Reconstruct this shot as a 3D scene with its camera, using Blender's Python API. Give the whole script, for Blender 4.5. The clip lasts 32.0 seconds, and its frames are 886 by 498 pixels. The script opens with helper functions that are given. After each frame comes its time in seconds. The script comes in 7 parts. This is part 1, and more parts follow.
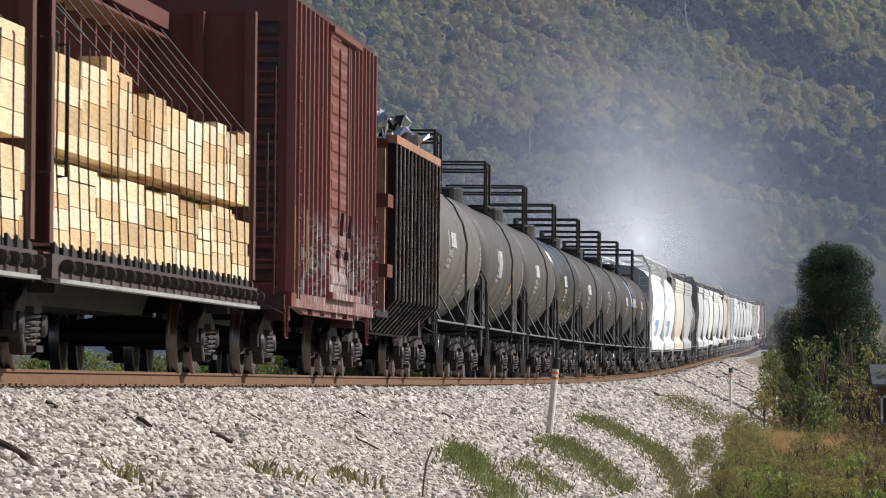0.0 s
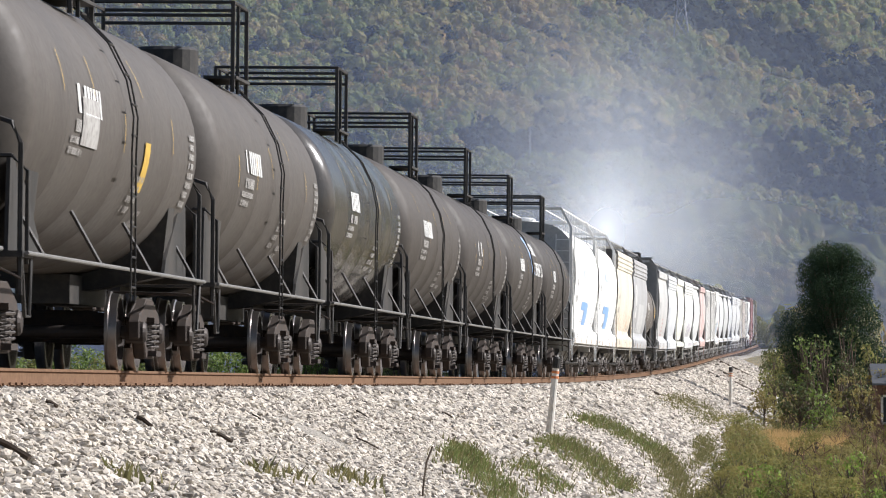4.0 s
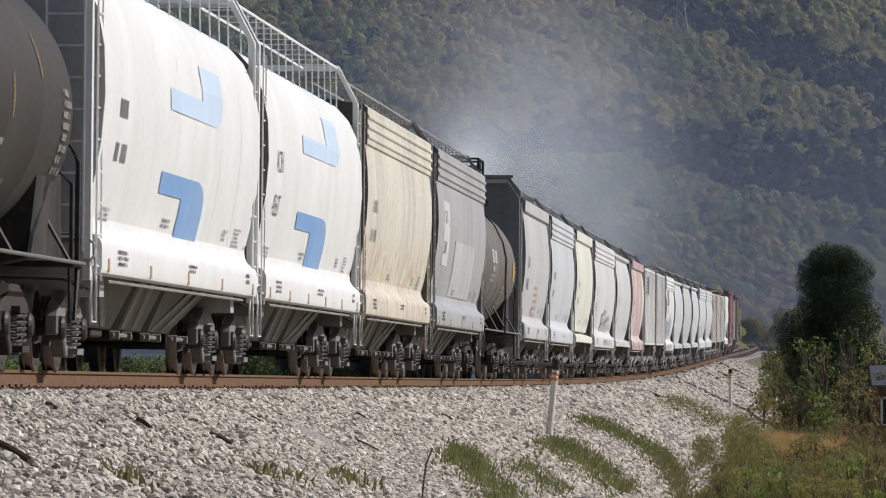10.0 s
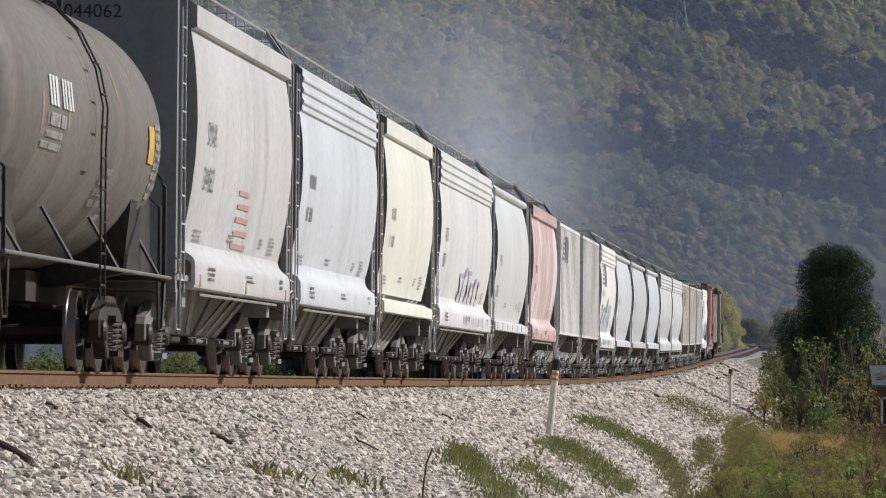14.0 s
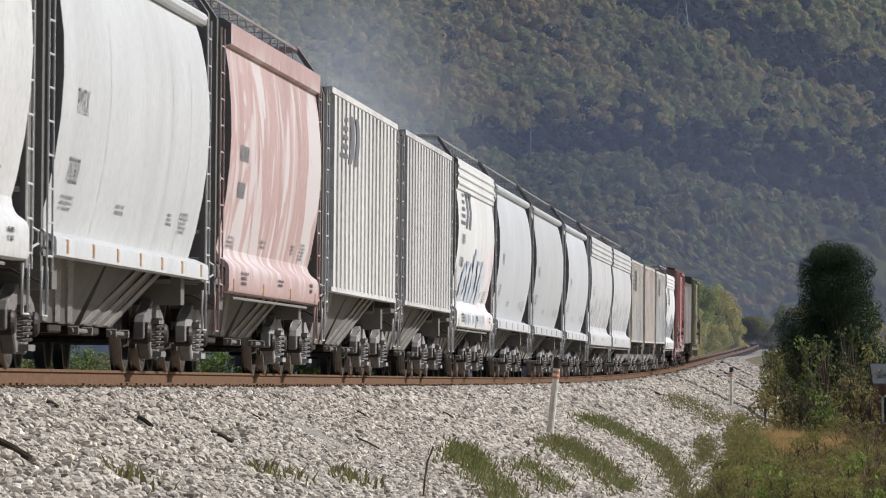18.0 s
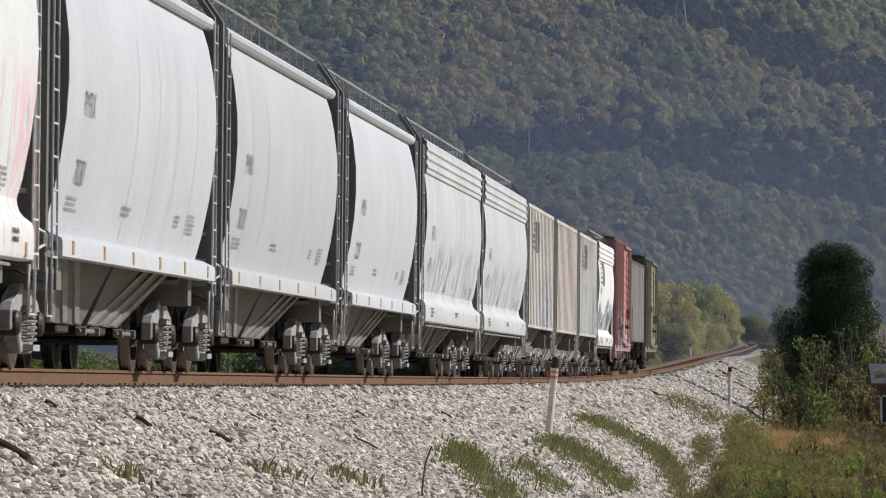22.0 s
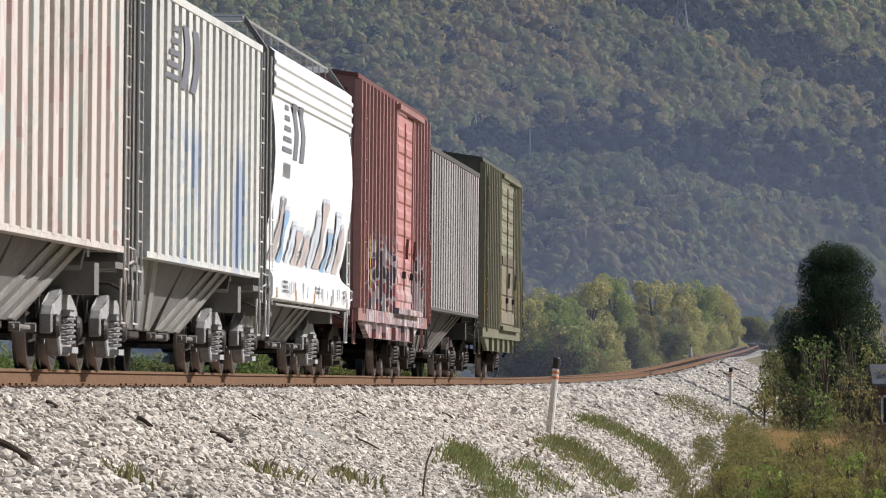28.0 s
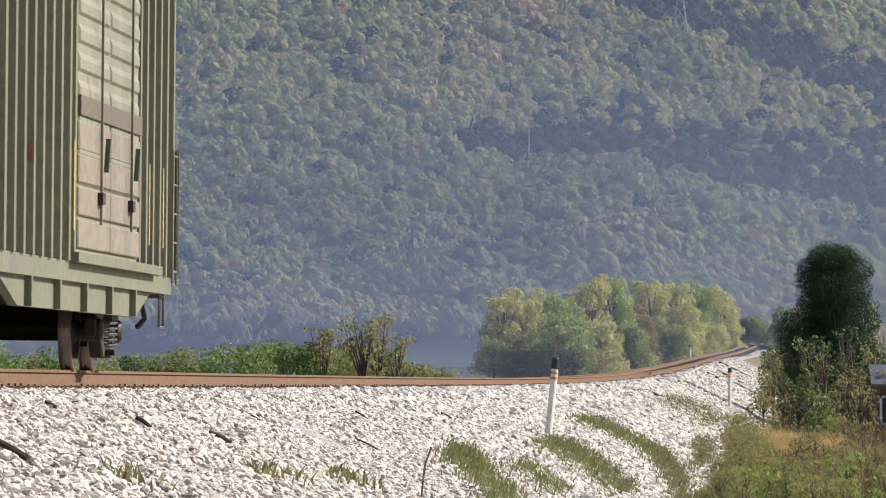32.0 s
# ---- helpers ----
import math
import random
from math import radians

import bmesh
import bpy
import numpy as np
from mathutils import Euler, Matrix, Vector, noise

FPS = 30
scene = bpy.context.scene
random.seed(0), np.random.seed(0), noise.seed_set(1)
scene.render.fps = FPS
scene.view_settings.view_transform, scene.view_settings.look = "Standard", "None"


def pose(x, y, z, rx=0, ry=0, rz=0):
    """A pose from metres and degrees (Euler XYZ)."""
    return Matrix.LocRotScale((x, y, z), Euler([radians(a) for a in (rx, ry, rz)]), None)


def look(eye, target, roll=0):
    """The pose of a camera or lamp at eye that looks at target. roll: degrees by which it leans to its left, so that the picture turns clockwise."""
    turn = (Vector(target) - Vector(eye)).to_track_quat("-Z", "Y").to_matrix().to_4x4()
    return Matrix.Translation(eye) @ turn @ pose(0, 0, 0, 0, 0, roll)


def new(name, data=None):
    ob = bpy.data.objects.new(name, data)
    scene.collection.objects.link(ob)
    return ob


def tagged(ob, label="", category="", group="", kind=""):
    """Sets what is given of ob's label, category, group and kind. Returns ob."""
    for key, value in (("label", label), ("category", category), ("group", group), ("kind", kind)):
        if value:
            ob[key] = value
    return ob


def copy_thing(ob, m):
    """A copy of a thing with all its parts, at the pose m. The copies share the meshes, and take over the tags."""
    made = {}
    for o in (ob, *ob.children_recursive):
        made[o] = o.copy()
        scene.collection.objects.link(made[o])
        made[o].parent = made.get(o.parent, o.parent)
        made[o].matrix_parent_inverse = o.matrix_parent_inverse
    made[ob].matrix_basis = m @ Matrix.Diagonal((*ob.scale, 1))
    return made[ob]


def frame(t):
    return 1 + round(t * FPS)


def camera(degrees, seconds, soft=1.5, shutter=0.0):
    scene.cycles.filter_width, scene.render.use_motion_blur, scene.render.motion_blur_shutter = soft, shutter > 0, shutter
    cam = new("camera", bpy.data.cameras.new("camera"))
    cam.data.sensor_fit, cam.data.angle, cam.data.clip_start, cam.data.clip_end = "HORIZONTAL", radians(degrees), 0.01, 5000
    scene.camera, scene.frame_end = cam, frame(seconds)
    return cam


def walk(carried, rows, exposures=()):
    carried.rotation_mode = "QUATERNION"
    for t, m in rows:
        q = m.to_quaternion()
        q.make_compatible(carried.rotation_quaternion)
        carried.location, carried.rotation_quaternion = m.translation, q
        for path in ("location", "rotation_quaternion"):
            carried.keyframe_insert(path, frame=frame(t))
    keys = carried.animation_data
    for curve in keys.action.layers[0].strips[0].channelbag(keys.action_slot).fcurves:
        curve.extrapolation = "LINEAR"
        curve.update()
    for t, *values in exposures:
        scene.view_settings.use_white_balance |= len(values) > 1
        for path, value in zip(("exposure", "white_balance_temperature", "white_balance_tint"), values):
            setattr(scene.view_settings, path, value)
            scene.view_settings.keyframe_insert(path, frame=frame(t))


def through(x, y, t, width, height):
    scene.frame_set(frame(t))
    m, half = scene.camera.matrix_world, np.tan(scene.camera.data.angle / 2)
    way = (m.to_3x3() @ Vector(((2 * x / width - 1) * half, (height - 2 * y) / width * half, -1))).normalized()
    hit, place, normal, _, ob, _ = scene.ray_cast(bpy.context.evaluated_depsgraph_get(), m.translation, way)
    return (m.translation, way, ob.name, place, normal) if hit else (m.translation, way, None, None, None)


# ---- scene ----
EXPOSURES = [(t, e, 5880, 12) for t, e in ((0, 0.06), (1, 0.28), (3.5, 0.42), (7, 0.1), (9, -0.2), (11, -0.45), (14, -0.2), (18, -0.25), (25, -0.18), (28, 0.08), (30, 0.38), (32, 0.64))]
from functools import lru_cache

# ---- camera: a long lens on a tripod beside the line, with a little sway ----
LENS = 8.218
EYE = Vector((0.0, 0.0, 0.463))
SWAY = [(0, 0.0, 0.0), (0.5, 0.0, -0.2), (1, -0.2, -1.3), (1.5, -1.2, -1.7), (2, -1.5, -1.9), (2.5, -1.2, -1.0), (3, -0.2, -0.8), (3.5, 0.0, -0.8), (5.5, 1.6, -4.2), (6, 1.3, -2.8), (6.5, 0.5, -0.5), (7, 1.3, -0.2), (7.5, 1.6, -1.0), (8, 1.5, -0.1), (8.5, 1.2, 0.5), (9, 0.2, 0.2), (9.5, 0.0, 0.9), (10, -0.2, 1.7), (10.5, -1.2, 0.4), (11, -1.2, 0.0), (11.5, -0.2, 0.5), (12, 0.0, 2.8), (12.5, 0.2, 4.1), (13, 1.2, 3.2), (13.5, 1.2, 2.4), (14, 0.0, 1.9), (14.5, -1.1, 2.2), (16.5, 0.4, 1.5), (17, 1.3, 1.4), (17.5, 1.6, 0.5), (18, 1.6, -1.1), (18.5, 1.6, -1.5), (19, 1.1, -1.4), (19.5, -1.0, -1.0), (20, -1.5, -1.1), (20.5, -1.5, -0.2), (21, -1.5, 0.0), (21.5, -1.5, -0.2), (22, -1.2, -1.5), (22.5, -0.2, -3.0), (23, 0.0, -4.1), (23.5, 0.0, -3.5), (24, 0.0, -3.5), (24.5, 0.0, -3.5), (25, -0.2, -4.1), (25.5, -1.1, -3.5), (27.5, 1.1, -0.2), (28, 0.5, -0.6), (28.5, 1.0, -0.8), (29, 0.2, -0.4), (29.5, 0.0, 1.2), (30, 0.0, 1.3), (30.5, 0.3, 0.3), (31, 0.8, 0.0), (31.5, -1.0, 0.0), (32, -1.5, 0.0)]


def sight(t, dx, dy):
    """The camera's pose at t, swayed by so many ten-thousandths of a radian."""
    aim = EYE + Vector((-dx * 0.0916, 1000.0, 13.530 + dy * 0.0916))
    return t, look(EYE, aim, -0.227)


cam = camera(LENS, 32.0, soft=1.1, shutter=0.12)
walk(cam, [sight(*row) for row in SWAY], exposures=EXPOSURES)

# ---- light: low autumn sun from beyond the right of the line, hazy sky ----
SUN = Vector((0.80, 0.22, 0.56)).normalized()
world = bpy.data.worlds.new("sky")
scene.world = world
world.use_nodes = True
wn = world.node_tree.nodes
sky = wn.new("ShaderNodeTexSky")
sky.sky_type, sky.sun_disc = "NISHITA", False
sky.sun_elevation = math.asin(SUN.z)
sky.sun_rotation = math.atan2(SUN.x, SUN.y)
sky.dust_density, sky.altitude = 2.5, 200
world.node_tree.links.new(sky.outputs[0], wn["Background"].inputs[0])
wn["Background"].inputs[1].default_value = 0.075
# thickness and blue tint of the sheets that imitate distance haze
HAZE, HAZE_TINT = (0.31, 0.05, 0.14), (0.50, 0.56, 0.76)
sun = new("sun", bpy.data.lights.new("sun", "SUN"))
sun.data.energy, sun.data.angle, sun.data.color = 5.2, radians(0.6), (1.0, 0.93, 0.83)
sun.matrix_world = look(Vector((0, 0, 0)), -SUN)

# ---- materials ----


def shader(name, rough=0.7, metal=0.0, spec=0.4):
    m = bpy.data.materials.new(name)
    m.use_nodes = True
    b = m.node_tree.nodes["Principled BSDF"]
    b.inputs["Roughness"].default_value = rough
    b.inputs["Metallic"].default_value = metal
    b.inputs["Specular IOR Level"].default_value = spec
    return m, m.node_tree.nodes, m.node_tree.links, b


def noise_node(n, l, coord, scale, detail=4.0, stretch=(1, 1, 1), rough=0.6):
    mp = n.new("ShaderNodeMapping")
    mp.inputs["Scale"].default_value = stretch
    l.new(coord, mp.inputs["Vector"])
    t = n.new("ShaderNodeTexNoise")
    t.inputs["Scale"].default_value, t.inputs["Detail"].default_value = scale, detail
    t.inputs["Roughness"].default_value = rough
    l.new(mp.outputs[0], t.inputs["Vector"])
    return t.outputs["Fac"]


def ramp_node(n, l, fac, stops):
    r = n.new("ShaderNodeValToRGB")
    e = r.color_ramp.elements
    while len(e) < len(stops):
        e.new(0.5)
    for k, (pos, c) in zip(e, stops):
        k.position, k.color = pos, (*c, 1) if len(c) == 3 else c
    l.new(fac, r.inputs[0])
    return r.outputs[0]


def mix_node(n, l, fac, a, b, kind="MIX"):
    x = n.new("ShaderNodeMix")
    x.data_type, x.blend_type = "RGBA", kind
    for sock, v in ((x.inputs["Factor"], fac), (x.inputs["A"], a), (x.inputs["B"], b)):
        if isinstance(v, (int, float)):
            sock.default_value = v
        elif isinstance(v, tuple):
            sock.default_value = (*v, 1)
        else:
            l.new(v, sock)
    return x.outputs["Result"]


def bump_node(n, l, b, height, strength, distance):
    k = n.new("ShaderNodeBump")
    k.inputs["Strength"].default_value, k.inputs["Distance"].default_value = strength, distance
    l.new(height, k.inputs["Height"])
    l.new(k.outputs[0], b.inputs["Normal"])


def paint(name, base, dirt=(0.10, 0.085, 0.07), amount=0.35, rough=0.5, metal=0.0, streak=True, rust=0.0, fine=9.0, bump=0.3):
    """Weathered coat of paint: two scales of grime, streaks that run down, and spots of rust."""
    m, n, l, b = shader(name, rough, metal)
    co = n.new("ShaderNodeTexCoord").outputs["Object"]
    large = noise_node(n, l, co, 0.7, 5)
    small = noise_node(n, l, co, fine, 6)
    pale = tuple(min(1, c * 1.12) for c in base)
    dull = tuple(c * 0.82 for c in base)
    col = mix_node(n, l, large, dull, pale)
    grime = ramp_node(n, l, small, [(0.45, (0, 0, 0)), (0.75, (amount,) * 3)])
    col = mix_node(n, l, grime, col, dirt)
    if streak:
        run = noise_node(n, l, co, 1.7, 3.5, (0.5, 0.5, 0.04), 0.5)
        s = ramp_node(n, l, run, [(0.48, (0, 0, 0)), (0.72, (amount,) * 3)])
        col = mix_node(n, l, s, col, dirt)
    if rust:
        spots = noise_node(n, l, co, 2.6, 8, (1, 1, 0.5), 0.7)
        s = ramp_node(n, l, spots, [(0.62 - rust * 0.25, (0, 0, 0)), (0.70 - rust * 0.2, (0.9,) * 3)])
        col = mix_node(n, l, s, col, (0.16, 0.06, 0.03))
    l.new(col, b.inputs["Base Color"])
    r = n.new("ShaderNodeMapRange")
    r.inputs["To Min"].default_value, r.inputs["To Max"].default_value = rough - 0.12, min(1, rough + 0.2)
    l.new(small, r.inputs["Value"])
    l.new(r.outputs[0], b.inputs["Roughness"])
    if bump:
        bump_node(n, l, b, small, bump, 0.01)
    return m


def mottled(name, colours, scale=6.0, rough=0.9, bump=0.5, depth=0.02, rnd="none", spec=0.2):
    """A dull natural surface in several colours; rnd: 'island' or 'object' shifts the tone piece by piece."""
    m, n, l, b = shader(name, rough, 0, spec)
    co = n.new("ShaderNodeTexCoord").outputs["Object"]
    a = noise_node(n, l, co, scale, 6)
    if rnd == "island":
        g = n.new("ShaderNodeNewGeometry").outputs["Random Per Island"]
    elif rnd == "object":
        g = n.new("ShaderNodeObjectInfo").outputs["Random"]
    else:
        g = noise_node(n, l, co, scale * 0.13, 4)
    k = len(colours) - 1
    col = ramp_node(n, l, g, [((i + 0.02) / (k + 0.04) if k else 0, c) for i, c in enumerate(colours)])
    tone = ramp_node(n, l, a, [(0.25, (0.62,) * 3), (0.8, (1.25,) * 3)])
    col = mix_node(n, l, 1.0, col, tone, "MULTIPLY")
    l.new(col, b.inputs["Base Color"])
    if bump:
        bump_node(n, l, b, a, bump, depth)
    return m


def foliage(name, colours, rough=0.75, through=0.25):
    m, n, l, b = shader(name, rough, 0, 0.25)
    g = n.new("ShaderNodeNewGeometry").outputs["Random Per Island"]
    co = n.new("ShaderNodeTexCoord").outputs["Object"]
    w = noise_node(n, l, co, 0.35, 3)
    k = len(colours) - 1
    mx = n.new("ShaderNodeMath")
    mx.operation = "MULTIPLY_ADD"
    mx.inputs[1].default_value = 0.65
    l.new(g, mx.inputs[0])
    sc = n.new("ShaderNodeMath")
    sc.operation = "MULTIPLY_ADD"
    sc.inputs[1].default_value, sc.inputs[2].default_value = 0.9, -0.27
    l.new(w, sc.inputs[0])
    l.new(sc.outputs[0], mx.inputs[2])
    col = ramp_node(n, l, mx.outputs[0], [(i / max(1, k), c) for i, c in enumerate(colours)])
    l.new(col, b.inputs["Base Color"])
    if through:
        tr = n.new("ShaderNodeBsdfTranslucent")
        l.new(col, tr.inputs[0])
        ms = n.new("ShaderNodeMixShader")
        ms.inputs[0].default_value = through
        l.new(b.outputs[0], ms.inputs[1])
        l.new(tr.outputs[0], ms.inputs[2])
        l.new(ms.outputs[0], n["Material Output"].inputs[0])
    return m


BLACK_STEEL = paint("black_steel", (0.022, 0.020, 0.019), (0.06, 0.045, 0.035), 0.5, 0.6)
TRUCK_STEEL = paint("truck_steel", (0.036, 0.027, 0.022), (0.10, 0.065, 0.045), 0.55, 0.75, streak=False)
TRUCK_GREY = paint("truck_grey", (0.20, 0.19, 0.18), (0.09, 0.08, 0.07), 0.6, 0.7, streak=False)
TRUCK_PALE = paint("truck_pale", (0.34, 0.33, 0.32), (0.11, 0.10, 0.09), 0.6, 0.7, streak=False)
SPRING_STEEL = paint("spring_steel", (0.17, 0.155, 0.145), (0.12, 0.09, 0.07), 0.5, 0.55, 0.2, streak=False)
WHEEL_STEEL = paint("wheel_steel", (0.045, 0.036, 0.032), (0.03, 0.025, 0.02), 0.6, 0.55, 0.4, streak=False)
TREAD_STEEL = paint("tread_steel", (0.34, 0.32, 0.31), (0.12, 0.10, 0.09), 0.4, 0.28, 1.0, streak=False, bump=0)
GALVANISED = paint("galvanised", (0.42, 0.41, 0.38), (0.12, 0.11, 0.10), 0.4, 0.5, 0.3)
RUSTY_RAIL = mottled("rusty_rail", [(0.125, 0.068, 0.038), (0.175, 0.102, 0.058), (0.15, 0.082, 0.046)], 14, 0.85, 0.4, 0.004)
RAIL_HEAD = paint("rail_head", (0.36, 0.27, 0.21), (0.20, 0.11, 0.07), 0.5, 0.35, 0.7, streak=False, bump=0)
STONE = mottled("limestone", [(0.45, 0.405, 0.345), (0.63, 0.57, 0.49), (0.22, 0.195, 0.165), (0.78, 0.71, 0.615), (0.50, 0.445, 0.37), (0.68, 0.61, 0.51)], 30, 0.92, 0.6, 0.01, "island")
BALLAST = mottled("ballast_bed", [(0.32, 0.295, 0.255), (0.42, 0.39, 0.34)], 22, 0.95, 1.0, 0.05)
SOIL = mottled("soil", [(0.16, 0.115, 0.07), (0.22, 0.165, 0.09), (0.10, 0.10, 0.045), (0.13, 0.12, 0.05)], 2.5, 0.95, 0.8, 0.1)
TIMBER = mottled("creosoted_timber", [(0.065, 0.048, 0.036), (0.11, 0.085, 0.065), (0.045, 0.035, 0.03)], 16, 0.9, 0.6, 0.01, "object")
BARK = mottled("bark", [(0.10, 0.075, 0.055), (0.16, 0.125, 0.095)], 12, 0.9, 0.8, 0.02)
WHITE_POST = paint("white_post", (0.75, 0.72, 0.66), (0.3, 0.2, 0.12), 0.5, 0.6)
ORANGE_BAND = paint("orange_band", (0.62, 0.22, 0.08), (0.3, 0.2, 0.12), 0.4, 0.6)
FADED_RED = paint("faded_red_decal", (0.50, 0.30, 0.27), amount=0.2)
YELLOW_DECAL = paint("yellow_decal", (0.62, 0.40, 0.06), amount=0.3)
REFLECTOR = paint("dull_reflector", (0.46, 0.26, 0.11), amount=0.3)
WORN_WHITE = paint("worn_white_decal", (0.42, 0.41, 0.39), (0.12, 0.10, 0.09), 0.8, rust=0.0)
WHITE_DECAL = paint("white_decal", (0.72, 0.72, 0.70), amount=0.3)
FADED_DECAL = paint("faded_decal", (0.20, 0.20, 0.21), (0.45, 0.45, 0.44), 0.5)
DARK_DECAL = paint("dark_decal", (0.035, 0.035, 0.04), amount=0.2)
BLUE_DECAL = paint("blue_decal", (0.20, 0.36, 0.64), (0.5, 0.55, 0.62), 0.3)
PALE_BLUE = paint("pale_blue_decal", (0.54, 0.67, 0.83), (0.7, 0.72, 0.74), 0.3)

# ---- mesh helpers ----


def part(name, bm, material, parent=None, label="", smooth=False):
    """Links a bmesh as one mesh object under a thing or a part."""
    me = bpy.data.meshes.new(name)
    bmesh.ops.recalc_face_normals(bm, faces=bm.faces)
    if smooth:
        for f in bm.faces:
            f.smooth = True
    bm.to_mesh(me)
    if smooth:
        me.set_sharp_from_angle(angle=radians(38))
    bm.free()
    for m in material if isinstance(material, (list, tuple)) else [material]:
        me.materials.append(m)
    ob = new(name, me)
    ob.parent = parent
    if label:
        ob["label"] = label
    return ob


def raw(name, verts, faces, material, parent=None, smooth=False):
    """Links plain lists or arrays of corners and faces as one mesh object."""
    me = bpy.data.meshes.new(name)
    verts = np.asarray(verts, float)
    faces = np.asarray(faces, np.int32)
    k = faces.shape[1]
    me.vertices.add(len(verts))
    me.vertices.foreach_set("co", verts.ravel())
    me.loops.add(faces.size)
    me.loops.foreach_set("vertex_index", faces.ravel())
    me.polygons.add(len(faces))
    me.polygons.foreach_set("loop_start", np.arange(0, faces.size, k, dtype=np.int32))
    me.polygons.foreach_set("use_smooth", np.full(len(faces), smooth))
    me.update(calc_edges=True)
    me.validate()
    for m in material if isinstance(material, (list, tuple)) else [material]:
        me.materials.append(m)
    ob = new(name, me)
    ob.parent = parent
    return ob


def box(bm, x0, x1, y0, y1, z0, z1):
    v = [bm.verts.new((x, y, z)) for x in (x0, x1) for y in (y0, y1) for z in (z0, z1)]
    return [bm.faces.new([v[i] for i in q]) for q in ((0, 1, 3, 2), (4, 6, 7, 5), (0, 4, 5, 1), (2, 3, 7, 6), (0, 2, 6, 4), (1, 5, 7, 3))]


def prism(bm, a, b):
    """A solid between two loops of the same number of corners."""
    va, vb = [bm.verts.new(p) for p in a], [bm.verts.new(p) for p in b]
    k = len(va)
    for i in range(k):
        bm.faces.new((va[i], va[(i + 1) % k], vb[(i + 1) % k], vb[i]))
    bm.faces.new(va[::-1])
    bm.faces.new(vb)


def extrude_x(bm, outline, x0, x1):
    """A solid with the outline (y, z) from x0 to x1."""
    prism(bm, [(x0, y, z) for y, z in outline], [(x1, y, z) for y, z in outline])


def extrude_y(bm, outline, y0, y1):
    """A solid with the outline (x, z) from y0 to y1."""
    prism(bm, [(x, y0, z) for x, z in outline], [(x, y1, z) for x, z in outline])


def tube(bm, pts, r, k=6):
    """A round bar along a line of points."""
    rings = []
    pts = [Vector(p) for p in pts]
    for i, p in enumerate(pts):
        d = (pts[min(i + 1, len(pts) - 1)] - pts[max(i - 1, 0)]).normalized()
        u = d.cross(Vector((0.13, 0.31, 0.94)))
        if u.length < 0.05:
            u = d.cross(Vector((1, 0, 0)))
        u.normalize()
        w = d.cross(u)
        rings.append([bm.verts.new(p + r * (math.cos(a) * u + math.sin(a) * w)) for a in (math.tau * j / k for j in range(k))])
    for a, b in zip(rings, rings[1:]):
        for j in range(k):
            bm.faces.new((a[j], a[(j + 1) % k], b[(j + 1) % k], b[j]))
    bm.faces.new(rings[0][::-1])
    bm.faces.new(rings[-1])


def lathe(bm, profile, k=32, axis="x", at=(0, 0, 0)):
    """A turned body: profile of (along, radius) about an axis through a point."""
    rings = []
    for s, r in profile:
        ring = []
        for j in range(k):
            a = math.tau * j / k
            c, d = r * math.cos(a), r * math.sin(a)
            o = {"x": (s, c, d), "y": (c, s, d), "z": (c, d, s)}[axis]
            ring.append(bm.verts.new((at[0] + o[0], at[1] + o[1], at[2] + o[2])))
        rings.append(ring)
    for a, b in zip(rings, rings[1:]):
        for j in range(k):
            bm.faces.new((a[j], a[(j + 1) % k], b[(j + 1) % k], b[j]))
    bm.faces.new(rings[0][::-1])
    bm.faces.new(rings[-1])


# ---- the line: plan and grade of the track ----
LINE_S = np.linspace(-900.0, 900.0, 3601)


def line_tables():
    s = LINE_S
    turn = np.interp(s, [0, 100, 200, 300, 400, 550, 600, 650, 900], [0.0644, 0.0624, 0.0640, 0.0623, 0.0628, 0.0628, 0.0653, 0.0699, 0.115])
    slope = np.interp(s, [-60, -20, 0, 80, 160, 240, 320, 400, 480, 560, 660, 760], [0, -0.92, -0.908, -0.807, -0.481, -0.097, 0.104, 0.024, 0.009, 0.245, 0.389, 0.0]) / 100

    def run(f, start):
        out = np.concatenate([[0.0], np.cumsum((f[1:] + f[:-1]) / 2 * (s[1] - s[0]))])
        return out - np.interp(0, s, out) + start

    return run(np.sin(turn), -4.453), run(np.cos(turn), 75.058), run(slope, 0.0), turn, slope


LINE_X, LINE_Y, LINE_Z, LINE_TURN, LINE_SLOPE = line_tables()


def on_line(s, side=0.0, up=0.0):
    """The place beside the track: side metres to the right of its middle, up metres over the rail."""
    i = [np.interp(s, LINE_S, v) for v in (LINE_X, LINE_Y, LINE_Z, LINE_TURN)]
    return Vector((i[0] + side * math.cos(i[3]), i[1] - side * math.sin(i[3]), i[2] + up))


def bank(u):
    """Height of the ground over the rail, u metres to the right of the track's middle."""
    return np.interp(u, [-400, -60, -16, -9, -5.6, -1.95, -1.5, -1.2, 1.2, 1.5, 1.95, 6.4, 8.5, 14, 60, 400],
                     [-8.5, -7.0, -3.4, -2.6, -2.2, -0.32, -0.26, -0.25, -0.25, -0.26, -0.30, -2.45, -2.65, -2.6, -2.2, -1.0])


def ground_z(x, y):
    s = np.interp(y, LINE_Y, LINE_S)
    u = (x - np.interp(s, LINE_S, LINE_X)) * np.cos(np.interp(s, LINE_S, LINE_TURN))
    return float(np.interp(s, LINE_S, LINE_Z) + bank(u))

# ---- ground: one sheet from the camera to the foot of the hills ----


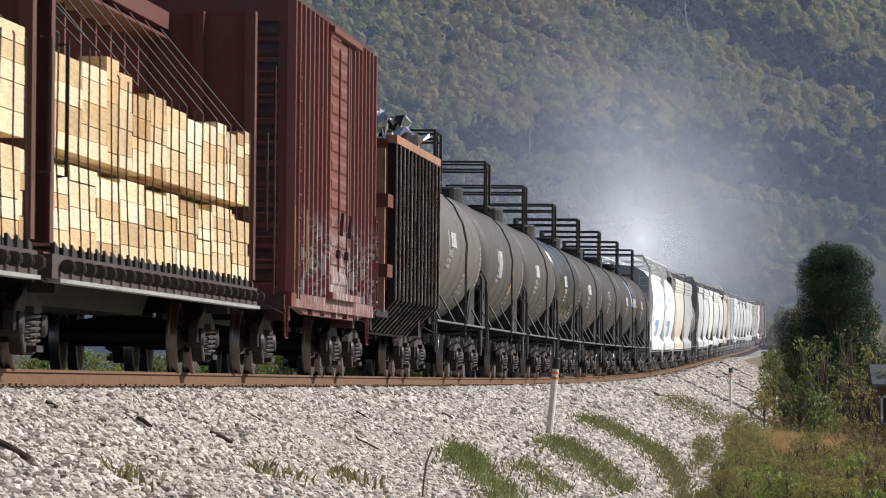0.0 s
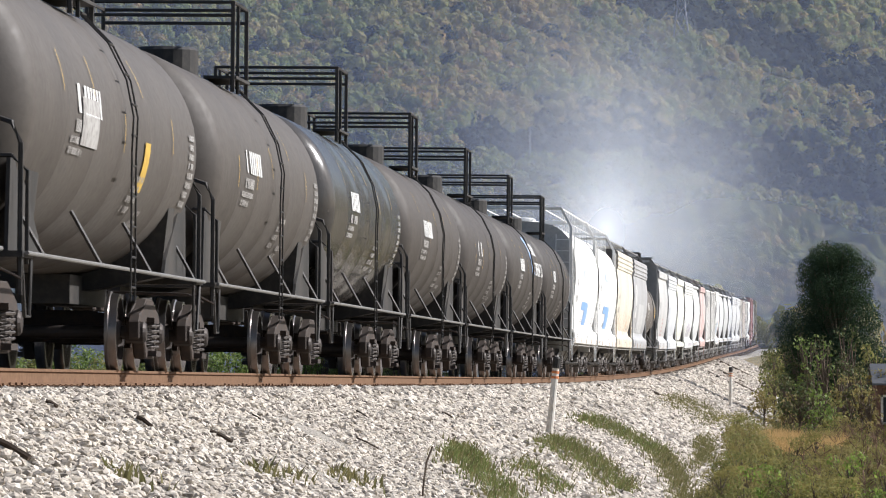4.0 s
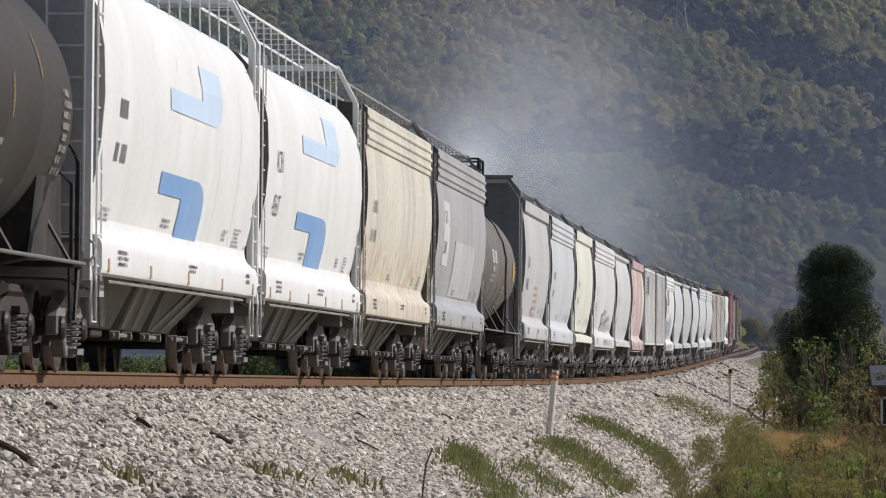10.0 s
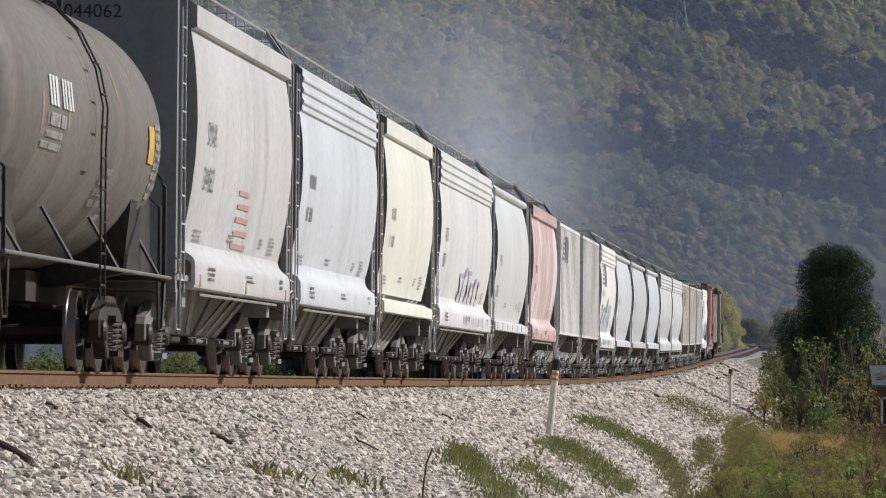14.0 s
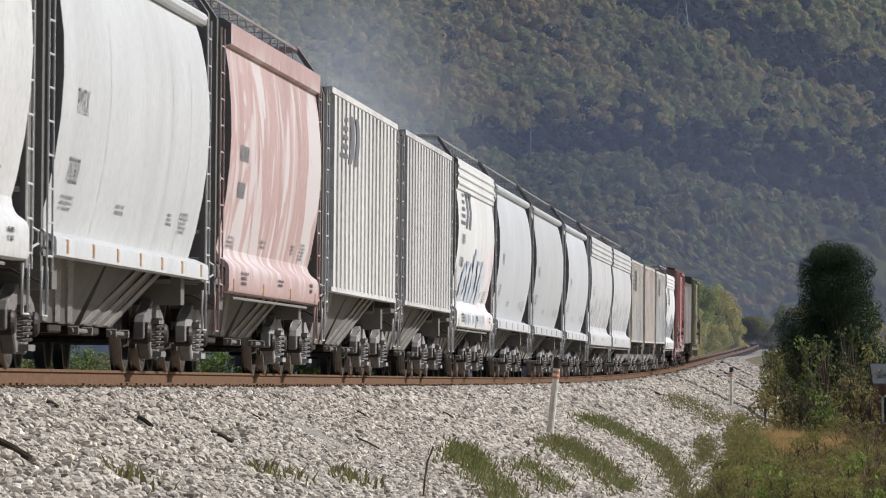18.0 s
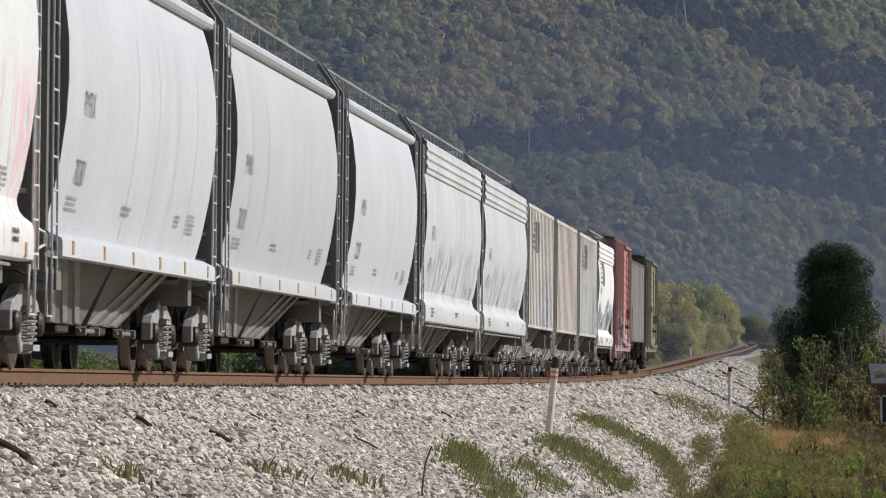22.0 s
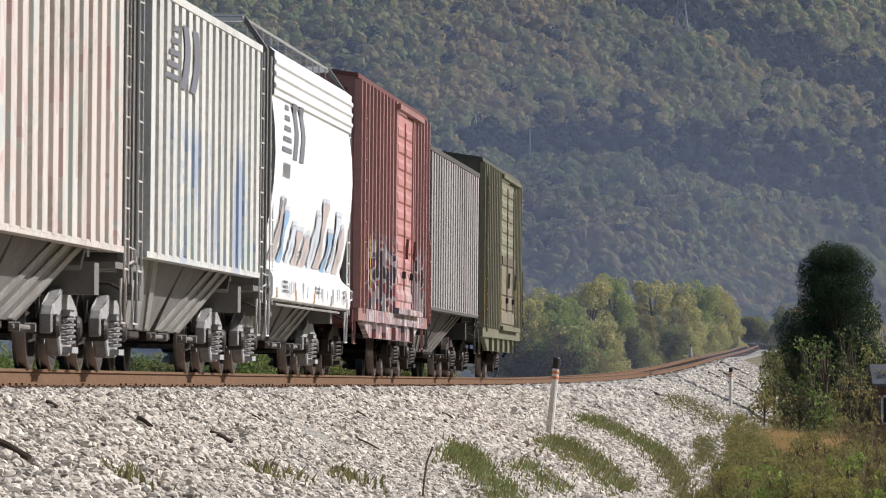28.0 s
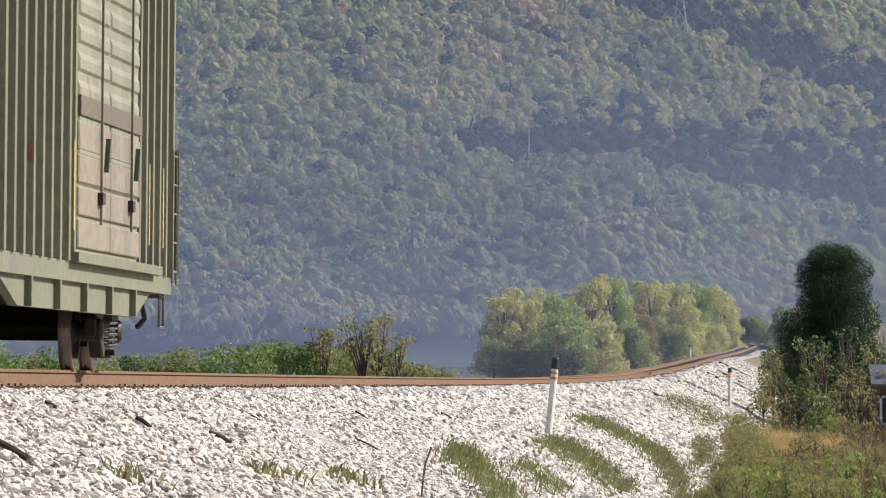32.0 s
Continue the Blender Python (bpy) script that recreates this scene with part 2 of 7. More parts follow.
def build_ground():
    ys = np.concatenate([np.arange(-700, -60, 20), np.arange(-60, 40, 4), np.arange(40, 330, 1.0), np.arange(330, 620, 3.0), np.array([640, 700, 800, 950, 1100, 1300, 1600, 2000, 2600, 3400, 4600])])
    us = np.concatenate([[-3000, -1500, -700, -400, -250, -150, -100, -60, -40, -30, -22], np.arange(-16, -6, 2), np.arange(-6, -1.2, 0.4), [-1.2, -0.6, 0, 0.6], np.arange(1.2, 8, 0.2), np.arange(8, 24, 1.0), [26, 30, 40, 60, 100, 200, 400, 900, 2000, 3000]])
    s = np.interp(ys, LINE_Y, LINE_S)
    cx, cz = np.interp(s, LINE_S, LINE_X), np.interp(s, LINE_S, LINE_Z)
    verts, gravel = [], []
    for j, y in enumerate(ys):
        fade = min(1.0, max(0.0, (620 - y) / 120)) * min(1.0, max(0.0, (y + 650) / 100))
        for u in us:
            z = cz[j] + bank(u)
            flat = -8.0 if u < 0 else -2.2
            w = min(1.0, max(0.0, (abs(u) - 60) / 200))
            z = (1 - w) * z + w * flat
            z = z * fade + (1 - fade) * (-8.0 if y > 500 and u < -3 else -2.0)
            rough = 0.03 if abs(u) < 2.2 else 0.06 if abs(u) < 6.4 else 0.16
            z += rough * noise.fractal(Vector((u * 0.6, y * 0.45, 0.0)), 1.0, 2.0, 3)
            verts.append((cx[j] + u, y, z))
            gravel.append(abs(u) < 6.2 + 0.5 * noise.noise(Vector((u * 0.2, y * 0.15, 3.0))) and (y < 380 or u < 2.2) and y < 900)
    k = len(us)
    idx = np.arange(len(ys) * k).reshape(len(ys), k)
    faces = np.stack([idx[:-1, :-1], idx[:-1, 1:], idx[1:, 1:], idx[1:, :-1]], -1).reshape(-1, 4)
    ob = raw("ground", verts, faces, [SOIL, BALLAST], smooth=True)
    mi = np.array([1 if sum(gravel[i] for i in f) >= 3 else 0 for f in faces], np.int32)
    ob.data.polygons.foreach_set("material_index", mi)
    tagged(ob, "crushed limestone bank beside brown weedy ground", "ground", kind="structure")


def build_water():
    bm = bmesh.new()
    box(bm, -2500, 2500, 150, 2230, -6.35, -6.2)
    m, n, l, b = shader("lake_water", 0.12, 0, 0.5)
    b.inputs["Base Color"].default_value = (0.05, 0.06, 0.065, 1)
    co = n.new("ShaderNodeTexCoord").outputs["Object"]
    bump_node(n, l, b, noise_node(n, l, co, 0.9, 4, (1, 0.3, 1)), 0.35, 0.2)
    tagged(part("water", bm, m), "still grey lake at the foot of the hills", "water", kind="structure")


def sweep(outline, side, s_list):
    """Corners and faces of a bar with an outline (across, up) along the track."""
    verts, faces = [], []
    k = len(outline)
    for s in s_list:
        verts += [on_line(s, side + a, b)[:] for a, b in outline]
    for i in range(len(s_list) - 1):
        for j in range(k):
            faces.append((i * k + j, i * k + (j + 1) % k, (i + 1) * k + (j + 1) % k, (i + 1) * k + j))
    return verts, faces


RAIL_OUTLINE = [(-0.036, 0.0), (0.036, 0.0), (0.037, -0.03), (0.012, -0.045), (0.009, -0.15), (0.072, -0.165), (0.073, -0.18), (-0.073, -0.18), (-0.072, -0.165), (-0.009, -0.15), (-0.012, -0.045), (-0.037, -0.03)]


def build_track():
    stations = list(np.arange(-620, -40, 20.0)) + list(np.arange(-40, 620, 4.0))
    for name, side in (("rail_near", 0.755), ("rail_far", -0.755)):
        v, f = sweep(RAIL_OUTLINE, side, stations)
        ob = raw(name, v, f, [RUSTY_RAIL, RAIL_HEAD])
        ob.data.polygons.foreach_set("material_index", np.array([1 if j % 12 == 0 else 0 for j in range(len(f))], np.int32))
        tagged(ob, "rust-brown steel rail with a polished head", "rail", "rails of the line", "structure")
    # sleepers
    tie = bmesh.new()
    box(tie, -1.29, 1.29, -0.115, 0.115, -0.36, -0.19)
    bmesh.ops.bevel(tie, geom=tie.edges[:], offset=0.012, segments=1, affect="EDGES")
    holder = tagged(new("sleepers"), "dark creosoted timber sleepers bedded in crushed stone", "sleepers", kind="structure")
    first = part("sleeper", tie, TIMBER, holder)
    rng = random.Random(5)

    def tie_pose(s):
        p, q = on_line(s), np.interp(s, LINE_S, LINE_TURN)
        return Matrix.Translation(p + Vector((rng.uniform(-0.03, 0.03), 0, rng.uniform(-0.012, 0.006)))) @ Euler((0, 0, -q + rng.uniform(-0.02, 0.02))).to_matrix().to_4x4()

    spots = [-14 + 0.51 * i for i in range(300)]
    first.matrix_basis = tie_pose(spots[0])
    for s in spots[1:]:
        o = first.copy()
        scene.collection.objects.link(o)
        o.matrix_basis = tie_pose(s)
    co = np.array([v.co[:] for v in first.data.vertices])
    fs = [tuple(p.vertices) for p in first.data.polygons]
    verts, tri = [], []
    for s in list(np.arange(-14 + 0.51 * 300, 600, 0.51)) + list(np.arange(-600, -14.3, 0.51)):
        m = tie_pose(s)
        base = len(verts)
        verts += [(m @ Vector(c))[:] for c in co]
        for q in fs:
            for i in range(1, len(q) - 1):
                tri.append((base + q[0], base + q[i], base + q[i + 1]))
    tagged(raw("sleeper_rest", verts, tri, TIMBER, holder), kind="stuff")
    # tie plates and spikes along the near rail
    verts, faces = [], []
    for s in np.arange(-14, 120, 0.51):
        for side, up, a, b, h in ((0.755, -0.19, 0.16, 0.09, 0.014), (0.85, -0.178, 0.012, 0.012, rng.choice((0.012, 0.02, 0.03)))):
            p, q = on_line(s + rng.uniform(-0.05, 0.05), side, up), np.interp(s, LINE_S, LINE_TURN)
            base = len(verts)
            for x in (-a, a):
                for y in (-b, b):
                    for z in (0, h):
                        verts.append((p.x + x, p.y + y, p.z + z))
            faces += [tuple(base + i for i in f) for f in ((0, 1, 3, 2), (4, 6, 7, 5), (0, 4, 5, 1), (2, 3, 7, 6), (1, 5, 7, 3), (0, 2, 6, 4))]
    tagged(raw("rail_fastenings", verts, faces, RUSTY_RAIL), "rusty tie plates and spike heads along the rail foot", "rail fastenings", kind="stuff")


def ico_template(sub, seed, rough, squash=(1, 1, 1)):
    bm = bmesh.new()
    bmesh.ops.create_icosphere(bm, subdivisions=sub, radius=1.0)
    rng = random.Random(seed)
    off = Vector((rng.random() * 50, rng.random() * 50, rng.random() * 50))
    for v in bm.verts:
        k = 1 + rough * noise.noise(v.co * 1.9 + off) + rough * 0.7 * noise.noise(v.co * 4.5 + off) + rng.uniform(-0.4, 0.4) * rough
        v.co = Vector((v.co.x * squash[0], v.co.y * squash[1], v.co.z * squash[2])) * k
    co = np.array([v.co[:] for v in bm.verts])
    fa = np.array([[v.index for v in f.verts] for f in bm.faces])
    bm.free()
    return co, fa


def scatter(templates, places, sizes, turns, tall=None):
    """Joins many turned, scaled copies of a few shapes."""
    vs, fs, base = [], [], 0
    for i, (p, r, a) in enumerate(zip(places, sizes, turns)):
        co, fa = templates[i % len(templates)]
        c, s = math.cos(a), math.sin(a)
        q = np.empty_like(co)
        q[:, 0] = (co[:, 0] * c - co[:, 1] * s) * r + p[0]
        q[:, 1] = (co[:, 0] * s + co[:, 1] * c) * r + p[1]
        q[:, 2] = co[:, 2] * r * (tall[i] if tall is not None else 1) + p[2]
        vs.append(q)
        fs.append(fa + base)
        base += len(co)
    return np.concatenate(vs), np.concatenate(fs)


def build_stones():
    """Loose stones of the bank, thick near the camera and thinner far off."""
    rng = np.random.RandomState(3)
    temps = [ico_template(1, 40 + i, 0.5, (1.25, 0.95, 0.7)) for i in range(7)]
    places, sizes = [], []
    for count, s0, s1, u0, u1, r0, r1 in ((40000, -13, 20, 0.95, 5.2, 0.020, 0.052), (19000, 20, 75, 0.95, 6.3, 0.032, 0.076), (12000, 75, 200, 0.95, 6.2, 0.05, 0.105), (6000, 200, 400, 0.95, 5.4, 0.07, 0.13), (1800, -13, 120, -0.6, 0.65, 0.03, 0.055), (2000, -13, 200, -2.4, -0.9, 0.04, 0.07)):
        u = rng.uniform(u0, u1, count)
        s = rng.uniform(s0, s1, count)
        if s0 == -13:
            s = s - np.clip(u - 1, 0, 4) * 11 * (s1 - s) / (s1 + 13)
        i = [np.interp(s, LINE_S, v) for v in (LINE_X, LINE_Y, LINE_Z, LINE_TURN)]
        r = rng.uniform(r0, r1, count)
        z = i[2] + bank(u) + rng.uniform(-0.02, 0.03, count) - np.where(np.abs(u) < 1.3, 0.02, 0.0)
        keep = ~((np.abs(u - 0.755) < 0.1) | (np.abs(u + 0.755) < 0.1))
        for k in np.nonzero(keep)[0]:
            places.append((i[0][k] + u[k] * math.cos(i[3][k]), i[1][k] - u[k] * math.sin(i[3][k]), z[k]))
            sizes.append(r[k])
    v, f = scatter(temps, places, sizes, rng.uniform(0, 6.28, len(places)))
    tagged(raw("ballast_stones", v, f, STONE), "loose pale grey crushed limestone beside the rails", "ballast", kind="stuff")


def build_posts():
    def marker(s, u, height, lean, r=0.045):
        root = tagged(new("marker_post"), "leaning white trackside marker post with a black cap", "marker post", "marker posts")
        base = on_line(s, u)
        base.z += bank(u) - 0.05
        root.matrix_basis = Matrix.Translation(base) @ Euler((0, radians(lean), 0)).to_matrix().to_4x4()
        bm = bmesh.new()
        lathe(bm, [(0, r), (height - 0.22, r * 0.95)], 10, "z")
        part("pole", bm, WHITE_POST, root)
        bm = bmesh.new()
        lathe(bm, [(height - 0.22, r * 1.1), (height - 0.03, r * 1.1), (height, r * 0.7)], 10, "z")
        part("cap", bm, BLACK_STEEL, root, "black cap")
        for z in (height - 0.42, height - 0.32):
            bm = bmesh.new()
            lathe(bm, [(z, r * 1.08), (z + 0.05, r * 1.08)], 10, "z")
            part("band", bm, ORANGE_BAND, root, "faded orange band")

    marker(43.3, 3.7, 1.56, 6.0, 0.068)
    marker(198.0, 4.6, 1.84, 0.5, 0.08)
    marker(458.0, -3.0, 1.6, -3.0, 0.10)


def woods_material(name, tones):
    """Autumn woods seen from far off: each tree in a tone of its own, drifts of rust among them, light through the leaves."""
    m, n, l, b = shader(name, 0.9, 0, 0.1)
    co = n.new("ShaderNodeTexCoord").outputs["Object"]
    cell, pick = n.new("ShaderNodeTexVoronoi"), n.new("ShaderNodeSeparateColor")
    cell.inputs["Scale"].default_value = 0.115
    l.new(co, cell.inputs["Vector"])
    l.new(cell.outputs["Color"], pick.inputs[0])
    k = len(tones) - 1
    tree = ramp_node(n, l, pick.outputs[0], [(i / k, c) for i, c in enumerate(tones)])
    patch = noise_node(n, l, co, 0.010, 4)
    col = mix_node(n, l, ramp_node(n, l, patch, [(0.48, (0, 0, 0)), (0.66, (0.6,) * 3)]), tree, (0.36, 0.25, 0.14))
    shade = noise_node(n, l, co, 0.006, 3, (1, 0.5, 1.4))
    col = mix_node(n, l, ramp_node(n, l, shade, [(0.42, (0.45,) * 3), (0.56, (0, 0, 0))]), col, (0.11, 0.15, 0.08))
    clump = noise_node(n, l, co, 0.55, 4)
    tone = ramp_node(n, l, clump, [(0.30, (0.72,) * 3), (0.70, (1.25,) * 3)])
    col = mix_node(n, l, 1.0, col, tone, "MULTIPLY")
    l.new(col, b.inputs["Base Color"])
    tr, ms = n.new("ShaderNodeBsdfTranslucent"), n.new("ShaderNodeMixShader")
    l.new(col, tr.inputs[0])
    ms.inputs[0].default_value = 0.4
    l.new(b.outputs[0], ms.inputs[1])
    l.new(tr.outputs[0], ms.inputs[2])
    l.new(ms.outputs[0], n["Material Output"].inputs[0])
    return m


def crown_template(seed, count, tall):
    """A far tree's crown: tufts of foliage set over a rough core of uneven boughs, open below."""
    rng = np.random.RandomState(seed)
    core, fa = ico_template(1, seed, 0.3, (0.74, 0.74, 0.7 * tall))
    c = rng.normal(size=(9, 3))
    c[:, 2] = np.abs(c[:, 2]) * 0.8
    c /= np.linalg.norm(c, axis=1)[:, None]
    swell = rng.uniform(0.1, 0.42, 9)
    d = rng.normal(size=(count, 3))
    d[:, 2] = np.abs(d[:, 2]) - 0.28
    d /= np.linalg.norm(d, axis=1)[:, None]
    r = 0.74 + (np.clip((d @ c.T - 0.6) / 0.4, 0, 1) * swell).max(1) + rng.normal(0, 0.05, count)
    pos = d * r[:, None] * np.array([1, 1, tall])
    n = d + rng.normal(0, 0.22, (count, 3))
    n /= np.linalg.norm(n, axis=1)[:, None]
    t = np.cross(n, rng.normal(size=(count, 3)))
    t /= np.linalg.norm(t, axis=1)[:, None] + 1e-9
    b = np.cross(n, t)
    k = rng.uniform(0.15, 0.30, count)[:, None]
    quad = np.stack([pos + t * k, pos + b * k * 0.8, pos - t * k, pos - b * k * 0.8], 1).reshape(-1, 3)
    base = len(core) + np.arange(count)[:, None] * 4
    return np.concatenate([core, quad]), np.concatenate([fa, base + [0, 1, 2], base + [0, 2, 3]])


def haze_material(name, tint, thick, soft=False):
    """Tinted sheet for haze and dust: light passes and is scattered; denser towards the middle of the veil when soft.
    """
    m = bpy.data.materials.new(name)
    m.use_nodes = True
    n, l = m.node_tree.nodes, m.node_tree.links
    n.remove(n["Principled BSDF"])
    clear, tr, df = n.new("ShaderNodeBsdfTransparent"), n.new("ShaderNodeBsdfTranslucent"), n.new("ShaderNodeBsdfDiffuse")
    for q in (tr, df):
        q.inputs[0].default_value = (*tint, 1)
    both, ms = n.new("ShaderNodeMixShader"), n.new("ShaderNodeMixShader")
    both.inputs[0].default_value = 0.5 if not soft else 0.15
    l.new(tr.outputs[0], both.inputs[1])
    l.new(df.outputs[0], both.inputs[2])
    co = n.new("ShaderNodeTexCoord").outputs["Object" if not soft else "Generated"]
    if soft:
        mp = n.new("ShaderNodeMapping")
        mp.inputs["Location"].default_value, mp.inputs["Scale"].default_value = (-1, 0, -1), (2, 0, 2)
        l.new(co, mp.inputs[0])
        ball = n.new("ShaderNodeTexGradient")
        ball.gradient_type = "QUADRATIC_SPHERE"
        l.new(mp.outputs[0], ball.inputs[0])
        wisp = noise_node(n, l, n.new("ShaderNodeTexCoord").outputs["Object"], 0.10, 3, (1, 1, 1), 0.45)
        k = n.new("ShaderNodeMath")
        k.operation = "MULTIPLY"
        l.new(ball.outputs["Fac"], k.inputs[0])
        l.new(ramp_node(n, l, wisp, [(0.25, (0.45,) * 3), (0.75, (1.0,) * 3)]), k.inputs[1])
        q = n.new("ShaderNodeMath")
        q.operation = "MULTIPLY"
        q.inputs[1].default_value = thick
        l.new(k.outputs[0], q.inputs[0])
        l.new(q.outputs[0], ms.inputs[0])
    else:
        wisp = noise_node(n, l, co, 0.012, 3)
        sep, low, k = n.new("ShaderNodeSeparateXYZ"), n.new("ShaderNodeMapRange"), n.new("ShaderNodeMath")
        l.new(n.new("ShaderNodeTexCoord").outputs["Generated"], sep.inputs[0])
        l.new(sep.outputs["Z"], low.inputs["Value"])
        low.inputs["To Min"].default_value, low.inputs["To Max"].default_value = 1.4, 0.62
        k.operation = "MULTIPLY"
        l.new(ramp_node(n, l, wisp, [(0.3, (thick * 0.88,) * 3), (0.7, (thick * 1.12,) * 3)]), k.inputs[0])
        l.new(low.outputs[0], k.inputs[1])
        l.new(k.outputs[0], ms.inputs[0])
    l.new(clear.outputs[0], ms.inputs[1])
    l.new(both.outputs[0], ms.inputs[2])
    l.new(ms.outputs[0], n["Material Output"].inputs[0])
    return m


def grab_bar(parent, pts, mat, name, r):
    bm = bmesh.new()
    tube(bm, pts, r, 5)
    part(name, bm, mat, parent)


PUFFS = []


def build_dust():
    """Sunlit dust drifting behind the moving train, in soft rigid veils; each drifts from place to place."""
    for w, h, thick, drift in (
            (5.8, 4.8, 0.68, ((0, 10.6, 5.4, 330), (3.5, 9.0, 5.9, 330), (8, 5.2, 7.6, 330), (11, -1.0, 11.0, 330), (14, -11.0, 15.0, 330), (18, -26.0, 20.0, 330), (32, -60.0, 24.0, 330))),
            (22.0, 20.0, 0.36, ((0, 17.5, 10.5, 560), (3.5, 16.0, 12.0, 560), (8, 12.0, 15.5, 560), (14, 4.0, 19.0, 560), (17, -4.0, 20.5, 560), (20, -20.0, 22.0, 560), (25, -50.0, 23.0, 560), (28, -70.0, 24.0, 560), (32, -95.0, 26.0, 560))),
            (34.0, 26.0, 0.27, ((0, 17.0, 14.0, 600), (8, 12.0, 20.0, 600), (14, -8.0, 24.0, 600), (18, -22.0, 24.0, 600), (22, -52.0, 26.0, 600), (32, -99.0, 28.0, 600))),
            (15.0, 11.0, 0.26, ((0, 19.5, 7.0, 470), (8, 15.0, 8.5, 470), (14, 6.5, 10.5, 470), (18, -4.0, 12.0, 470), (22, -26.0, 13.0, 470), (32, -75.0, 14.0, 470)))):
        bm = bmesh.new()
        bm.faces.new([bm.verts.new(p) for p in ((-w, 0, -h), (w, 0, -h), (w, 0, h), (-w, 0, h))])
        veil = tagged(part("dust_cloud", bm, haze_material("pale_dust", (0.82, 0.87, 0.94), thick, True)), "pale sunlit dust hanging behind the moving cars", "dust", kind="stuff")
        PUFFS.append((veil, drift))


def build_hills():
    """Wooded spurs beyond the lake, one behind another, with haze put in as tinted sheets."""
    hill_soil = mottled("forest_floor", [(0.06, 0.07, 0.035), (0.08, 0.07, 0.045)], 0.05, 1.0, 0, 0)
    tones = [(0.22, 0.27, 0.103), (0.266, 0.311, 0.111), (0.197, 0.242, 0.106), (0.302, 0.319, 0.119), (0.237, 0.282, 0.114), (0.342, 0.315, 0.131), (0.273, 0.298, 0.123), (0.433, 0.315, 0.139), (0.311, 0.311, 0.119), (0.383, 0.29, 0.155), (0.237, 0.298, 0.106)]
    leaves = woods_material("autumn_woods", tones)
    shore_leaves = woods_material("shore_woods", [(0.17, 0.20, 0.10), (0.22, 0.24, 0.11), (0.14, 0.165, 0.09), (0.26, 0.25, 0.12), (0.19, 0.185, 0.12)])
    # near-black leaf colour that stands for shade in the hill folds
    shade_leaves = foliage("pine_woods", [(0.014, 0.024, 0.019), (0.020, 0.032, 0.024), (0.017, 0.028, 0.023)], 0.9, 0.0)
    rng = np.random.RandomState(8)
    unit = 1 / 10913.0

    def crest(i, a):
        """Rise of spur i's crest over level, in steps of one unit, in the direction a (in units from straight ahead)."""
        if i == 0:
            return np.interp(a, [-900, -180, 36, 116, 156, 219, 288, 346, 369, 438, 518, 593, 656, 726, 786, 950], [350, 338, 324, 306, 301, 321, 312, 318, 289, 283, 260, 249, 236, 215, 218, 190])
        if i == 1:
            return np.interp(a, [-900, 116, 266, 352, 415, 484, 553, 633, 673, 736, 783, 950], [1050, 700, 598, 551, 538, 522, 482, 459, 438, 418, 396, 340])
        return np.interp(a, [-900, 300, 783, 950], [1300, 1000, 900, 900])

    spurs = ((0, 2200.0, 2620.0), (1, 2680.0, 3320.0), (2, 3400.0, 4400.0))

    def foot(i, a):
        return -24.0 + 0 * a if i == 0 else crest(i - 1, a) - 45

    def slope(i, a, d):
        """The place on spur i at a fraction d of the way from its foot to its crest."""
        near, far = spurs[i][1:]
        dist = near + (far - near) * d
        rise = foot(i, a) + (crest(i, a) - foot(i, a)) * d ** 0.9
        swell = np.sin(a * 0.011 + i) * np.sin(d * 9 + a * 0.006) * 5 * (1 - d) * d * 4
        return np.stack([dist * np.sin(a * unit), dist * np.cos(a * unit), 0.46 + rise * unit * dist - 3.0 + swell], -1)

    for i, near, far in spurs:
        aa, dd = np.linspace(-4600, 4600, 260), np.linspace(0, 1, 26)
        ga, gd = np.meshgrid(aa, dd)
        verts = slope(i, ga, gd).reshape(-1, 3)
        back = slope(i, aa, np.ones_like(aa))
        back[:, 1] += 150
        back[:, 2] = -40
        verts = np.concatenate([verts, back])
        idx = np.arange(len(verts)).reshape(len(dd) + 1, len(aa))
        faces = np.stack([idx[:-1, :-1], idx[:-1, 1:], idx[1:, 1:], idx[1:, :-1]], -1).reshape(-1, 4)
        tagged(raw("backdrop_hill", verts, faces, hill_soil, smooth=True), "wooded hillside in autumn haze", "hill", kind="structure")
    fine = [crown_template(70 + k, 76, 0.85 + 0.1 * (k % 4)) for k in range(14)]
    rough = [crown_template(90 + k, 24, 1.0) for k in range(4)]
    woods, shaded_woods = ([], [], []), ([], [], [])
    # the open slopes, thick with crowns; gully shade put in by dark-coloured crowns
    for ca in np.arange(-870, 872, 19.0):
        for ce in np.arange(-12, 640, 12.5):
            a, e = ca + rng.uniform(-9, 9), ce + rng.uniform(-6, 6)
            i = 0 if e < crest(0, a) else 1 if e < crest(1, a) else 2
            d = ((e - foot(i, a)) / (crest(i, a) - foot(i, a))) ** (1 / 0.9)
            p = slope(i, np.float64(a), d)
            dist = math.hypot(p[0], p[1])
            r = rng.uniform(11.0, 19.5) * unit * dist * (1.15 if rng.random() < 0.12 else 1.0)
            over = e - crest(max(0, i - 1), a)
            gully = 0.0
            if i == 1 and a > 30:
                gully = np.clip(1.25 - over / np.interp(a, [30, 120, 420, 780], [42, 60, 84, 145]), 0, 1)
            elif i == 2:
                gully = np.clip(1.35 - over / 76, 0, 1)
            out = shaded_woods if rng.random() < max(0.04, gully) else woods
            for k in range(1 + (out is shaded_woods and gully > 0.3)):
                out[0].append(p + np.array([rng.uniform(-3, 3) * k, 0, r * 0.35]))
                out[1].append(r * (1.1 if out is shaded_woods else 1.0))
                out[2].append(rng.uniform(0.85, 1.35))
    wide = ([], [], [])
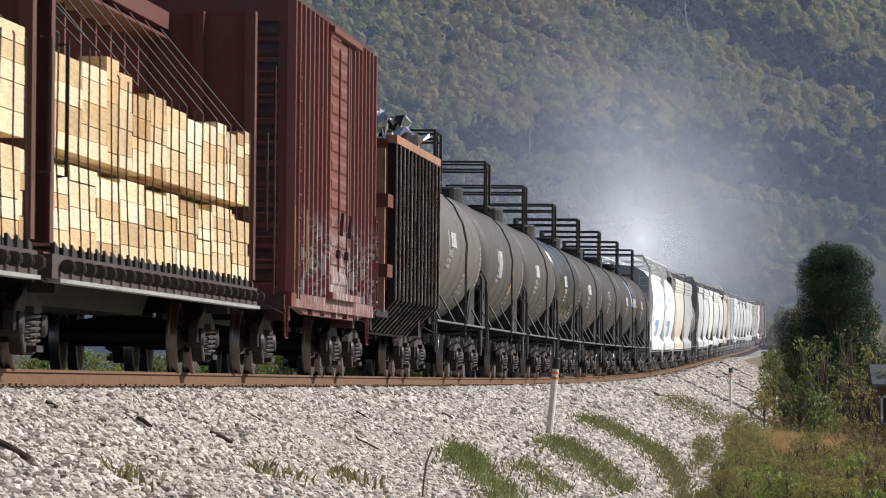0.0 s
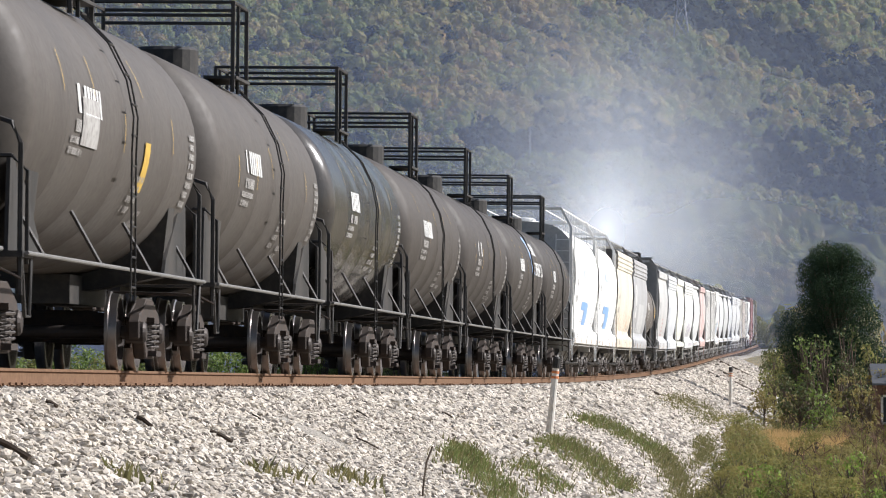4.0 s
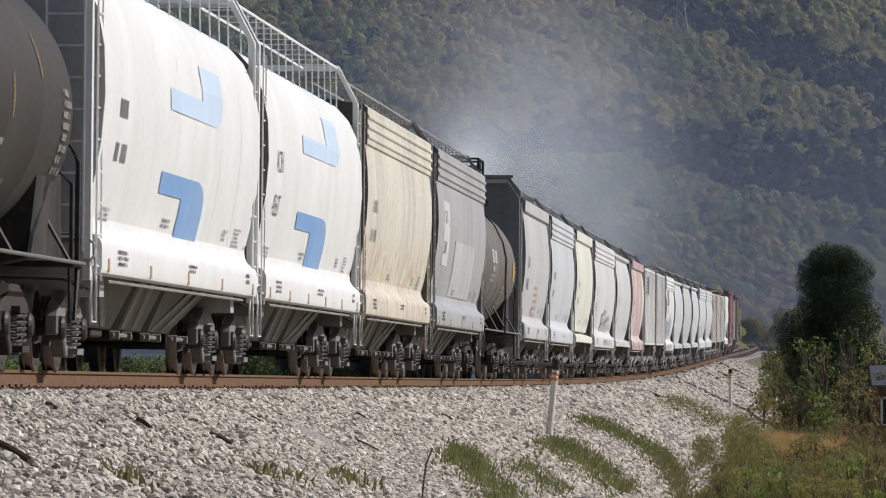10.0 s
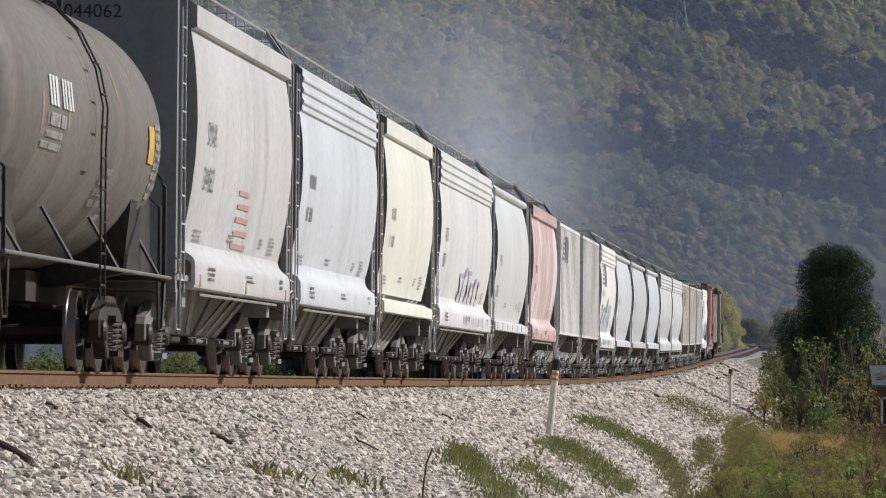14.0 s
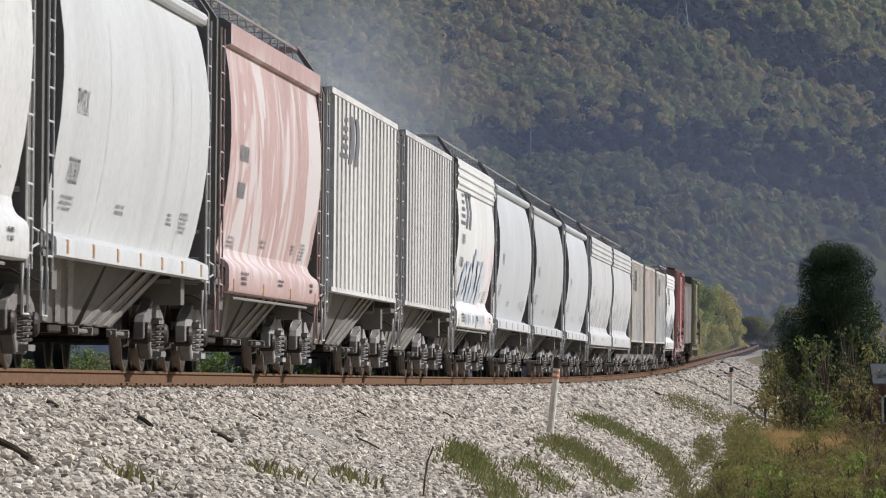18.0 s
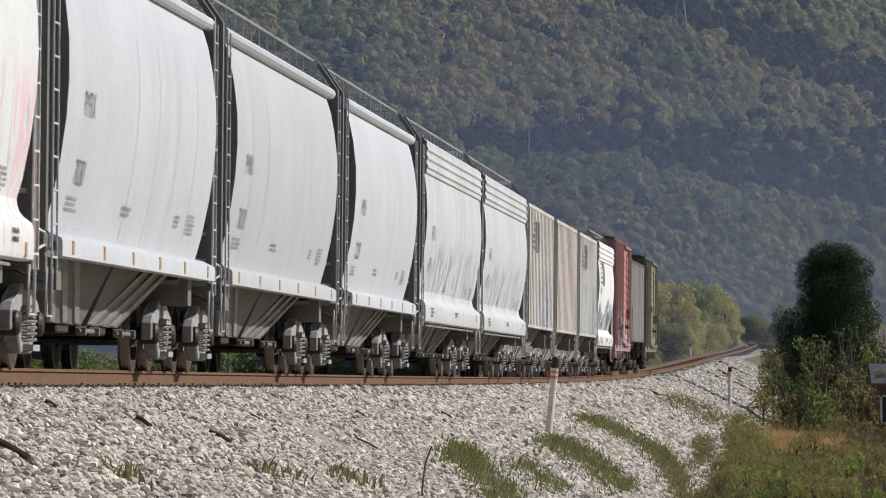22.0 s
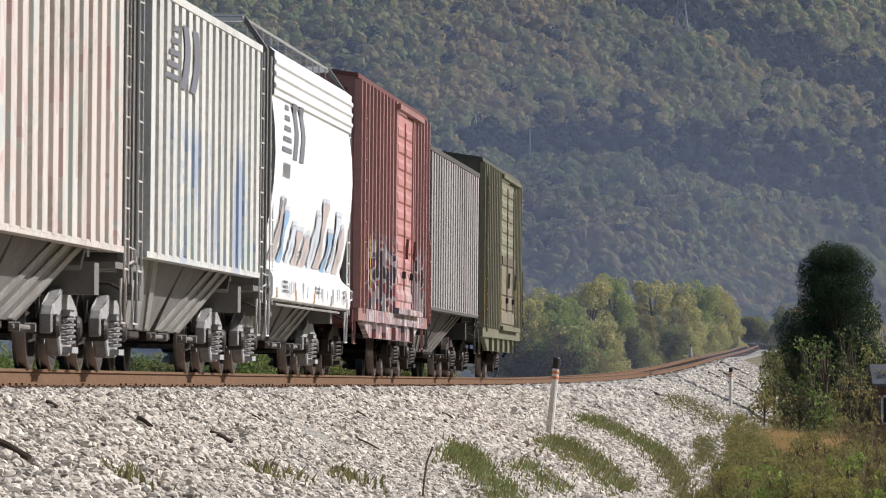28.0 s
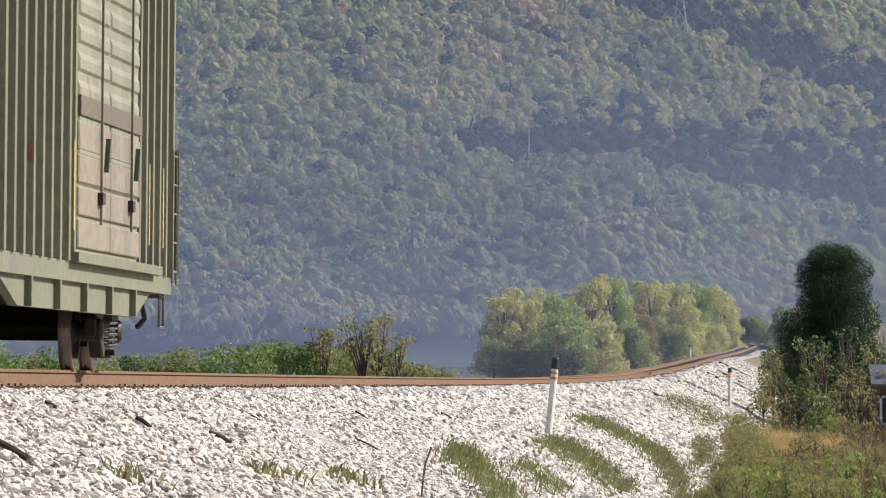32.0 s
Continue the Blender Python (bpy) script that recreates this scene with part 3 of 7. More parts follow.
    for i, near, far in spurs:
        for _ in range(900):
            a = rng.uniform(900, 4500) * rng.choice((-1, 1))
            p = slope(i, np.float64(a), rng.uniform(0, 1))
            r = rng.uniform(8, 15)
            wide[0].append(p + np.array([0, 0, r * 0.3]))
            wide[1].append(r)
            wide[2].append(rng.uniform(0.8, 1.2))
    for k in range(420):
        y = rng.uniform(780, 1120)
        r = rng.uniform(1.4, 2.8)
        wide[0].append((y * rng.uniform(0.0555, 0.0685), y, -2.6 + r * rng.uniform(0.5, 1.6)))
        wide[1].append(r)
        wide[2].append(rng.uniform(0.9, 1.5))
    for name, temps, rows, mat, label in (("backdrop_woods", fine, woods, leaves, "autumn woods in green, olive and rust over the hills"), ("backdrop_pines", fine[:4], shaded_woods, shade_leaves, "dark woods between the spurs, gully shade put into their colour"), ("backdrop_far_woods", rough, wide, leaves, "autumn woods round the valley")):
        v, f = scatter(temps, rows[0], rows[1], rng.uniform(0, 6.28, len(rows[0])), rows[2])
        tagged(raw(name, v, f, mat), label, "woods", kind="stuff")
    # taller pale trees along the water's edge
    places, sizes, tall = [], [], []
    for _ in range(300):
        a = rng.uniform(-640, 420)
        y = rng.uniform(2192, 2240)
        r = rng.uniform(2.4, 5.2) * (1.25 if -430 < a < -220 else 1.0 if a < 60 else 0.8)
        places.append((a * unit * y, y, -5.6 + r * rng.uniform(0.6, 1.9)))
        sizes.append(r)
        tall.append(rng.uniform(1.0, 1.7))
    v, f = scatter(fine, places, sizes, rng.uniform(0, 6.28, len(places)), tall)
    tagged(raw("shore_trees", v, f, shore_leaves), "pale green trees along the far shore of the lake", "trees", kind="stuff")
    # a moored barge below them
    barge = tagged(new("barge"), "long dark moored barge with a pale deck edge", "barge")
    barge.location = (-85.0, 2150.0, -6.2)
    bm = bmesh.new()
    extrude_y(bm, [(-13, 0.0), (-14, 3.6), (13.5, 3.6), (12.5, 0.0)], -4.5, 4.5)
    part("hull", bm, paint("barge_hull", (0.05, 0.06, 0.075), amount=0.4), barge)
    bm = bmesh.new()
    box(bm, -14.2, 13.7, -4.7, 4.7, 3.6, 4.3)
    part("deck_edge", bm, GALVANISED, barge, "pale deck edge")
    bm = bmesh.new()
    extrude_y(bm, [(-11, 4.3), (-11, 5.2), (-9.5, 5.9), (8, 5.9), (9.5, 5.2), (9.5, 4.3)], -3.6, 3.6)
    part("hold_cover", bm, paint("hold_cover", (0.16, 0.17, 0.19), amount=0.4), barge)
    # pale bank on the far shore
    bm = bmesh.new()
    top = [(-24 + 1.6 * k, -2.4 + 0.9 * noise.noise(Vector((k * 0.5, 2.0, 0.0)))) for k in range(26)]
    extrude_y(bm, [(-24, -6.6)] + top + [(16, -6.6)], 2188.0, 2199.0)
    tagged(part("shore", bm, mottled("pale_shore", [(0.42, 0.38, 0.34), (0.30, 0.27, 0.24)], 0.3, 0.95, 0.4, 0.3)), "pale bare bank on the far lake shore", "shore", kind="structure")
    # power line: a lattice pylon on the ridge and a pole in the gully
    steel = paint("pylon_steel", (0.26, 0.27, 0.29), amount=0.2, metal=0.3)
    pylon = tagged(new("pylon"), "grey steel lattice pylon on the wooded ridge", "pylon")
    pylon.location = (126.0, 3250.0, 145.0)
    corners = ((-1, -1), (1, -1), (1, 1), (-1, 1))
    levels = [(0, 5.5), (10, 4.0), (19, 2.9), (27, 2.0), (34, 1.4), (46, 0.9)]
    for cx, cy in corners:
        grab_bar(pylon, [(cx * w, cy * w, h) for h, w in levels], steel, "pylon_leg", 0.34)
    for (h0, w0), (h1, w1) in zip(levels, levels[1:]):
        for (ax, ay), (bx, by) in zip(corners, corners[1:] + corners[:1]):
            grab_bar(pylon, [(ax * w0, ay * w0, h0), (bx * w1, by * w1, h1)], steel, "pylon_brace", 0.2)
            grab_bar(pylon, [(bx * w0, by * w0, h0), (ax * w1, ay * w1, h1)], steel, "pylon_brace", 0.2)
    for h in (34, 40):
        grab_bar(pylon, [(-9, 0, h), (9, 0, h)], steel, "cross_arm", 0.3)
    pole = tagged(new("power_pole"), "slim grey power pole among the far trees", "power pole")
    pole.location = (38.2, 2700.0, 66.0)
    grab_bar(pole, [(0, 0, 0), (0, 0, 24)], steel, "mast", 0.3)
    grab_bar(pole, [(-1.6, 0, 22.5), (1.6, 0, 22.5)], steel, "cross_arm", 0.2)
    # distance haze put in as flat tinted sheets across the valley
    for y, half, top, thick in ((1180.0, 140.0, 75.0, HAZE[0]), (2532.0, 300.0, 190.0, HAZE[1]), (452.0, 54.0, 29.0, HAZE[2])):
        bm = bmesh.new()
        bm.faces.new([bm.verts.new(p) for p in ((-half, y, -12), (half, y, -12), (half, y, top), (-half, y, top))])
        tagged(part("backdrop_haze", bm, haze_material("valley_mist", HAZE_TINT, thick)), "flat blue-grey sheet that stands for haze over the valley", "haze", kind="structure")


def leaf_cloud(rng, blobs, per, size, flat=0.5):
    """Many small leaf faces over the surface of a few lumps: corners and faces."""
    verts, faces = [], []
    for (cx, cy, cz, rx, ry, rz) in blobs:
        k = int(per * (rx * rz + rx * ry + ry * rz) / 3)
        d = rng.normal(size=(k, 3))
        d /= np.linalg.norm(d, axis=1)[:, None]
        rad = 1 - np.abs(rng.normal(0, 0.20, k))
        pos = d * rad[:, None] * np.array([rx, ry, rz]) + np.array([cx, cy, cz])
        n = d + rng.normal(0, 0.55, (k, 3))
        n /= np.linalg.norm(n, axis=1)[:, None]
        t = np.cross(n, rng.normal(size=(k, 3)))
        t /= np.linalg.norm(t, axis=1)[:, None] + 1e-9
        b = np.cross(n, t)
        sz = size * rng.uniform(0.55, 1.3, k)[:, None]
        base = len(verts)
        quad = np.stack([pos + t * sz, pos + b * sz * 0.55 + n * sz * 0.12, pos - t * sz * 0.8, pos - b * sz * 0.55 + n * sz * 0.12], 1).reshape(-1, 3)
        verts += list(quad)
        faces.append(base + np.arange(4 * k).reshape(k, 4))
    return np.array(verts), np.concatenate(faces)


def limb_mesh(bm, a, b, r0, r1, k=6):
    a, b = Vector(a), Vector(b)
    d = (b - a).normalized()
    u = d.cross(Vector((0.3, 0.9, 0.2))).normalized()
    w = d.cross(u)
    ra = [bm.verts.new(a + r0 * (math.cos(t) * u + math.sin(t) * w)) for t in (math.tau * j / k for j in range(k))]
    rb = [bm.verts.new(b + r1 * (math.cos(t) * u + math.sin(t) * w)) for t in (math.tau * j / k for j in range(k))]
    for j in range(k):
        bm.faces.new((ra[j], ra[(j + 1) % k], rb[(j + 1) % k], rb[j]))
    bm.faces.new(rb)


def leafy(name, x, y, z, width, height, mat, label, category, seed, size=0.09, per=260, trunk=0.25, lumps=9, cone=0.0, group="", spread=0.5):
    """A tree or shrub: trunk, limbs and an uneven crown of small leaves."""
    rng = np.random.RandomState(seed)
    root = tagged(new(name), label, category, group)
    root.location = (x, y, z)
    bm = bmesh.new()
    top = height * 0.8
    tr = 0.022 * height + 0.01
    limbs = bmesh.new()
    rings = []
    for cx, cz, r in ((0, -0.15, tr), (0.03 * height, top * 0.55, tr * 0.6), (0, top, tr * 0.2)):
        rings.append([bm.verts.new((cx + r * math.cos(math.tau * q / 7), r * math.sin(math.tau * q / 7), cz)) for q in range(7)])
    for lo, hi in zip(rings, rings[1:]):
        for q in range(7):
            bm.faces.new((lo[q], lo[(q + 1) % 7], hi[(q + 1) % 7], hi[q]))
    bm.faces.new(rings[-1])
    blobs = []
    for i in range(lumps):
        q = rng.uniform(0, 1)
        zz = height * (trunk + (0.92 - trunk) * q)
        reach = width * 0.5 * (1 - cone * q) * rng.uniform(0.25, 0.75)
        a = rng.uniform(0, 6.28)
        r = width * spread * 0.5 * (1 - 0.6 * cone * q) * rng.uniform(0.65, 1.2)
        c = (reach * math.cos(a), reach * math.sin(a), zz)
        rz = min(r * rng.uniform(0.7, 1.1), height * 0.5)
        blobs.append((*c, r, r, min(rz, max(0.05, height - zz))))
        limb_mesh(limbs, (0.02 * height, 0, max(0.05, zz * 0.5)), c, tr * 0.4, tr * 0.1, 5)
    part("trunk", bm, BARK, root)
    part("branchwork", limbs, BARK, root)["kind"] = "stuff"
    v, f = leaf_cloud(rng, blobs, per, size)
    raw("crown", v, f, mat, root)
    return root


def build_greenery():
    green = foliage("fresh_leaves", [(0.19, 0.25, 0.07), (0.25, 0.31, 0.09), (0.33, 0.36, 0.11), (0.42, 0.40, 0.15)], 0.7, 0.6)
    yellow = foliage("turning_leaves", [(0.30, 0.31, 0.12), (0.39, 0.38, 0.145), (0.48, 0.43, 0.16), (0.56, 0.47, 0.18)], 0.7, 0.6)
    bright = foliage("bramble_leaves", [(0.09, 0.13, 0.035), (0.14, 0.20, 0.05), (0.21, 0.27, 0.07), (0.12, 0.15, 0.05)], 0.6, 0.4)
    dark = foliage("cedar_needles", [(0.024, 0.042, 0.022), (0.036, 0.060, 0.030), (0.050, 0.078, 0.036)], 1.0, 0.2)
    brown = foliage("dry_leaves", [(0.21, 0.165, 0.075), (0.28, 0.225, 0.09), (0.23, 0.21, 0.08), (0.31, 0.24, 0.11)], 0.75, 0.45)
    mixed = foliage("bush_leaves", [(0.13, 0.155, 0.05), (0.19, 0.21, 0.07), (0.27, 0.24, 0.09), (0.16, 0.185, 0.06)], 0.75, 0.45)
    olive = foliage("olive_brush", [(0.24, 0.21, 0.075), (0.30, 0.26, 0.085), (0.20, 0.20, 0.07), (0.34, 0.28, 0.10)], 0.75, 0.5)
    dusky = foliage("dusky_leaves", [(0.05, 0.075, 0.03), (0.08, 0.105, 0.04), (0.12, 0.12, 0.05), (0.16, 0.13, 0.06)], 0.75, 0.3)
    vivid = foliage("vivid_leaves", [(0.16, 0.23, 0.05), (0.22, 0.31, 0.06), (0.31, 0.38, 0.09)], 0.55, 0.5)
    pale = foliage("pale_leaves", [(0.22, 0.24, 0.12), (0.30, 0.31, 0.15), (0.38, 0.36, 0.17)], 0.75, 0.45)
    straw = foliage("straw", [(0.44, 0.29, 0.12), (0.54, 0.37, 0.16), (0.36, 0.24, 0.10)], 0.8, 0.3)

    def px(x, y, d):
        """World place at distance d in the direction (x, y) of the picture plane, in units of the lens."""
        return (x - 784) / 10913 * d, d, 0.459 + (588.4 - y) / 10913 * d

    spots = [(890, 664, 470, 150, 90, yellow), (930, 663, 480, 160, 120, yellow), (985, 663, 490, 150, 120, green), (1040, 664, 505, 190, 130, yellow), (1000, 665, 470, 120, 110, green), (1085, 660, 520, 182, 120, green), (1125, 658, 545, 130, 90, brown), (1150, 655, 580, 165, 95, yellow),
             (1195, 648, 620, 158, 110, yellow), (1235, 640, 660, 148, 100, green), (1262, 634, 690, 135, 90, yellow), (1285, 628, 720, 105, 70, yellow), (1100, 662, 500, 90, 110, mixed), (1180, 652, 560, 80, 100, mixed), (1335, 600, 900, 42, 70, mixed), (1060, 664, 480, 100, 100, yellow)]
    low = random.Random(12)
    for k in range(26):
        x = 875 + k * 16.5
        spots.append((x, 664 - max(0, x - 1080) * 0.16, 460 + max(0, x - 1040) * 0.9, low.uniform(45, 110), low.uniform(55, 90), low.choice((yellow, green, pale, brown, mixed))))
    for i, (x, y, d, h, w, m) in enumerate(spots):
        X, Y, Z = px(x, y + 4, d)
        leafy("tree", X, Y, Z, w * d / 10913 * 1.5, h * d / 10913 * 1.0, m, "leafy lineside tree turning from green to yellow", "tree", 100 + i, 0.11, 480 if i < 16 else 420, 0.0, 58 if i < 16 else 26, 0.5, "trees beside the lake", 0.25)
    # shrubs behind the rails
    for i in range(26):
        rng = random.Random(300 + i)
        x = -160 + i * 36
        d = rng.uniform(165, 205)
        h = (0.95 if 430 < x < 700 else 0.85 if x < 431 else 0.5) * rng.uniform(0.8, 1.2)
        X, Y, _ = px(x, 660, d)
        Z = ground_z(X, Y)
        tall = max(0.4, 0.459 + (588.4 - 668) / 10913 * d - Z + h)
        leafy("shrub", X, Y, Z, 3.0, tall, (bright, mixed, dusky, bright)[i % 4], "low green shrub on the lake side of the rails", "shrub", 400 + i, 0.055, 900, 0.45, 22, 0.2, "shrubs behind the rails", 0.36)
    for i, (x, up, w) in enumerate(((566, 1.75, 1.3), (640, 2.05, 1.5), (668, 1.95, 1.4), (700, 1.3, 1.2))):
        X, Y, _ = px(x, 660, 172 + 3 * i)
        Z = ground_z(X, Y)
        leafy("sapling", X, Y, Z, w, 0.459 - 79.6 / 10913 * Y - Z + up, brown, "thin sapling with browning leaves behind the rails", "sapling", 450 + i, 0.06, 650, 0.62, 12, 0.1, "saplings behind the rails", 0.40)
    # cedar and bushes to the right of the bank
    X, Y, Z = px(1474, 715, 285)
    leafy("cedar_tree", X, Y, Z, 7.9, 7.5, dark, "dark green bushy cedar tree above the brush", "tree", 21, 0.042, 1500, 0.02, 120, 0.66, "", 0.32)
    rows = [(1425, 712, 272, 1.9, 4.4, bright), (1395, 705, 288, 2.2, 3.6, mixed), (1505, 715, 268, 2.4, 4.6, dusky), (1545, 725, 262, 2.4, 3.9, mixed), (1455, 725, 258, 1.6, 4.2, bright), (1368, 704, 300, 2.0, 2.4, mixed), (1412, 735, 240, 2.2, 2.3, dusky), (1500, 740, 240, 2.6, 2.6, brown), (1560, 745, 235, 2.4, 2.8, brown), (1452, 742, 232, 2.0, 2.0, bright), (1350, 715, 262, 2.0, 1.5, brown), (1480, 735, 250, 1.8, 3.4, dusky),
            (1366, 676, 350, 2.6, 3.0, dusky), (1382, 668, 380, 3.0, 3.6, mixed), (1396, 664, 400, 3.0, 4.2, dusky), (1372, 655, 430, 3.0, 2.6, dusky), (1410, 670, 360, 2.8, 4.0, dusky), (1358, 690, 320, 1.8, 1.8, mixed), (1385, 718, 270, 1.6, 2.6, dusky), (1438, 738, 245, 1.5, 3.0, dusky), (1520, 742, 238, 1.8, 3.2, dusky), (1400, 728, 255, 1.4, 1.8, brown), (1475, 748, 228, 1.6, 1.7, mixed), (1535, 752, 225, 1.8, 2.2, brown),
            (1414, 709, 283, 2.3, 5.2, dusky), (1394, 706, 287, 1.7, 4.1, dusky), (1490, 714, 270, 2.2, 5.0, dusky), (1452, 712, 274, 1.8, 4.4, dusky)]
    for i, (x, y, d, w, h, m) in enumerate(rows):
        X, Y, Z = px(x, y, d)
        leafy("bush", X, Y, min(Z, ground_z(X, Y) + 0.1), w, h, m, "leafy bush crowding against the cedar", "bush", 500 + i, 0.085, 330, 0.02, 30, 0.3, "bushes beside the bank", 0.26)
    for i in range(104):
        rng = random.Random(700 + i)
        d = 112 + 114 * (i / 104) ** 1.3 + rng.uniform(-4, 4)
        s = np.interp(d, LINE_Y, LINE_S)
        edge = np.interp(s, LINE_S, LINE_X) + (7.0 if d < 165 else 6.4)
        X = edge + rng.uniform(0, 1) ** 1.2 * max(2.0, 0.080 * d - edge)
        kind = rng.choice((olive, olive, brown, mixed, olive, brown)) if d > 128 else rng.choice((olive, vivid, olive, vivid, brown, mixed))
        leafy("brush", X, d, ground_z(X, d) - 0.05, rng.uniform(0.9, 2.0), rng.uniform(0.4, 1.2), kind, "olive-brown weedy brush at the foot of the bank", "brush", 800 + i, 0.05 if kind is vivid else rng.choice((0.026, 0.03, 0.034)), 900 if kind is vivid else 2400, 0.02, 14, 0.3, "brush at the foot of the bank", 0.30)
    # upright olive weeds crowding the foot of the ballast
    for i, (s, u, w, h) in enumerate(((122, 6.0, 1.5, 1.25), (116, 6.2, 1.8, 1.35), (109, 6.4, 1.5, 1.1), (104, 6.6, 1.9, 1.4), (97, 6.7, 1.6, 1.2), (90, 6.9, 1.9, 1.35), (85, 6.9, 1.5, 1.05), (78, 6.9, 1.7, 1.2), (72, 7.0, 1.4, 0.9), (66, 7.0, 1.7, 1.15), (60, 7.1, 1.4, 0.9), (54, 7.1, 1.6, 1.0), (48, 7.2, 1.3, 0.8))):
        p = on_line(s, u)
        leafy("brush", p.x, p.y, ground_z(p.x, p.y) - 0.05, w, h, (olive, brown, olive, mixed)[i % 4], "upright olive weeds at the edge of the ballast", "brush", 950 + i, 0.03, 2400, 0.02, 20, 0.25, "brush at the foot of the bank", 0.30)
    # dead weed stems rising out of the brush
    rng = np.random.RandomState(31)
    stems = bmesh.new()
    for k in range(90):
        d = rng.uniform(118, 240)
        s = np.interp(d, LINE_Y, LINE_S)
        edge = np.interp(s, LINE_S, LINE_X) + 6.8
        X = edge + rng.uniform(0.15, 1) ** 0.7 * max(2.5, 0.078 * d - edge)
        base = Vector((X, d, ground_z(X, d)))
        h = rng.uniform(0.4, 1.2)
        lean = Vector((rng.normal(0, 0.12), rng.normal(0, 0.1), 0)) * h
        top = base + lean + Vector((0, 0, h))
        limb_mesh(stems, base, top, 0.008, 0.004, 4)
        for _ in range(4):
            q = rng.uniform(0.4, 0.95)
            foot = base.lerp(top, q)
            limb_mesh(stems, foot, foot + Vector((rng.normal(0, 0.14), rng.normal(0, 0.14), rng.uniform(0.08, 0.25))), 0.005, 0.014, 4)
    tagged(part("dead_weeds", stems, mottled("dead_stems", [(0.16, 0.10, 0.07), (0.24, 0.16, 0.11), (0.12, 0.075, 0.055)], 5, 0.9, 0, 0, "island")), "dead brown weed stems standing in the brush", "weeds", kind="stuff")
    # straw-coloured grass beyond the brush, and green tufts on the bank
    rng = np.random.RandomState(77)

    def blades(name, spots, height, width, mat, label):
        """Thin upright blades at the spots, as one object."""
        k = len(spots)
        p = np.array(spots)
        h = height * rng.uniform(0.5, 1.25, k)
        a = rng.uniform(0, 6.28, k)
        lean = rng.normal(0, 0.35, (k, 2)) * h[:, None]
        side = np.stack([np.cos(a), np.sin(a), np.zeros(k)], 1) * width
        tip = p + np.concatenate([lean, h[:, None]], 1)
        mid_ = p * 0.5 + tip * 0.5 - np.concatenate([lean * 0.2, np.zeros((k, 1))], 1)
        v = np.stack([p - side, p + side, mid_ + side * 0.7, mid_ - side * 0.7, tip], 1).reshape(-1, 3)
        base = np.arange(k)[:, None] * 5
        f = np.concatenate([base + [0, 1, 2], base + [0, 2, 3], base + [3, 2, 4]])
        tagged(raw(name, v, f, mat), label, "grass", kind="stuff")

    field = []
    weedy = []
    for k in range(30000):
        d = rng.uniform(114, 330)
        s = np.interp(d, LINE_Y, LINE_S)
        edge = np.interp(s, LINE_S, LINE_X) + 6.7
        X = edge + rng.uniform(0, 1) * max(4.0, 0.085 * d - edge)
        (field if k % 9 == 0 and d > 180 else weedy).append((X, d, ground_z(X, d) - 0.03))
    for _ in range(9000):
        d = rng.uniform(190, 222)
        X = rng.uniform(0.051, 0.065) * d
        field.append((X, d, ground_z(X, d) + 0.15))
    blades("rough_grass", weedy, 0.42, 0.014, foliage("rough_grass_blades", [(0.11, 0.10, 0.04), (0.17, 0.14, 0.06), (0.10, 0.12, 0.04), (0.22, 0.17, 0.08)], 0.8, 0.3), "rough olive-brown grass below the bank")
    blades("dry_grass", field, 0.45, 0.012, straw, "tall straw-coloured dry grass beside the bank")
    tufts, faded = [], []
    strips = (((69.5, 3.34), (70.4, 3.9), (71.0, 4.55), (68.2, 5.23), 0.5, 1900, tufts), ((69.5, 3.34), (70.4, 3.9), (71.0, 4.55), (68.2, 5.23), 0.55, 1500, faded), ((68.2, 5.1), (62.0, 5.5), (54.0, 5.9), (40.0, 6.4), 0.6, 2600, faded), ((38.4, 3.9), (40.1, 4.26), (36.6, 4.92), (31.8, 5.6), 0.4, 1500, tufts), ((38.4, 3.9), (40.1, 4.26), (36.6, 4.92), (31.8, 5.6), 0.5, 2300, faded),
              ((14.6, 3.7), (12.8, 3.95), (11.0, 4.25), (6.0, 4.95), 0.24, 1100, tufts), ((15.6, 3.6), (12.8, 3.95), (11.0, 4.25), (6.0, 4.95), 0.30, 700, faded), ((154.2, 3.01), (156.4, 3.7), (155.1, 4.46), (152, 5.0), 1.5, 3600, faded), ((110.0, 5.2), (100.0, 5.5), (90.0, 5.7), (78.0, 5.9), 1.0, 2600, faded),
              ((20.9, 4.3), (20.9, 4.5), (19.5, 4.8), (18.0, 5.1), 0.25, 220, tufts), ((22, 4.3), (20.9, 4.5), (19.5, 4.8), (18.0, 5.1), 0.35, 260, faded), ((-13.8, 3.5), (-13.6, 3.56), (-12.4, 3.7), (-12.1, 3.8), 0.1, 60, faded), ((-7.5, 3.78), (-7.3, 3.85), (-7.0, 3.95), (-6.6, 4.1), 0.12, 70, faded), ((-23.4, 3.3), (-23.3, 3.34), (-23.2, 3.4), (-23.0, 3.5), 0.06, 36, faded))
    for *line, wide, k, out in strips:
        for _ in range(int(k * 2.4)):
            w = rng.uniform(0, 3)
            (s0, u0), (s1, u1) = line[min(2, int(w))], line[min(2, int(w)) + 1]
            q, off = w % 1, rng.normal(0, 0.8) * wide
            if noise.noise(Vector((w * 4, off * 9, s0))) < -0.12:
                continue
            uu = u0 + (u1 - u0) * q + rng.normal(0, 0.07)
            o = on_line(s0 + (s1 - s0) * q + off * 9.0, uu)
            out.append((o.x, o.y, o.z + float(bank(uu)) - 0.02))
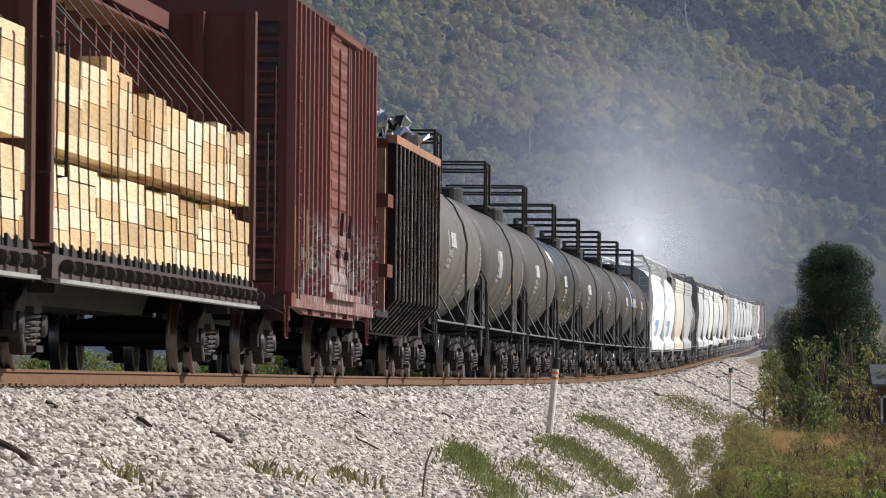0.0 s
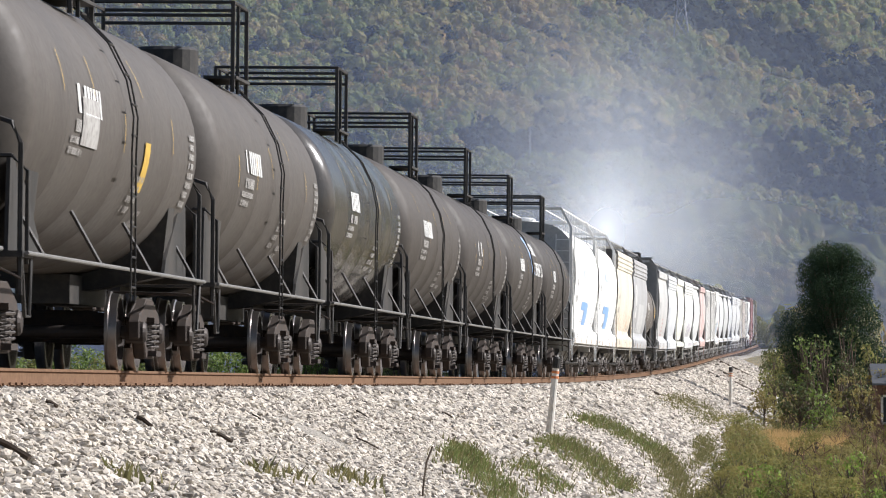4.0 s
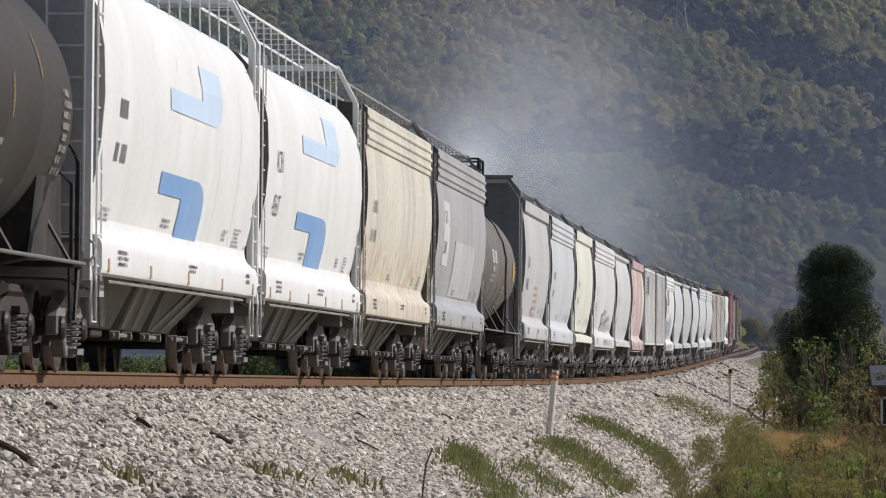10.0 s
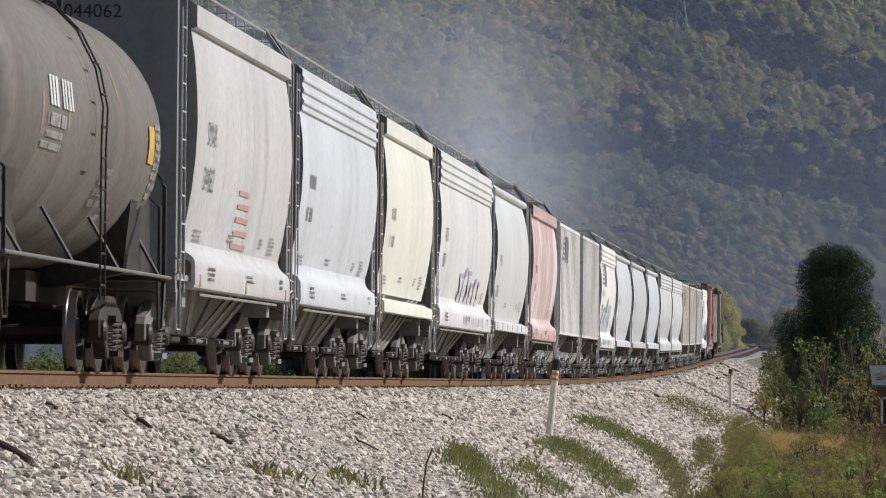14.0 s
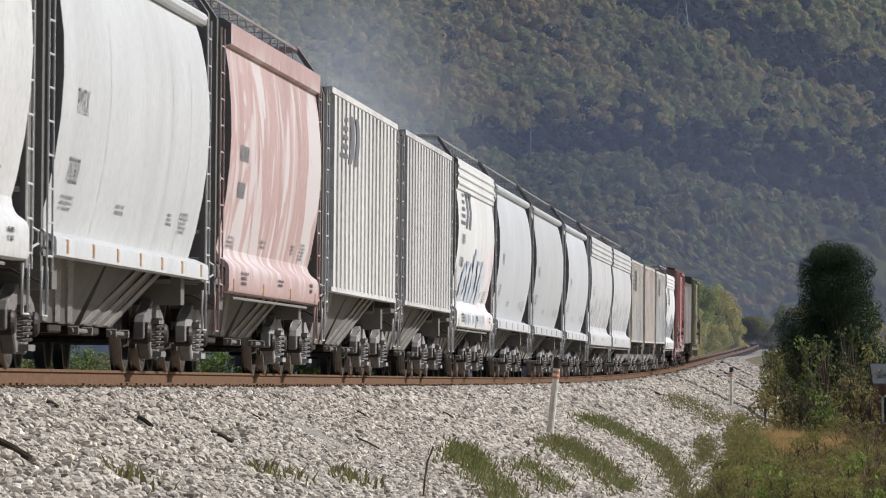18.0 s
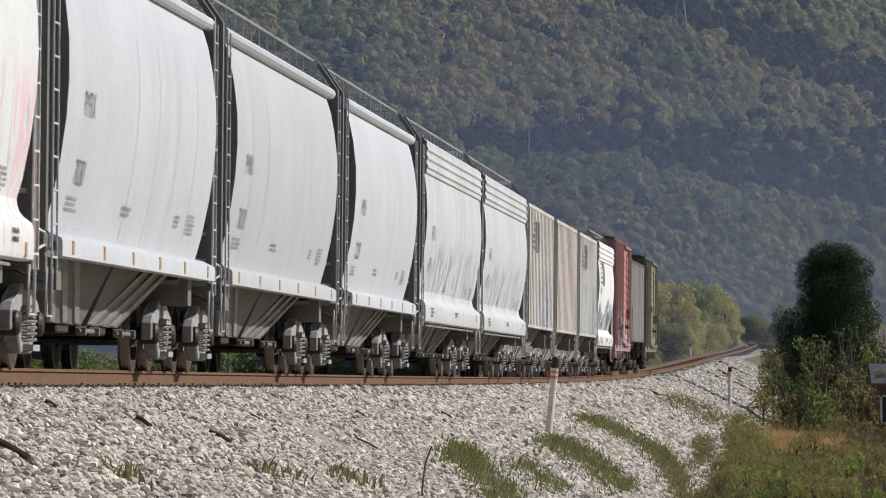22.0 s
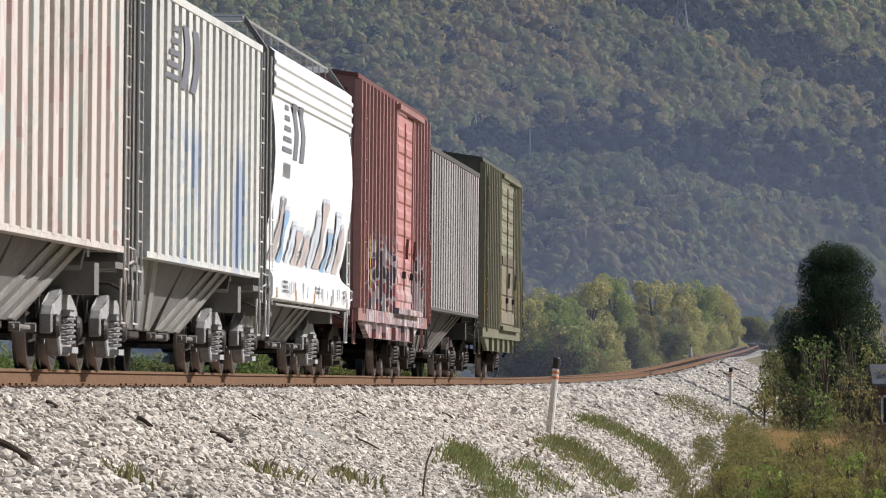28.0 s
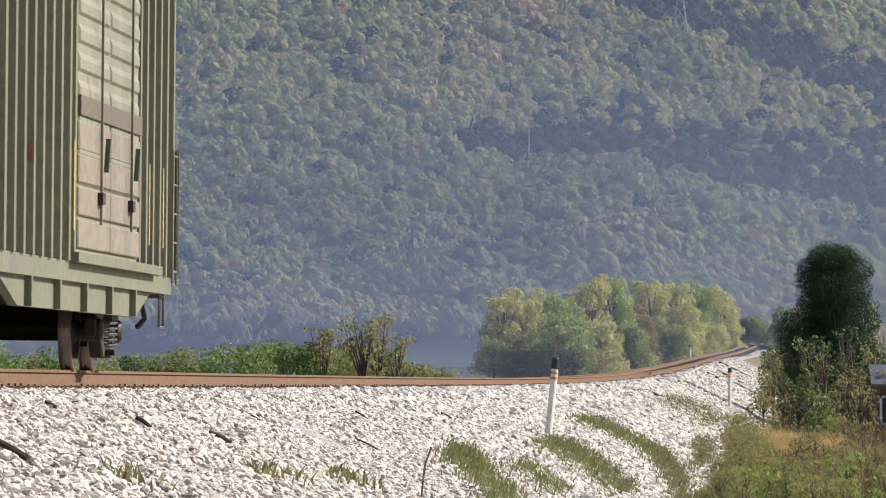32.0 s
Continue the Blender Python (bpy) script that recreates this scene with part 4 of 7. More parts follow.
    blades("bank_grass", tufts, 0.16, 0.012, foliage("bank_grass_blades", [(0.10, 0.135, 0.04), (0.15, 0.185, 0.055), (0.20, 0.235, 0.08), (0.13, 0.16, 0.05)], 0.7, 0.4), "green grass tufts in strips down the ballast bank")
    blades("faded_grass", faded, 0.16, 0.019, foliage("faded_grass_blades", [(0.17, 0.155, 0.07), (0.23, 0.205, 0.09), (0.13, 0.135, 0.055), (0.28, 0.235, 0.12)], 0.8, 0.4), "fading olive grass among the ballast")
    # dead sticks and broken timber on the bank
    for s, u, l, r, a in ((-15.3, 2.54, 0.20, 0.022, 38), (-11.5, 2.9, 0.26, 0.022, 14), (-27.0, 2.82, 0.36, 0.03, 22), (2.7, 3.32, 0.30, 0.012, 10), (26.5, 2.81, 0.2, 0.014, 15), (10.6, 2.64, 0.24, 0.012, 38), (85.0, 3.17, 0.35, 0.04, 40), (147.4, 2.7, 0.7, 0.05, 12), (-19.4, 2.16, 0.12, 0.02, 10), (-4.2, 2.59, 0.2, 0.01, 40), (205, 4.3, 0.9, 0.05, 35), (265, 2.9, 1.6, 0.07, 20), (290, 3.2, 2.0, 0.07, 22), (273, 4.4, 2.0, 0.08, 20), (330, 2.8, 2.4, 0.08, 12)):
        bm = bmesh.new()
        tube(bm, [(-l / 2, 0, 0.03), (-l * 0.1, 0.006, 0.036), (l / 2, -0.004, 0.03)], r, 6)
        o = tagged(part("broken_timber", bm, TIMBER), "dark broken timber lying on the pale ballast", "timber", "debris on the bank")
        p = on_line(s, u)
        o.matrix_basis = pose(p.x, p.y, p.z + float(bank(u)) + 0.025, 0, 26, -a)
    bm = bmesh.new()
    tube(bm, [(0, 0, -0.1), (0.03, 0, 0.22), (0.06, 0.02, 0.42), (0.13, 0.02, 0.60)], 0.012, 5)
    o = tagged(part("dry_stalk", bm, BARK), "thin dry weed stalk standing on the bank", "weed")
    p = on_line(-3.4, 4.42)
    o.location = (p.x, p.y, p.z + float(bank(4.42)))


def build_shed():
    """Small lineside hut, half hidden by the brush."""
    root = tagged(new("shed"), "small brown lineside shed with a grey metal roof and white-framed window", "shed")
    root.location = (17.75, 236.0, ground_z(17.75, 236.0) - 0.1)
    bm = bmesh.new()
    box(bm, -1.25, 1.25, -1.25, 1.25, 0, 2.3)
    part("wall", bm, mottled("brown_boards", [(0.20, 0.11, 0.08), (0.26, 0.16, 0.12)], 8, 0.85, 0.5, 0.01), root)
    bm = bmesh.new()
    extrude_x(bm, [(-1.5, 2.28), (0, 3.0), (1.5, 2.28), (1.5, 2.36), (0, 3.1), (-1.5, 2.36)], -1.45, 1.45)
    part("roof", bm, paint("metal_roof", (0.14, 0.145, 0.15), amount=0.3, metal=0.3), root, "grey metal roof")
    win = bmesh.new()
    box(win, -1.05, -0.15, -1.28, -1.24, 0.85, 1.85)
    pane = part("window", win, paint("dark_glass", (0.02, 0.025, 0.03), amount=0.1, rough=0.2), root)
    for x0, x1, z0, z1 in ((-1.12, -1.03, 0.78, 1.92), (-0.17, -0.08, 0.78, 1.92), (-1.12, -0.08, 1.83, 1.92), (-1.12, -0.08, 0.78, 0.87)):
        bm = bmesh.new()
        box(bm, x0, x1, -1.31, -1.23, z0, z1)
        part("window_frame", bm, WHITE_POST, pane, "white window frame")


build_ground()
build_shed()
build_water()
build_track()
build_stones()
build_posts()
build_hills()
build_dust()
build_greenery()

# ---- the train: every car is a thing on two trucks ----
SPEED = 19.455
CARS, WHEELS = [], []


@lru_cache(maxsize=None)
def coat(base, amount=0.3, rust=0.0, rough=0.5, dirt=(0.10, 0.085, 0.07)):
    return paint("coat", base, dirt, amount, rough, rust=rust)


def tagged_coat(base, x0, x1, z0, z1, colours, amount=0.3, rust=0.0, size=1.1, dense=0.5):
    """Paint with sprayed graffiti over a patch of the side, from x0 to x1 and z0 to z1."""
    m = paint("sprayed_coat", base, (0.10, 0.085, 0.07), amount, 0.5, rust=rust)
    n, l = m.node_tree.nodes, m.node_tree.links
    b = n["Principled BSDF"]
    old = b.inputs["Base Color"].links[0].from_socket
    co = n.new("ShaderNodeTexCoord").outputs["Object"]
    sep = n.new("ShaderNodeSeparateXYZ")
    l.new(co, sep.inputs[0])

    def window(sock, a, c, soft):
        k = n.new("ShaderNodeMapRange")
        k.interpolation_type = "SMOOTHSTEP"
        k.inputs["From Min"].default_value, k.inputs["From Max"].default_value = a, a + soft
        l.new(sock, k.inputs["Value"])
        q = n.new("ShaderNodeMapRange")
        q.interpolation_type = "SMOOTHSTEP"
        q.inputs["From Min"].default_value, q.inputs["From Max"].default_value = c, c - soft
        l.new(sock, q.inputs["Value"])
        p = n.new("ShaderNodeMath")
        p.operation = "MULTIPLY"
        l.new(k.outputs[0], p.inputs[0])
        l.new(q.outputs[0], p.inputs[1])
        return p.outputs[0]

    warp = n.new("ShaderNodeMapping")
    warp.inputs["Scale"].default_value = (size, 0.0, size * 0.45)
    l.new(co, warp.inputs[0])
    w = n.new("ShaderNodeTexNoise")
    w.inputs["Scale"].default_value, w.inputs["Detail"].default_value, w.inputs["Distortion"].default_value = 1.3, 2.0, 2.2
    l.new(warp.outputs[0], w.inputs["Vector"])
    stops = []
    k = len(colours)
    for i, c in enumerate(colours):
        stops.append((0.40 + 0.22 * i / k, c))
    hue = ramp_node(n, l, w.outputs["Fac"], stops)
    for e in n:
        if e.type == "VALTORGB" and e.outputs[0] == hue:
            e.color_ramp.interpolation = "CONSTANT"
    w2 = n.new("ShaderNodeTexNoise")
    w2.inputs["Scale"].default_value, w2.inputs["Detail"].default_value, w2.inputs["Distortion"].default_value = 1.9, 1.5, 1.5
    l.new(warp.outputs[0], w2.inputs["Vector"])
    cover = ramp_node(n, l, w2.outputs["Fac"], [(0.52 - dense * 0.22, (0, 0, 0)), (0.56 - dense * 0.22, (0.85,) * 3)])
    a = n.new("ShaderNodeMath")
    a.operation = "MULTIPLY"
    l.new(window(sep.outputs["X"], x0, x1, 0.6), a.inputs[0])
    l.new(window(sep.outputs["Z"], z0, z1, 0.5), a.inputs[1])
    a2 = n.new("ShaderNodeMath")
    a2.operation = "MULTIPLY"
    l.new(a.outputs[0], a2.inputs[0])
    l.new(cover, a2.inputs[1])
    l.new(mix_node(n, l, a2.outputs[0], old, hue), b.inputs["Base Color"])
    return m


def lettering(text, height, material, parent, x, z, side, squeeze=1.15, name="lettering"):
    """Painted letters on the near side of a car; side(z) is the half width there."""
    cu = bpy.data.curves.new(name, "FONT")
    cu.body, cu.size, cu.extrude = text, height * 1.38, 0.0
    ob = bpy.data.objects.new("tmp", cu)
    scene.collection.objects.link(ob)
    me = bpy.data.meshes.new_from_object(ob.evaluated_get(bpy.context.evaluated_depsgraph_get()))
    bpy.data.objects.remove(ob)
    bpy.data.curves.remove(cu)
    for v in me.vertices:
        zz = z + v.co.y
        v.co = (x + v.co.x * squeeze, -side(zz) - 0.012, zz)
    me.materials.append(material)
    out = new(name, me)
    out.parent = parent
    return out


def bars(parent, material, rows, side, seed, name="small_lettering"):
    """Lines of lettering too small to read: rows of (x, z, width, height, count)."""
    rng = random.Random(seed)
    bm = bmesh.new()
    for x, z, w, h, k in rows:
        for i in range(k):
            zz = z - i * h * 1.6
            a, end = x, x + w * rng.uniform(0.7, 1.0)
            while a < end:
                b = a + h * rng.uniform(0.35, 0.75)
                if rng.random() < 0.88:
                    bm.faces.new([bm.verts.new((p, -side(q) - 0.011, q)) for p, q in ((a, zz), (b, zz), (b, zz + h), (a, zz + h))])
                a = b + h * 0.28
    ob = part(name, bm, material, parent)
    ob["kind"] = "stuff"
    return ob


def ladder(parent, x, y, z0, z1, mat, width=0.42, along="x", bend=None, name="ladder", step=0.33):
    """Ladder with two rails and round rungs; its rails may follow a curve bend(z)."""
    bm = bmesh.new()
    zs = [z0 + (z1 - z0) * i / 8 for i in range(9)]
    for k in (-0.5, 0.5):
        if along == "x":
            tube(bm, [(x + k * width, bend(z) if bend else y, z) for z in (zs if bend else (z0, z1))], 0.012, 5)
        else:
            tube(bm, [(x, y + k * width, z0), (x, y + k * width, z1)], 0.016, 5)
    z = z0 + 0.15
    while z < z1:
        yy = bend(z) if bend else y
        if along == "x":
            tube(bm, [(x - width / 2, yy, z), (x + width / 2, yy, z)], 0.013, 5)
        else:
            tube(bm, [(x, y - width / 2, z), (x, y + width / 2, z)], 0.013, 5)
        z += step
    return part(name, bm, mat, parent)


def grab(parent, pts, mat, name="grab_iron", r=0.014):
    bm = bmesh.new()
    tube(bm, pts, r, 5)
    return part(name, bm, mat, parent)


TRUCK = []


def build_truck(parent, mat):
    """Three-piece truck: bolster, two side frames with spring nests, two wheelsets."""
    bm = bmesh.new()
    extrude_x(bm, [(-0.95, 0.42), (-0.6, 0.34), (0.6, 0.34), (0.95, 0.42), (0.95, 0.62), (0.35, 0.72), (-0.35, 0.72), (-0.95, 0.62)], -0.17, 0.17)
    truck = part("truck", bm, mat, parent, "cast steel truck")
    for sgn in (-1, 1):
        bm = bmesh.new()
        y0, y1 = sorted((sgn * 0.93, sgn * 1.07))
        # the frame is cast round a window for the springs: upper arm, lower arm, columns and pedestals
        extrude_y(bm, [(-1.08, 0.58), (-0.62, 0.52), (-0.30, 0.66), (0.30, 0.66), (0.62, 0.52), (1.08, 0.58), (0.95, 0.68), (0.60, 0.74), (0.30, 0.86), (-0.30, 0.86), (-0.60, 0.74), (-0.95, 0.68)], y0, y1)
        extrude_y(bm, [(-0.70, 0.44), (-0.40, 0.15), (0.40, 0.15), (0.70, 0.44), (0.62, 0.52), (0.36, 0.26), (-0.36, 0.26), (-0.62, 0.52)], y0 - 0.005, y1 + 0.005)
        for x in (-0.30, 0.24):
            extrude_y(bm, [(x, 0.24), (x + 0.06, 0.24), (x + 0.06, 0.68), (x, 0.68)], y0 + 0.01, y1 - 0.01)
        for x in (-0.89, 0.89):
            extrude_y(bm, [(x - 0.19, 0.38), (x - 0.13, 0.38), (x - 0.13, 0.60), (x - 0.19, 0.60)], y0, y1)
            extrude_y(bm, [(x + 0.13, 0.38), (x + 0.19, 0.38), (x + 0.19, 0.60), (x + 0.13, 0.60)], y0, y1)
        bmesh.ops.bevel(bm, geom=bm.edges[:], offset=0.018, segments=1, affect="EDGES")
        frame = part("side_frame", bm, mat, truck)
        for x in (-0.89, 0.89):
            bm = bmesh.new()
            lathe(bm, [(sgn * 0.90, 0.13), (sgn * 1.10, 0.13), (sgn * 1.13, 0.10), (sgn * 1.14, 0.03)], 14, "y", (x, 0, 0.457))
            part("bearing_cap", bm, WHEEL_STEEL, frame)
        for dx in (-0.15, 0.13):
            bm = bmesh.new()
            k = 38
            tube(bm, [(dx + 0.088 * math.cos(i * 0.9), sgn * 1.075 + 0.088 * math.sin(i * 0.9), 0.25 + 0.34 * i / k) for i in range(k + 1)], 0.0145, 4)
            part("spring", bm, TRUCK_PALE if mat is TRUCK_PALE else SPRING_STEEL, truck, "coil spring")
        bm = bmesh.new()
        extrude_y(bm, [(-0.27, 0.18), (0.27, 0.18), (0.25, 0.245), (-0.25, 0.245)], *sorted((sgn * 0.95, sgn * 1.18)))
        part("spring_seat", bm, mat, truck)
        # brake beam hanger and shoe before each wheel
        for x in (-0.40, 0.40):
            bm = bmesh.new()
            box(bm, x - 0.03, x + 0.03, *sorted((sgn * 0.70, sgn * 0.80)), 0.28, 0.62)
            box(bm, x - 0.05, x + 0.05, *sorted((sgn * 0.66, sgn * 0.84)), 0.36, 0.50)
            part("brake_shoe", bm, mat, truck)
        bm = bmesh.new()
        box(bm, -0.25, 0.25, sgn * 1.02 - 0.13, sgn * 1.02 + 0.13, 0.57, 0.64)
        part("spring_cap", bm, mat, truck)
    for x in (-0.89, 0.89):
        bm = bmesh.new()
        lathe(bm, [(-1.12, 0.05), (-1.12, 0.10), (-1.00, 0.11), (-0.95, 0.085), (-0.80, 0.08), (0.80, 0.08), (0.95, 0.085), (1.00, 0.11), (1.12, 0.10), (1.12, 0.05)], 14, "y", (0, 0, 0))
        axle = part("wheelset", bm, WHEEL_STEEL, truck)
        axle.location = (x, 0, 0.457)
        for sgn in (-1, 1):
            bm = bmesh.new()
            a = sgn * 0.685
            lathe(bm, [(a, 0.485), (a + sgn * 0.035, 0.482), (a + sgn * 0.045, 0.462), (a + sgn * 0.135, 0.452), (a + sgn * 0.135, 0.40), (a + sgn * 0.075, 0.36), (a + sgn * 0.07, 0.17), (a + sgn * 0.15, 0.13), (a + sgn * 0.15, 0.085), (a - sgn * 0.01, 0.085), (a - sgn * 0.01, 0.14), (a + sgn * 0.03, 0.18), (a + sgn * 0.03, 0.37), (a, 0.41)], 40, "y", (0, 0, 0))
            for f in bm.faces:
                rr = max(math.hypot(v.co.x, v.co.z) for v in f.verts)
                lo = min(math.hypot(v.co.x, v.co.z) for v in f.verts)
                f.material_index = 1 if rr > 0.44 and lo > 0.395 else 0
            part("wheel", bm, [WHEEL_STEEL, TREAD_STEEL], axle)
    return truck


def add_trucks(root, half, inset, kind):
    mat = {"grey": TRUCK_GREY, "pale": TRUCK_PALE, "brown": TRUCK_STEEL}[kind]
    for x in (-half + inset, half - inset):
        if kind not in [k for k, _ in TRUCK]:
            t = build_truck(root, mat)
            TRUCK.append((kind, t))
        else:
            t = copy_thing(dict(TRUCK)[kind], Matrix())
            t.parent = root
        t.matrix_basis = Matrix.Translation((x, 0, 0))
        WHEELS.extend(o for o in t.children if o.name.startswith("wheelset"))


def couplers(root, half, mat=TRUCK_STEEL):
    for sgn in (-1, 1):
        bm = bmesh.new()
        box(bm, *sorted((sgn * (half - 0.3), sgn * (half + 0.22))), -0.085, 0.085, 0.80, 0.95)
        box(bm, *sorted((sgn * (half + 0.18), sgn * (half + 0.40))), -0.15, 0.13, 0.74, 1.02)
        bmesh.ops.bevel(bm, geom=bm.edges[:], offset=0.02, segments=1, affect="EDGES")
        part("coupler", bm, mat, root)
        grab(root, [(sgn * (half + 0.05), -0.35, 0.95), (sgn * (half + 0.2), -0.36, 0.55), (sgn * (half + 0.40), -0.3, 0.55)], BLACK_STEEL, "air_hose", 0.025)
        # cut lever
        grab(root, [(sgn * (half + 0.02), -1.5, 0.85), (sgn * (half + 0.08), -1.3, 0.95), (sgn * (half + 0.10), -0.2, 0.98)], mat, "cut_lever")


def brake_wheel(root, x, z, mat, y=0.55):
    bm = bmesh.new()
    tube(bm, [(x, y + 0.28 * math.cos(math.tau * i / 16), z + 0.28 * math.sin(math.tau * i / 16)) for i in range(17)], 0.018, 5)
    for i in range(4):
        a = math.tau * i / 4
        tube(bm, [(x, y, z), (x, y + 0.28 * math.cos(a), z + 0.28 * math.sin(a))], 0.013, 4)
    part("brake_wheel", bm, mat, root)


def corner_steps(root, half, mat, side=1.5, top=1.0):
    """Stirrup step below each corner."""
    for sx in (-1, 1):
        for sy in (-1, 1):
            x = sx * (half - 0.35)
            grab(root, [(x - 0.2, sy * side, top), (x - 0.2, sy * side, 0.52), (x + 0.2, sy * side, 0.52), (x + 0.2, sy * side, top)], mat, "stirrup_step", 0.017)


def begin(name, label, category, s0, s1, group):
    root = tagged(new(name), label, category, group)
    half = (s1 - s0) / 2
    return root, half


def enrol(root, s0, s1, half, inset=1.9):
    CARS.append((root, (s0 + s1) / 2, half - inset))


def graffiti(root, side, x0, x1, z0, z1, fills, outline, glow, seed, sill=True):
    """Sprayed letters: tall uneven shapes with a thin dark outline, a coloured edge and strokes inside."""
    rng = random.Random(seed)

    def letter(bm, cx, w, low, h, lean, shape, grow, off):
        cut, rows = [], 14
        for i in range(rows + 1):
            q = i / rows
            if shape == 0:      # rounded arch
                k = (1 - max(0.0, q - 0.7) ** 2 * 9)
            elif shape == 1:    # spike
                k = 1.05 - 0.9 * q
            elif shape == 2:    # waisted
                k = 0.7 + 0.3 * math.cos(q * 6.0) - 0.35 * max(0, q - 0.8)
            else:               # bent blade
                k = 0.55 + 0.4 * math.sin(q * 3.1)
            k *= 1 + 0.12 * math.sin(q * 19 + cx * 5)
            mid_x = cx + lean * q + 0.05 * math.sin(q * 8 + cx * 3)
            half = max(0.012, w * 0.5 * k + grow)
            cut.append((mid_x - half, mid_x + half, low - grow + (h + 2 * grow) * q))
        for (l0, r0, q0), (l1, r1, q1) in zip(cut, cut[1:]):
            bm.faces.new([bm.verts.new((p, -side(q) - off, q)) for p, q in ((l0, q0), (r0, q0), (r1, q1), (l1, q1))])

    layers = {}

    def sheet(key, m):
        return layers.setdefault((key, m.name), (bmesh.new(), m))[0]

    n = max(5, int((x1 - x0) / 1.15))
    step = (x1 - x0) / n
    for i in range(n):
        cx = x0 + step * (i + 0.5) + rng.uniform(-0.1, 0.1)
        w, h = step * rng.uniform(0.66, 1.0), (z1 - z0) * rng.uniform(0.5, 1.0)
        lean, shape = rng.uniform(-0.25, 0.25), rng.choice((0, 0, 1, 2, 3))
        low = z0 + rng.uniform(0, 0.12)
        letter(sheet("edge", glow), cx + 0.03, w, low + 0.02, h, lean, shape, 0.07, 0.012 + 0.0004 * i)
        letter(sheet("outline", outline), cx, w, low, h, lean, shape, 0.028, 0.018 + 0.0004 * i)
        letter(sheet("fill", fills[i % len(fills)]), cx, w, low, h, lean, shape, 0.0, 0.025 + 0.0004 * i)
        for _ in range(3):
            letter(sheet("outline", outline), cx + rng.uniform(-0.2, 0.2) * w, 0.035, low + h * rng.uniform(0.1, 0.35), h * rng.uniform(0.2, 0.5), lean * 0.5, 3, 0.0, 0.033)
    for (key, _), (bm, m) in layers.items():
        part("graffiti_" + key, bm, m, root)["kind"] = "stuff"
    if sill:
        for m, k in ((glow, 14), (fills[0], 12), (outline, 8)):
            bm = bmesh.new()
            for i in range(k):
                x = x0 + (x1 - x0) * rng.random()
                w = rng.uniform(0.03, 0.28)
                lo, hi = 1.07 + rng.uniform(0, 0.1), 1.335 - rng.uniform(0, 0.08)
                y = -1.583 - rng.uniform(0.001, 0.004)
                bm.faces.new([bm.verts.new((p, y, q)) for p, q in ((x, lo), (x + w * 0.7, lo), (x + w, hi), (x + w * 0.35, hi))])
            part("graffiti_sill", bm, m, root)["kind"] = "stuff"


def emblem(root, side, x, z, h, mat):
    """Striped railway emblem: tapering bars beside two slanted strokes."""
    bm = bmesh.new()

    def quad(*pts):
        bm.faces.new([bm.verts.new((p, -side(q) - 0.012, q)) for p, q in pts])

    for i in range(5):
        q = z + h * (0.08 + 0.19 * i)
        quad((x + 0.22 * i, q), (x + 1.5, q), (x + 1.5, q + h * 0.09), (x + 0.22 * i + 0.1, q + h * 0.09))
    for dx in (1.62, 2.7):
        for k in range(6):
            q0, q1 = z + h * k / 6, z + h * (k + 1) / 6
            s0, s1 = 0.5 * math.sin(k / 6 * 2.6), 0.5 * math.sin((k + 1) / 6 * 2.6)
            quad((x + dx + s0, q0), (x + dx + 0.62 + s0, q0), (x + dx + 0.62 + s1, q1), (x + dx + s1, q1))
    part("emblem", bm, mat, root)


def hook(root, side, xl, xr, leg, za, zb, bar, up, mat):
    """Painted hook: a level bar from xl to xr and a leg at its far end, rounded at the outer corner; up: the leg rises."""
    bm = bmesh.new()
    zs, bend = np.linspace(za, zb, 17), 0.30

    def edges(z):
        q = z - za if up else zb - z
        right = xr - 0.9 * (1 - math.sqrt(max(0.0, 1 - ((bend - q) / bend) ** 2))) if q < bend else xr
        return (xl if q < bar else xr - leg), right

    for p, q in zip(zs, zs[1:]):
        left = edges((p + q) / 2)[0]
        bm.faces.new([bm.verts.new((x, -side(z) - 0.010, z)) for x, z in ((left, p), (edges(p)[1], p), (edges(q)[1], q), (left, q))])
    part("painted_hook", bm, mat, root)


# -- tank cars --


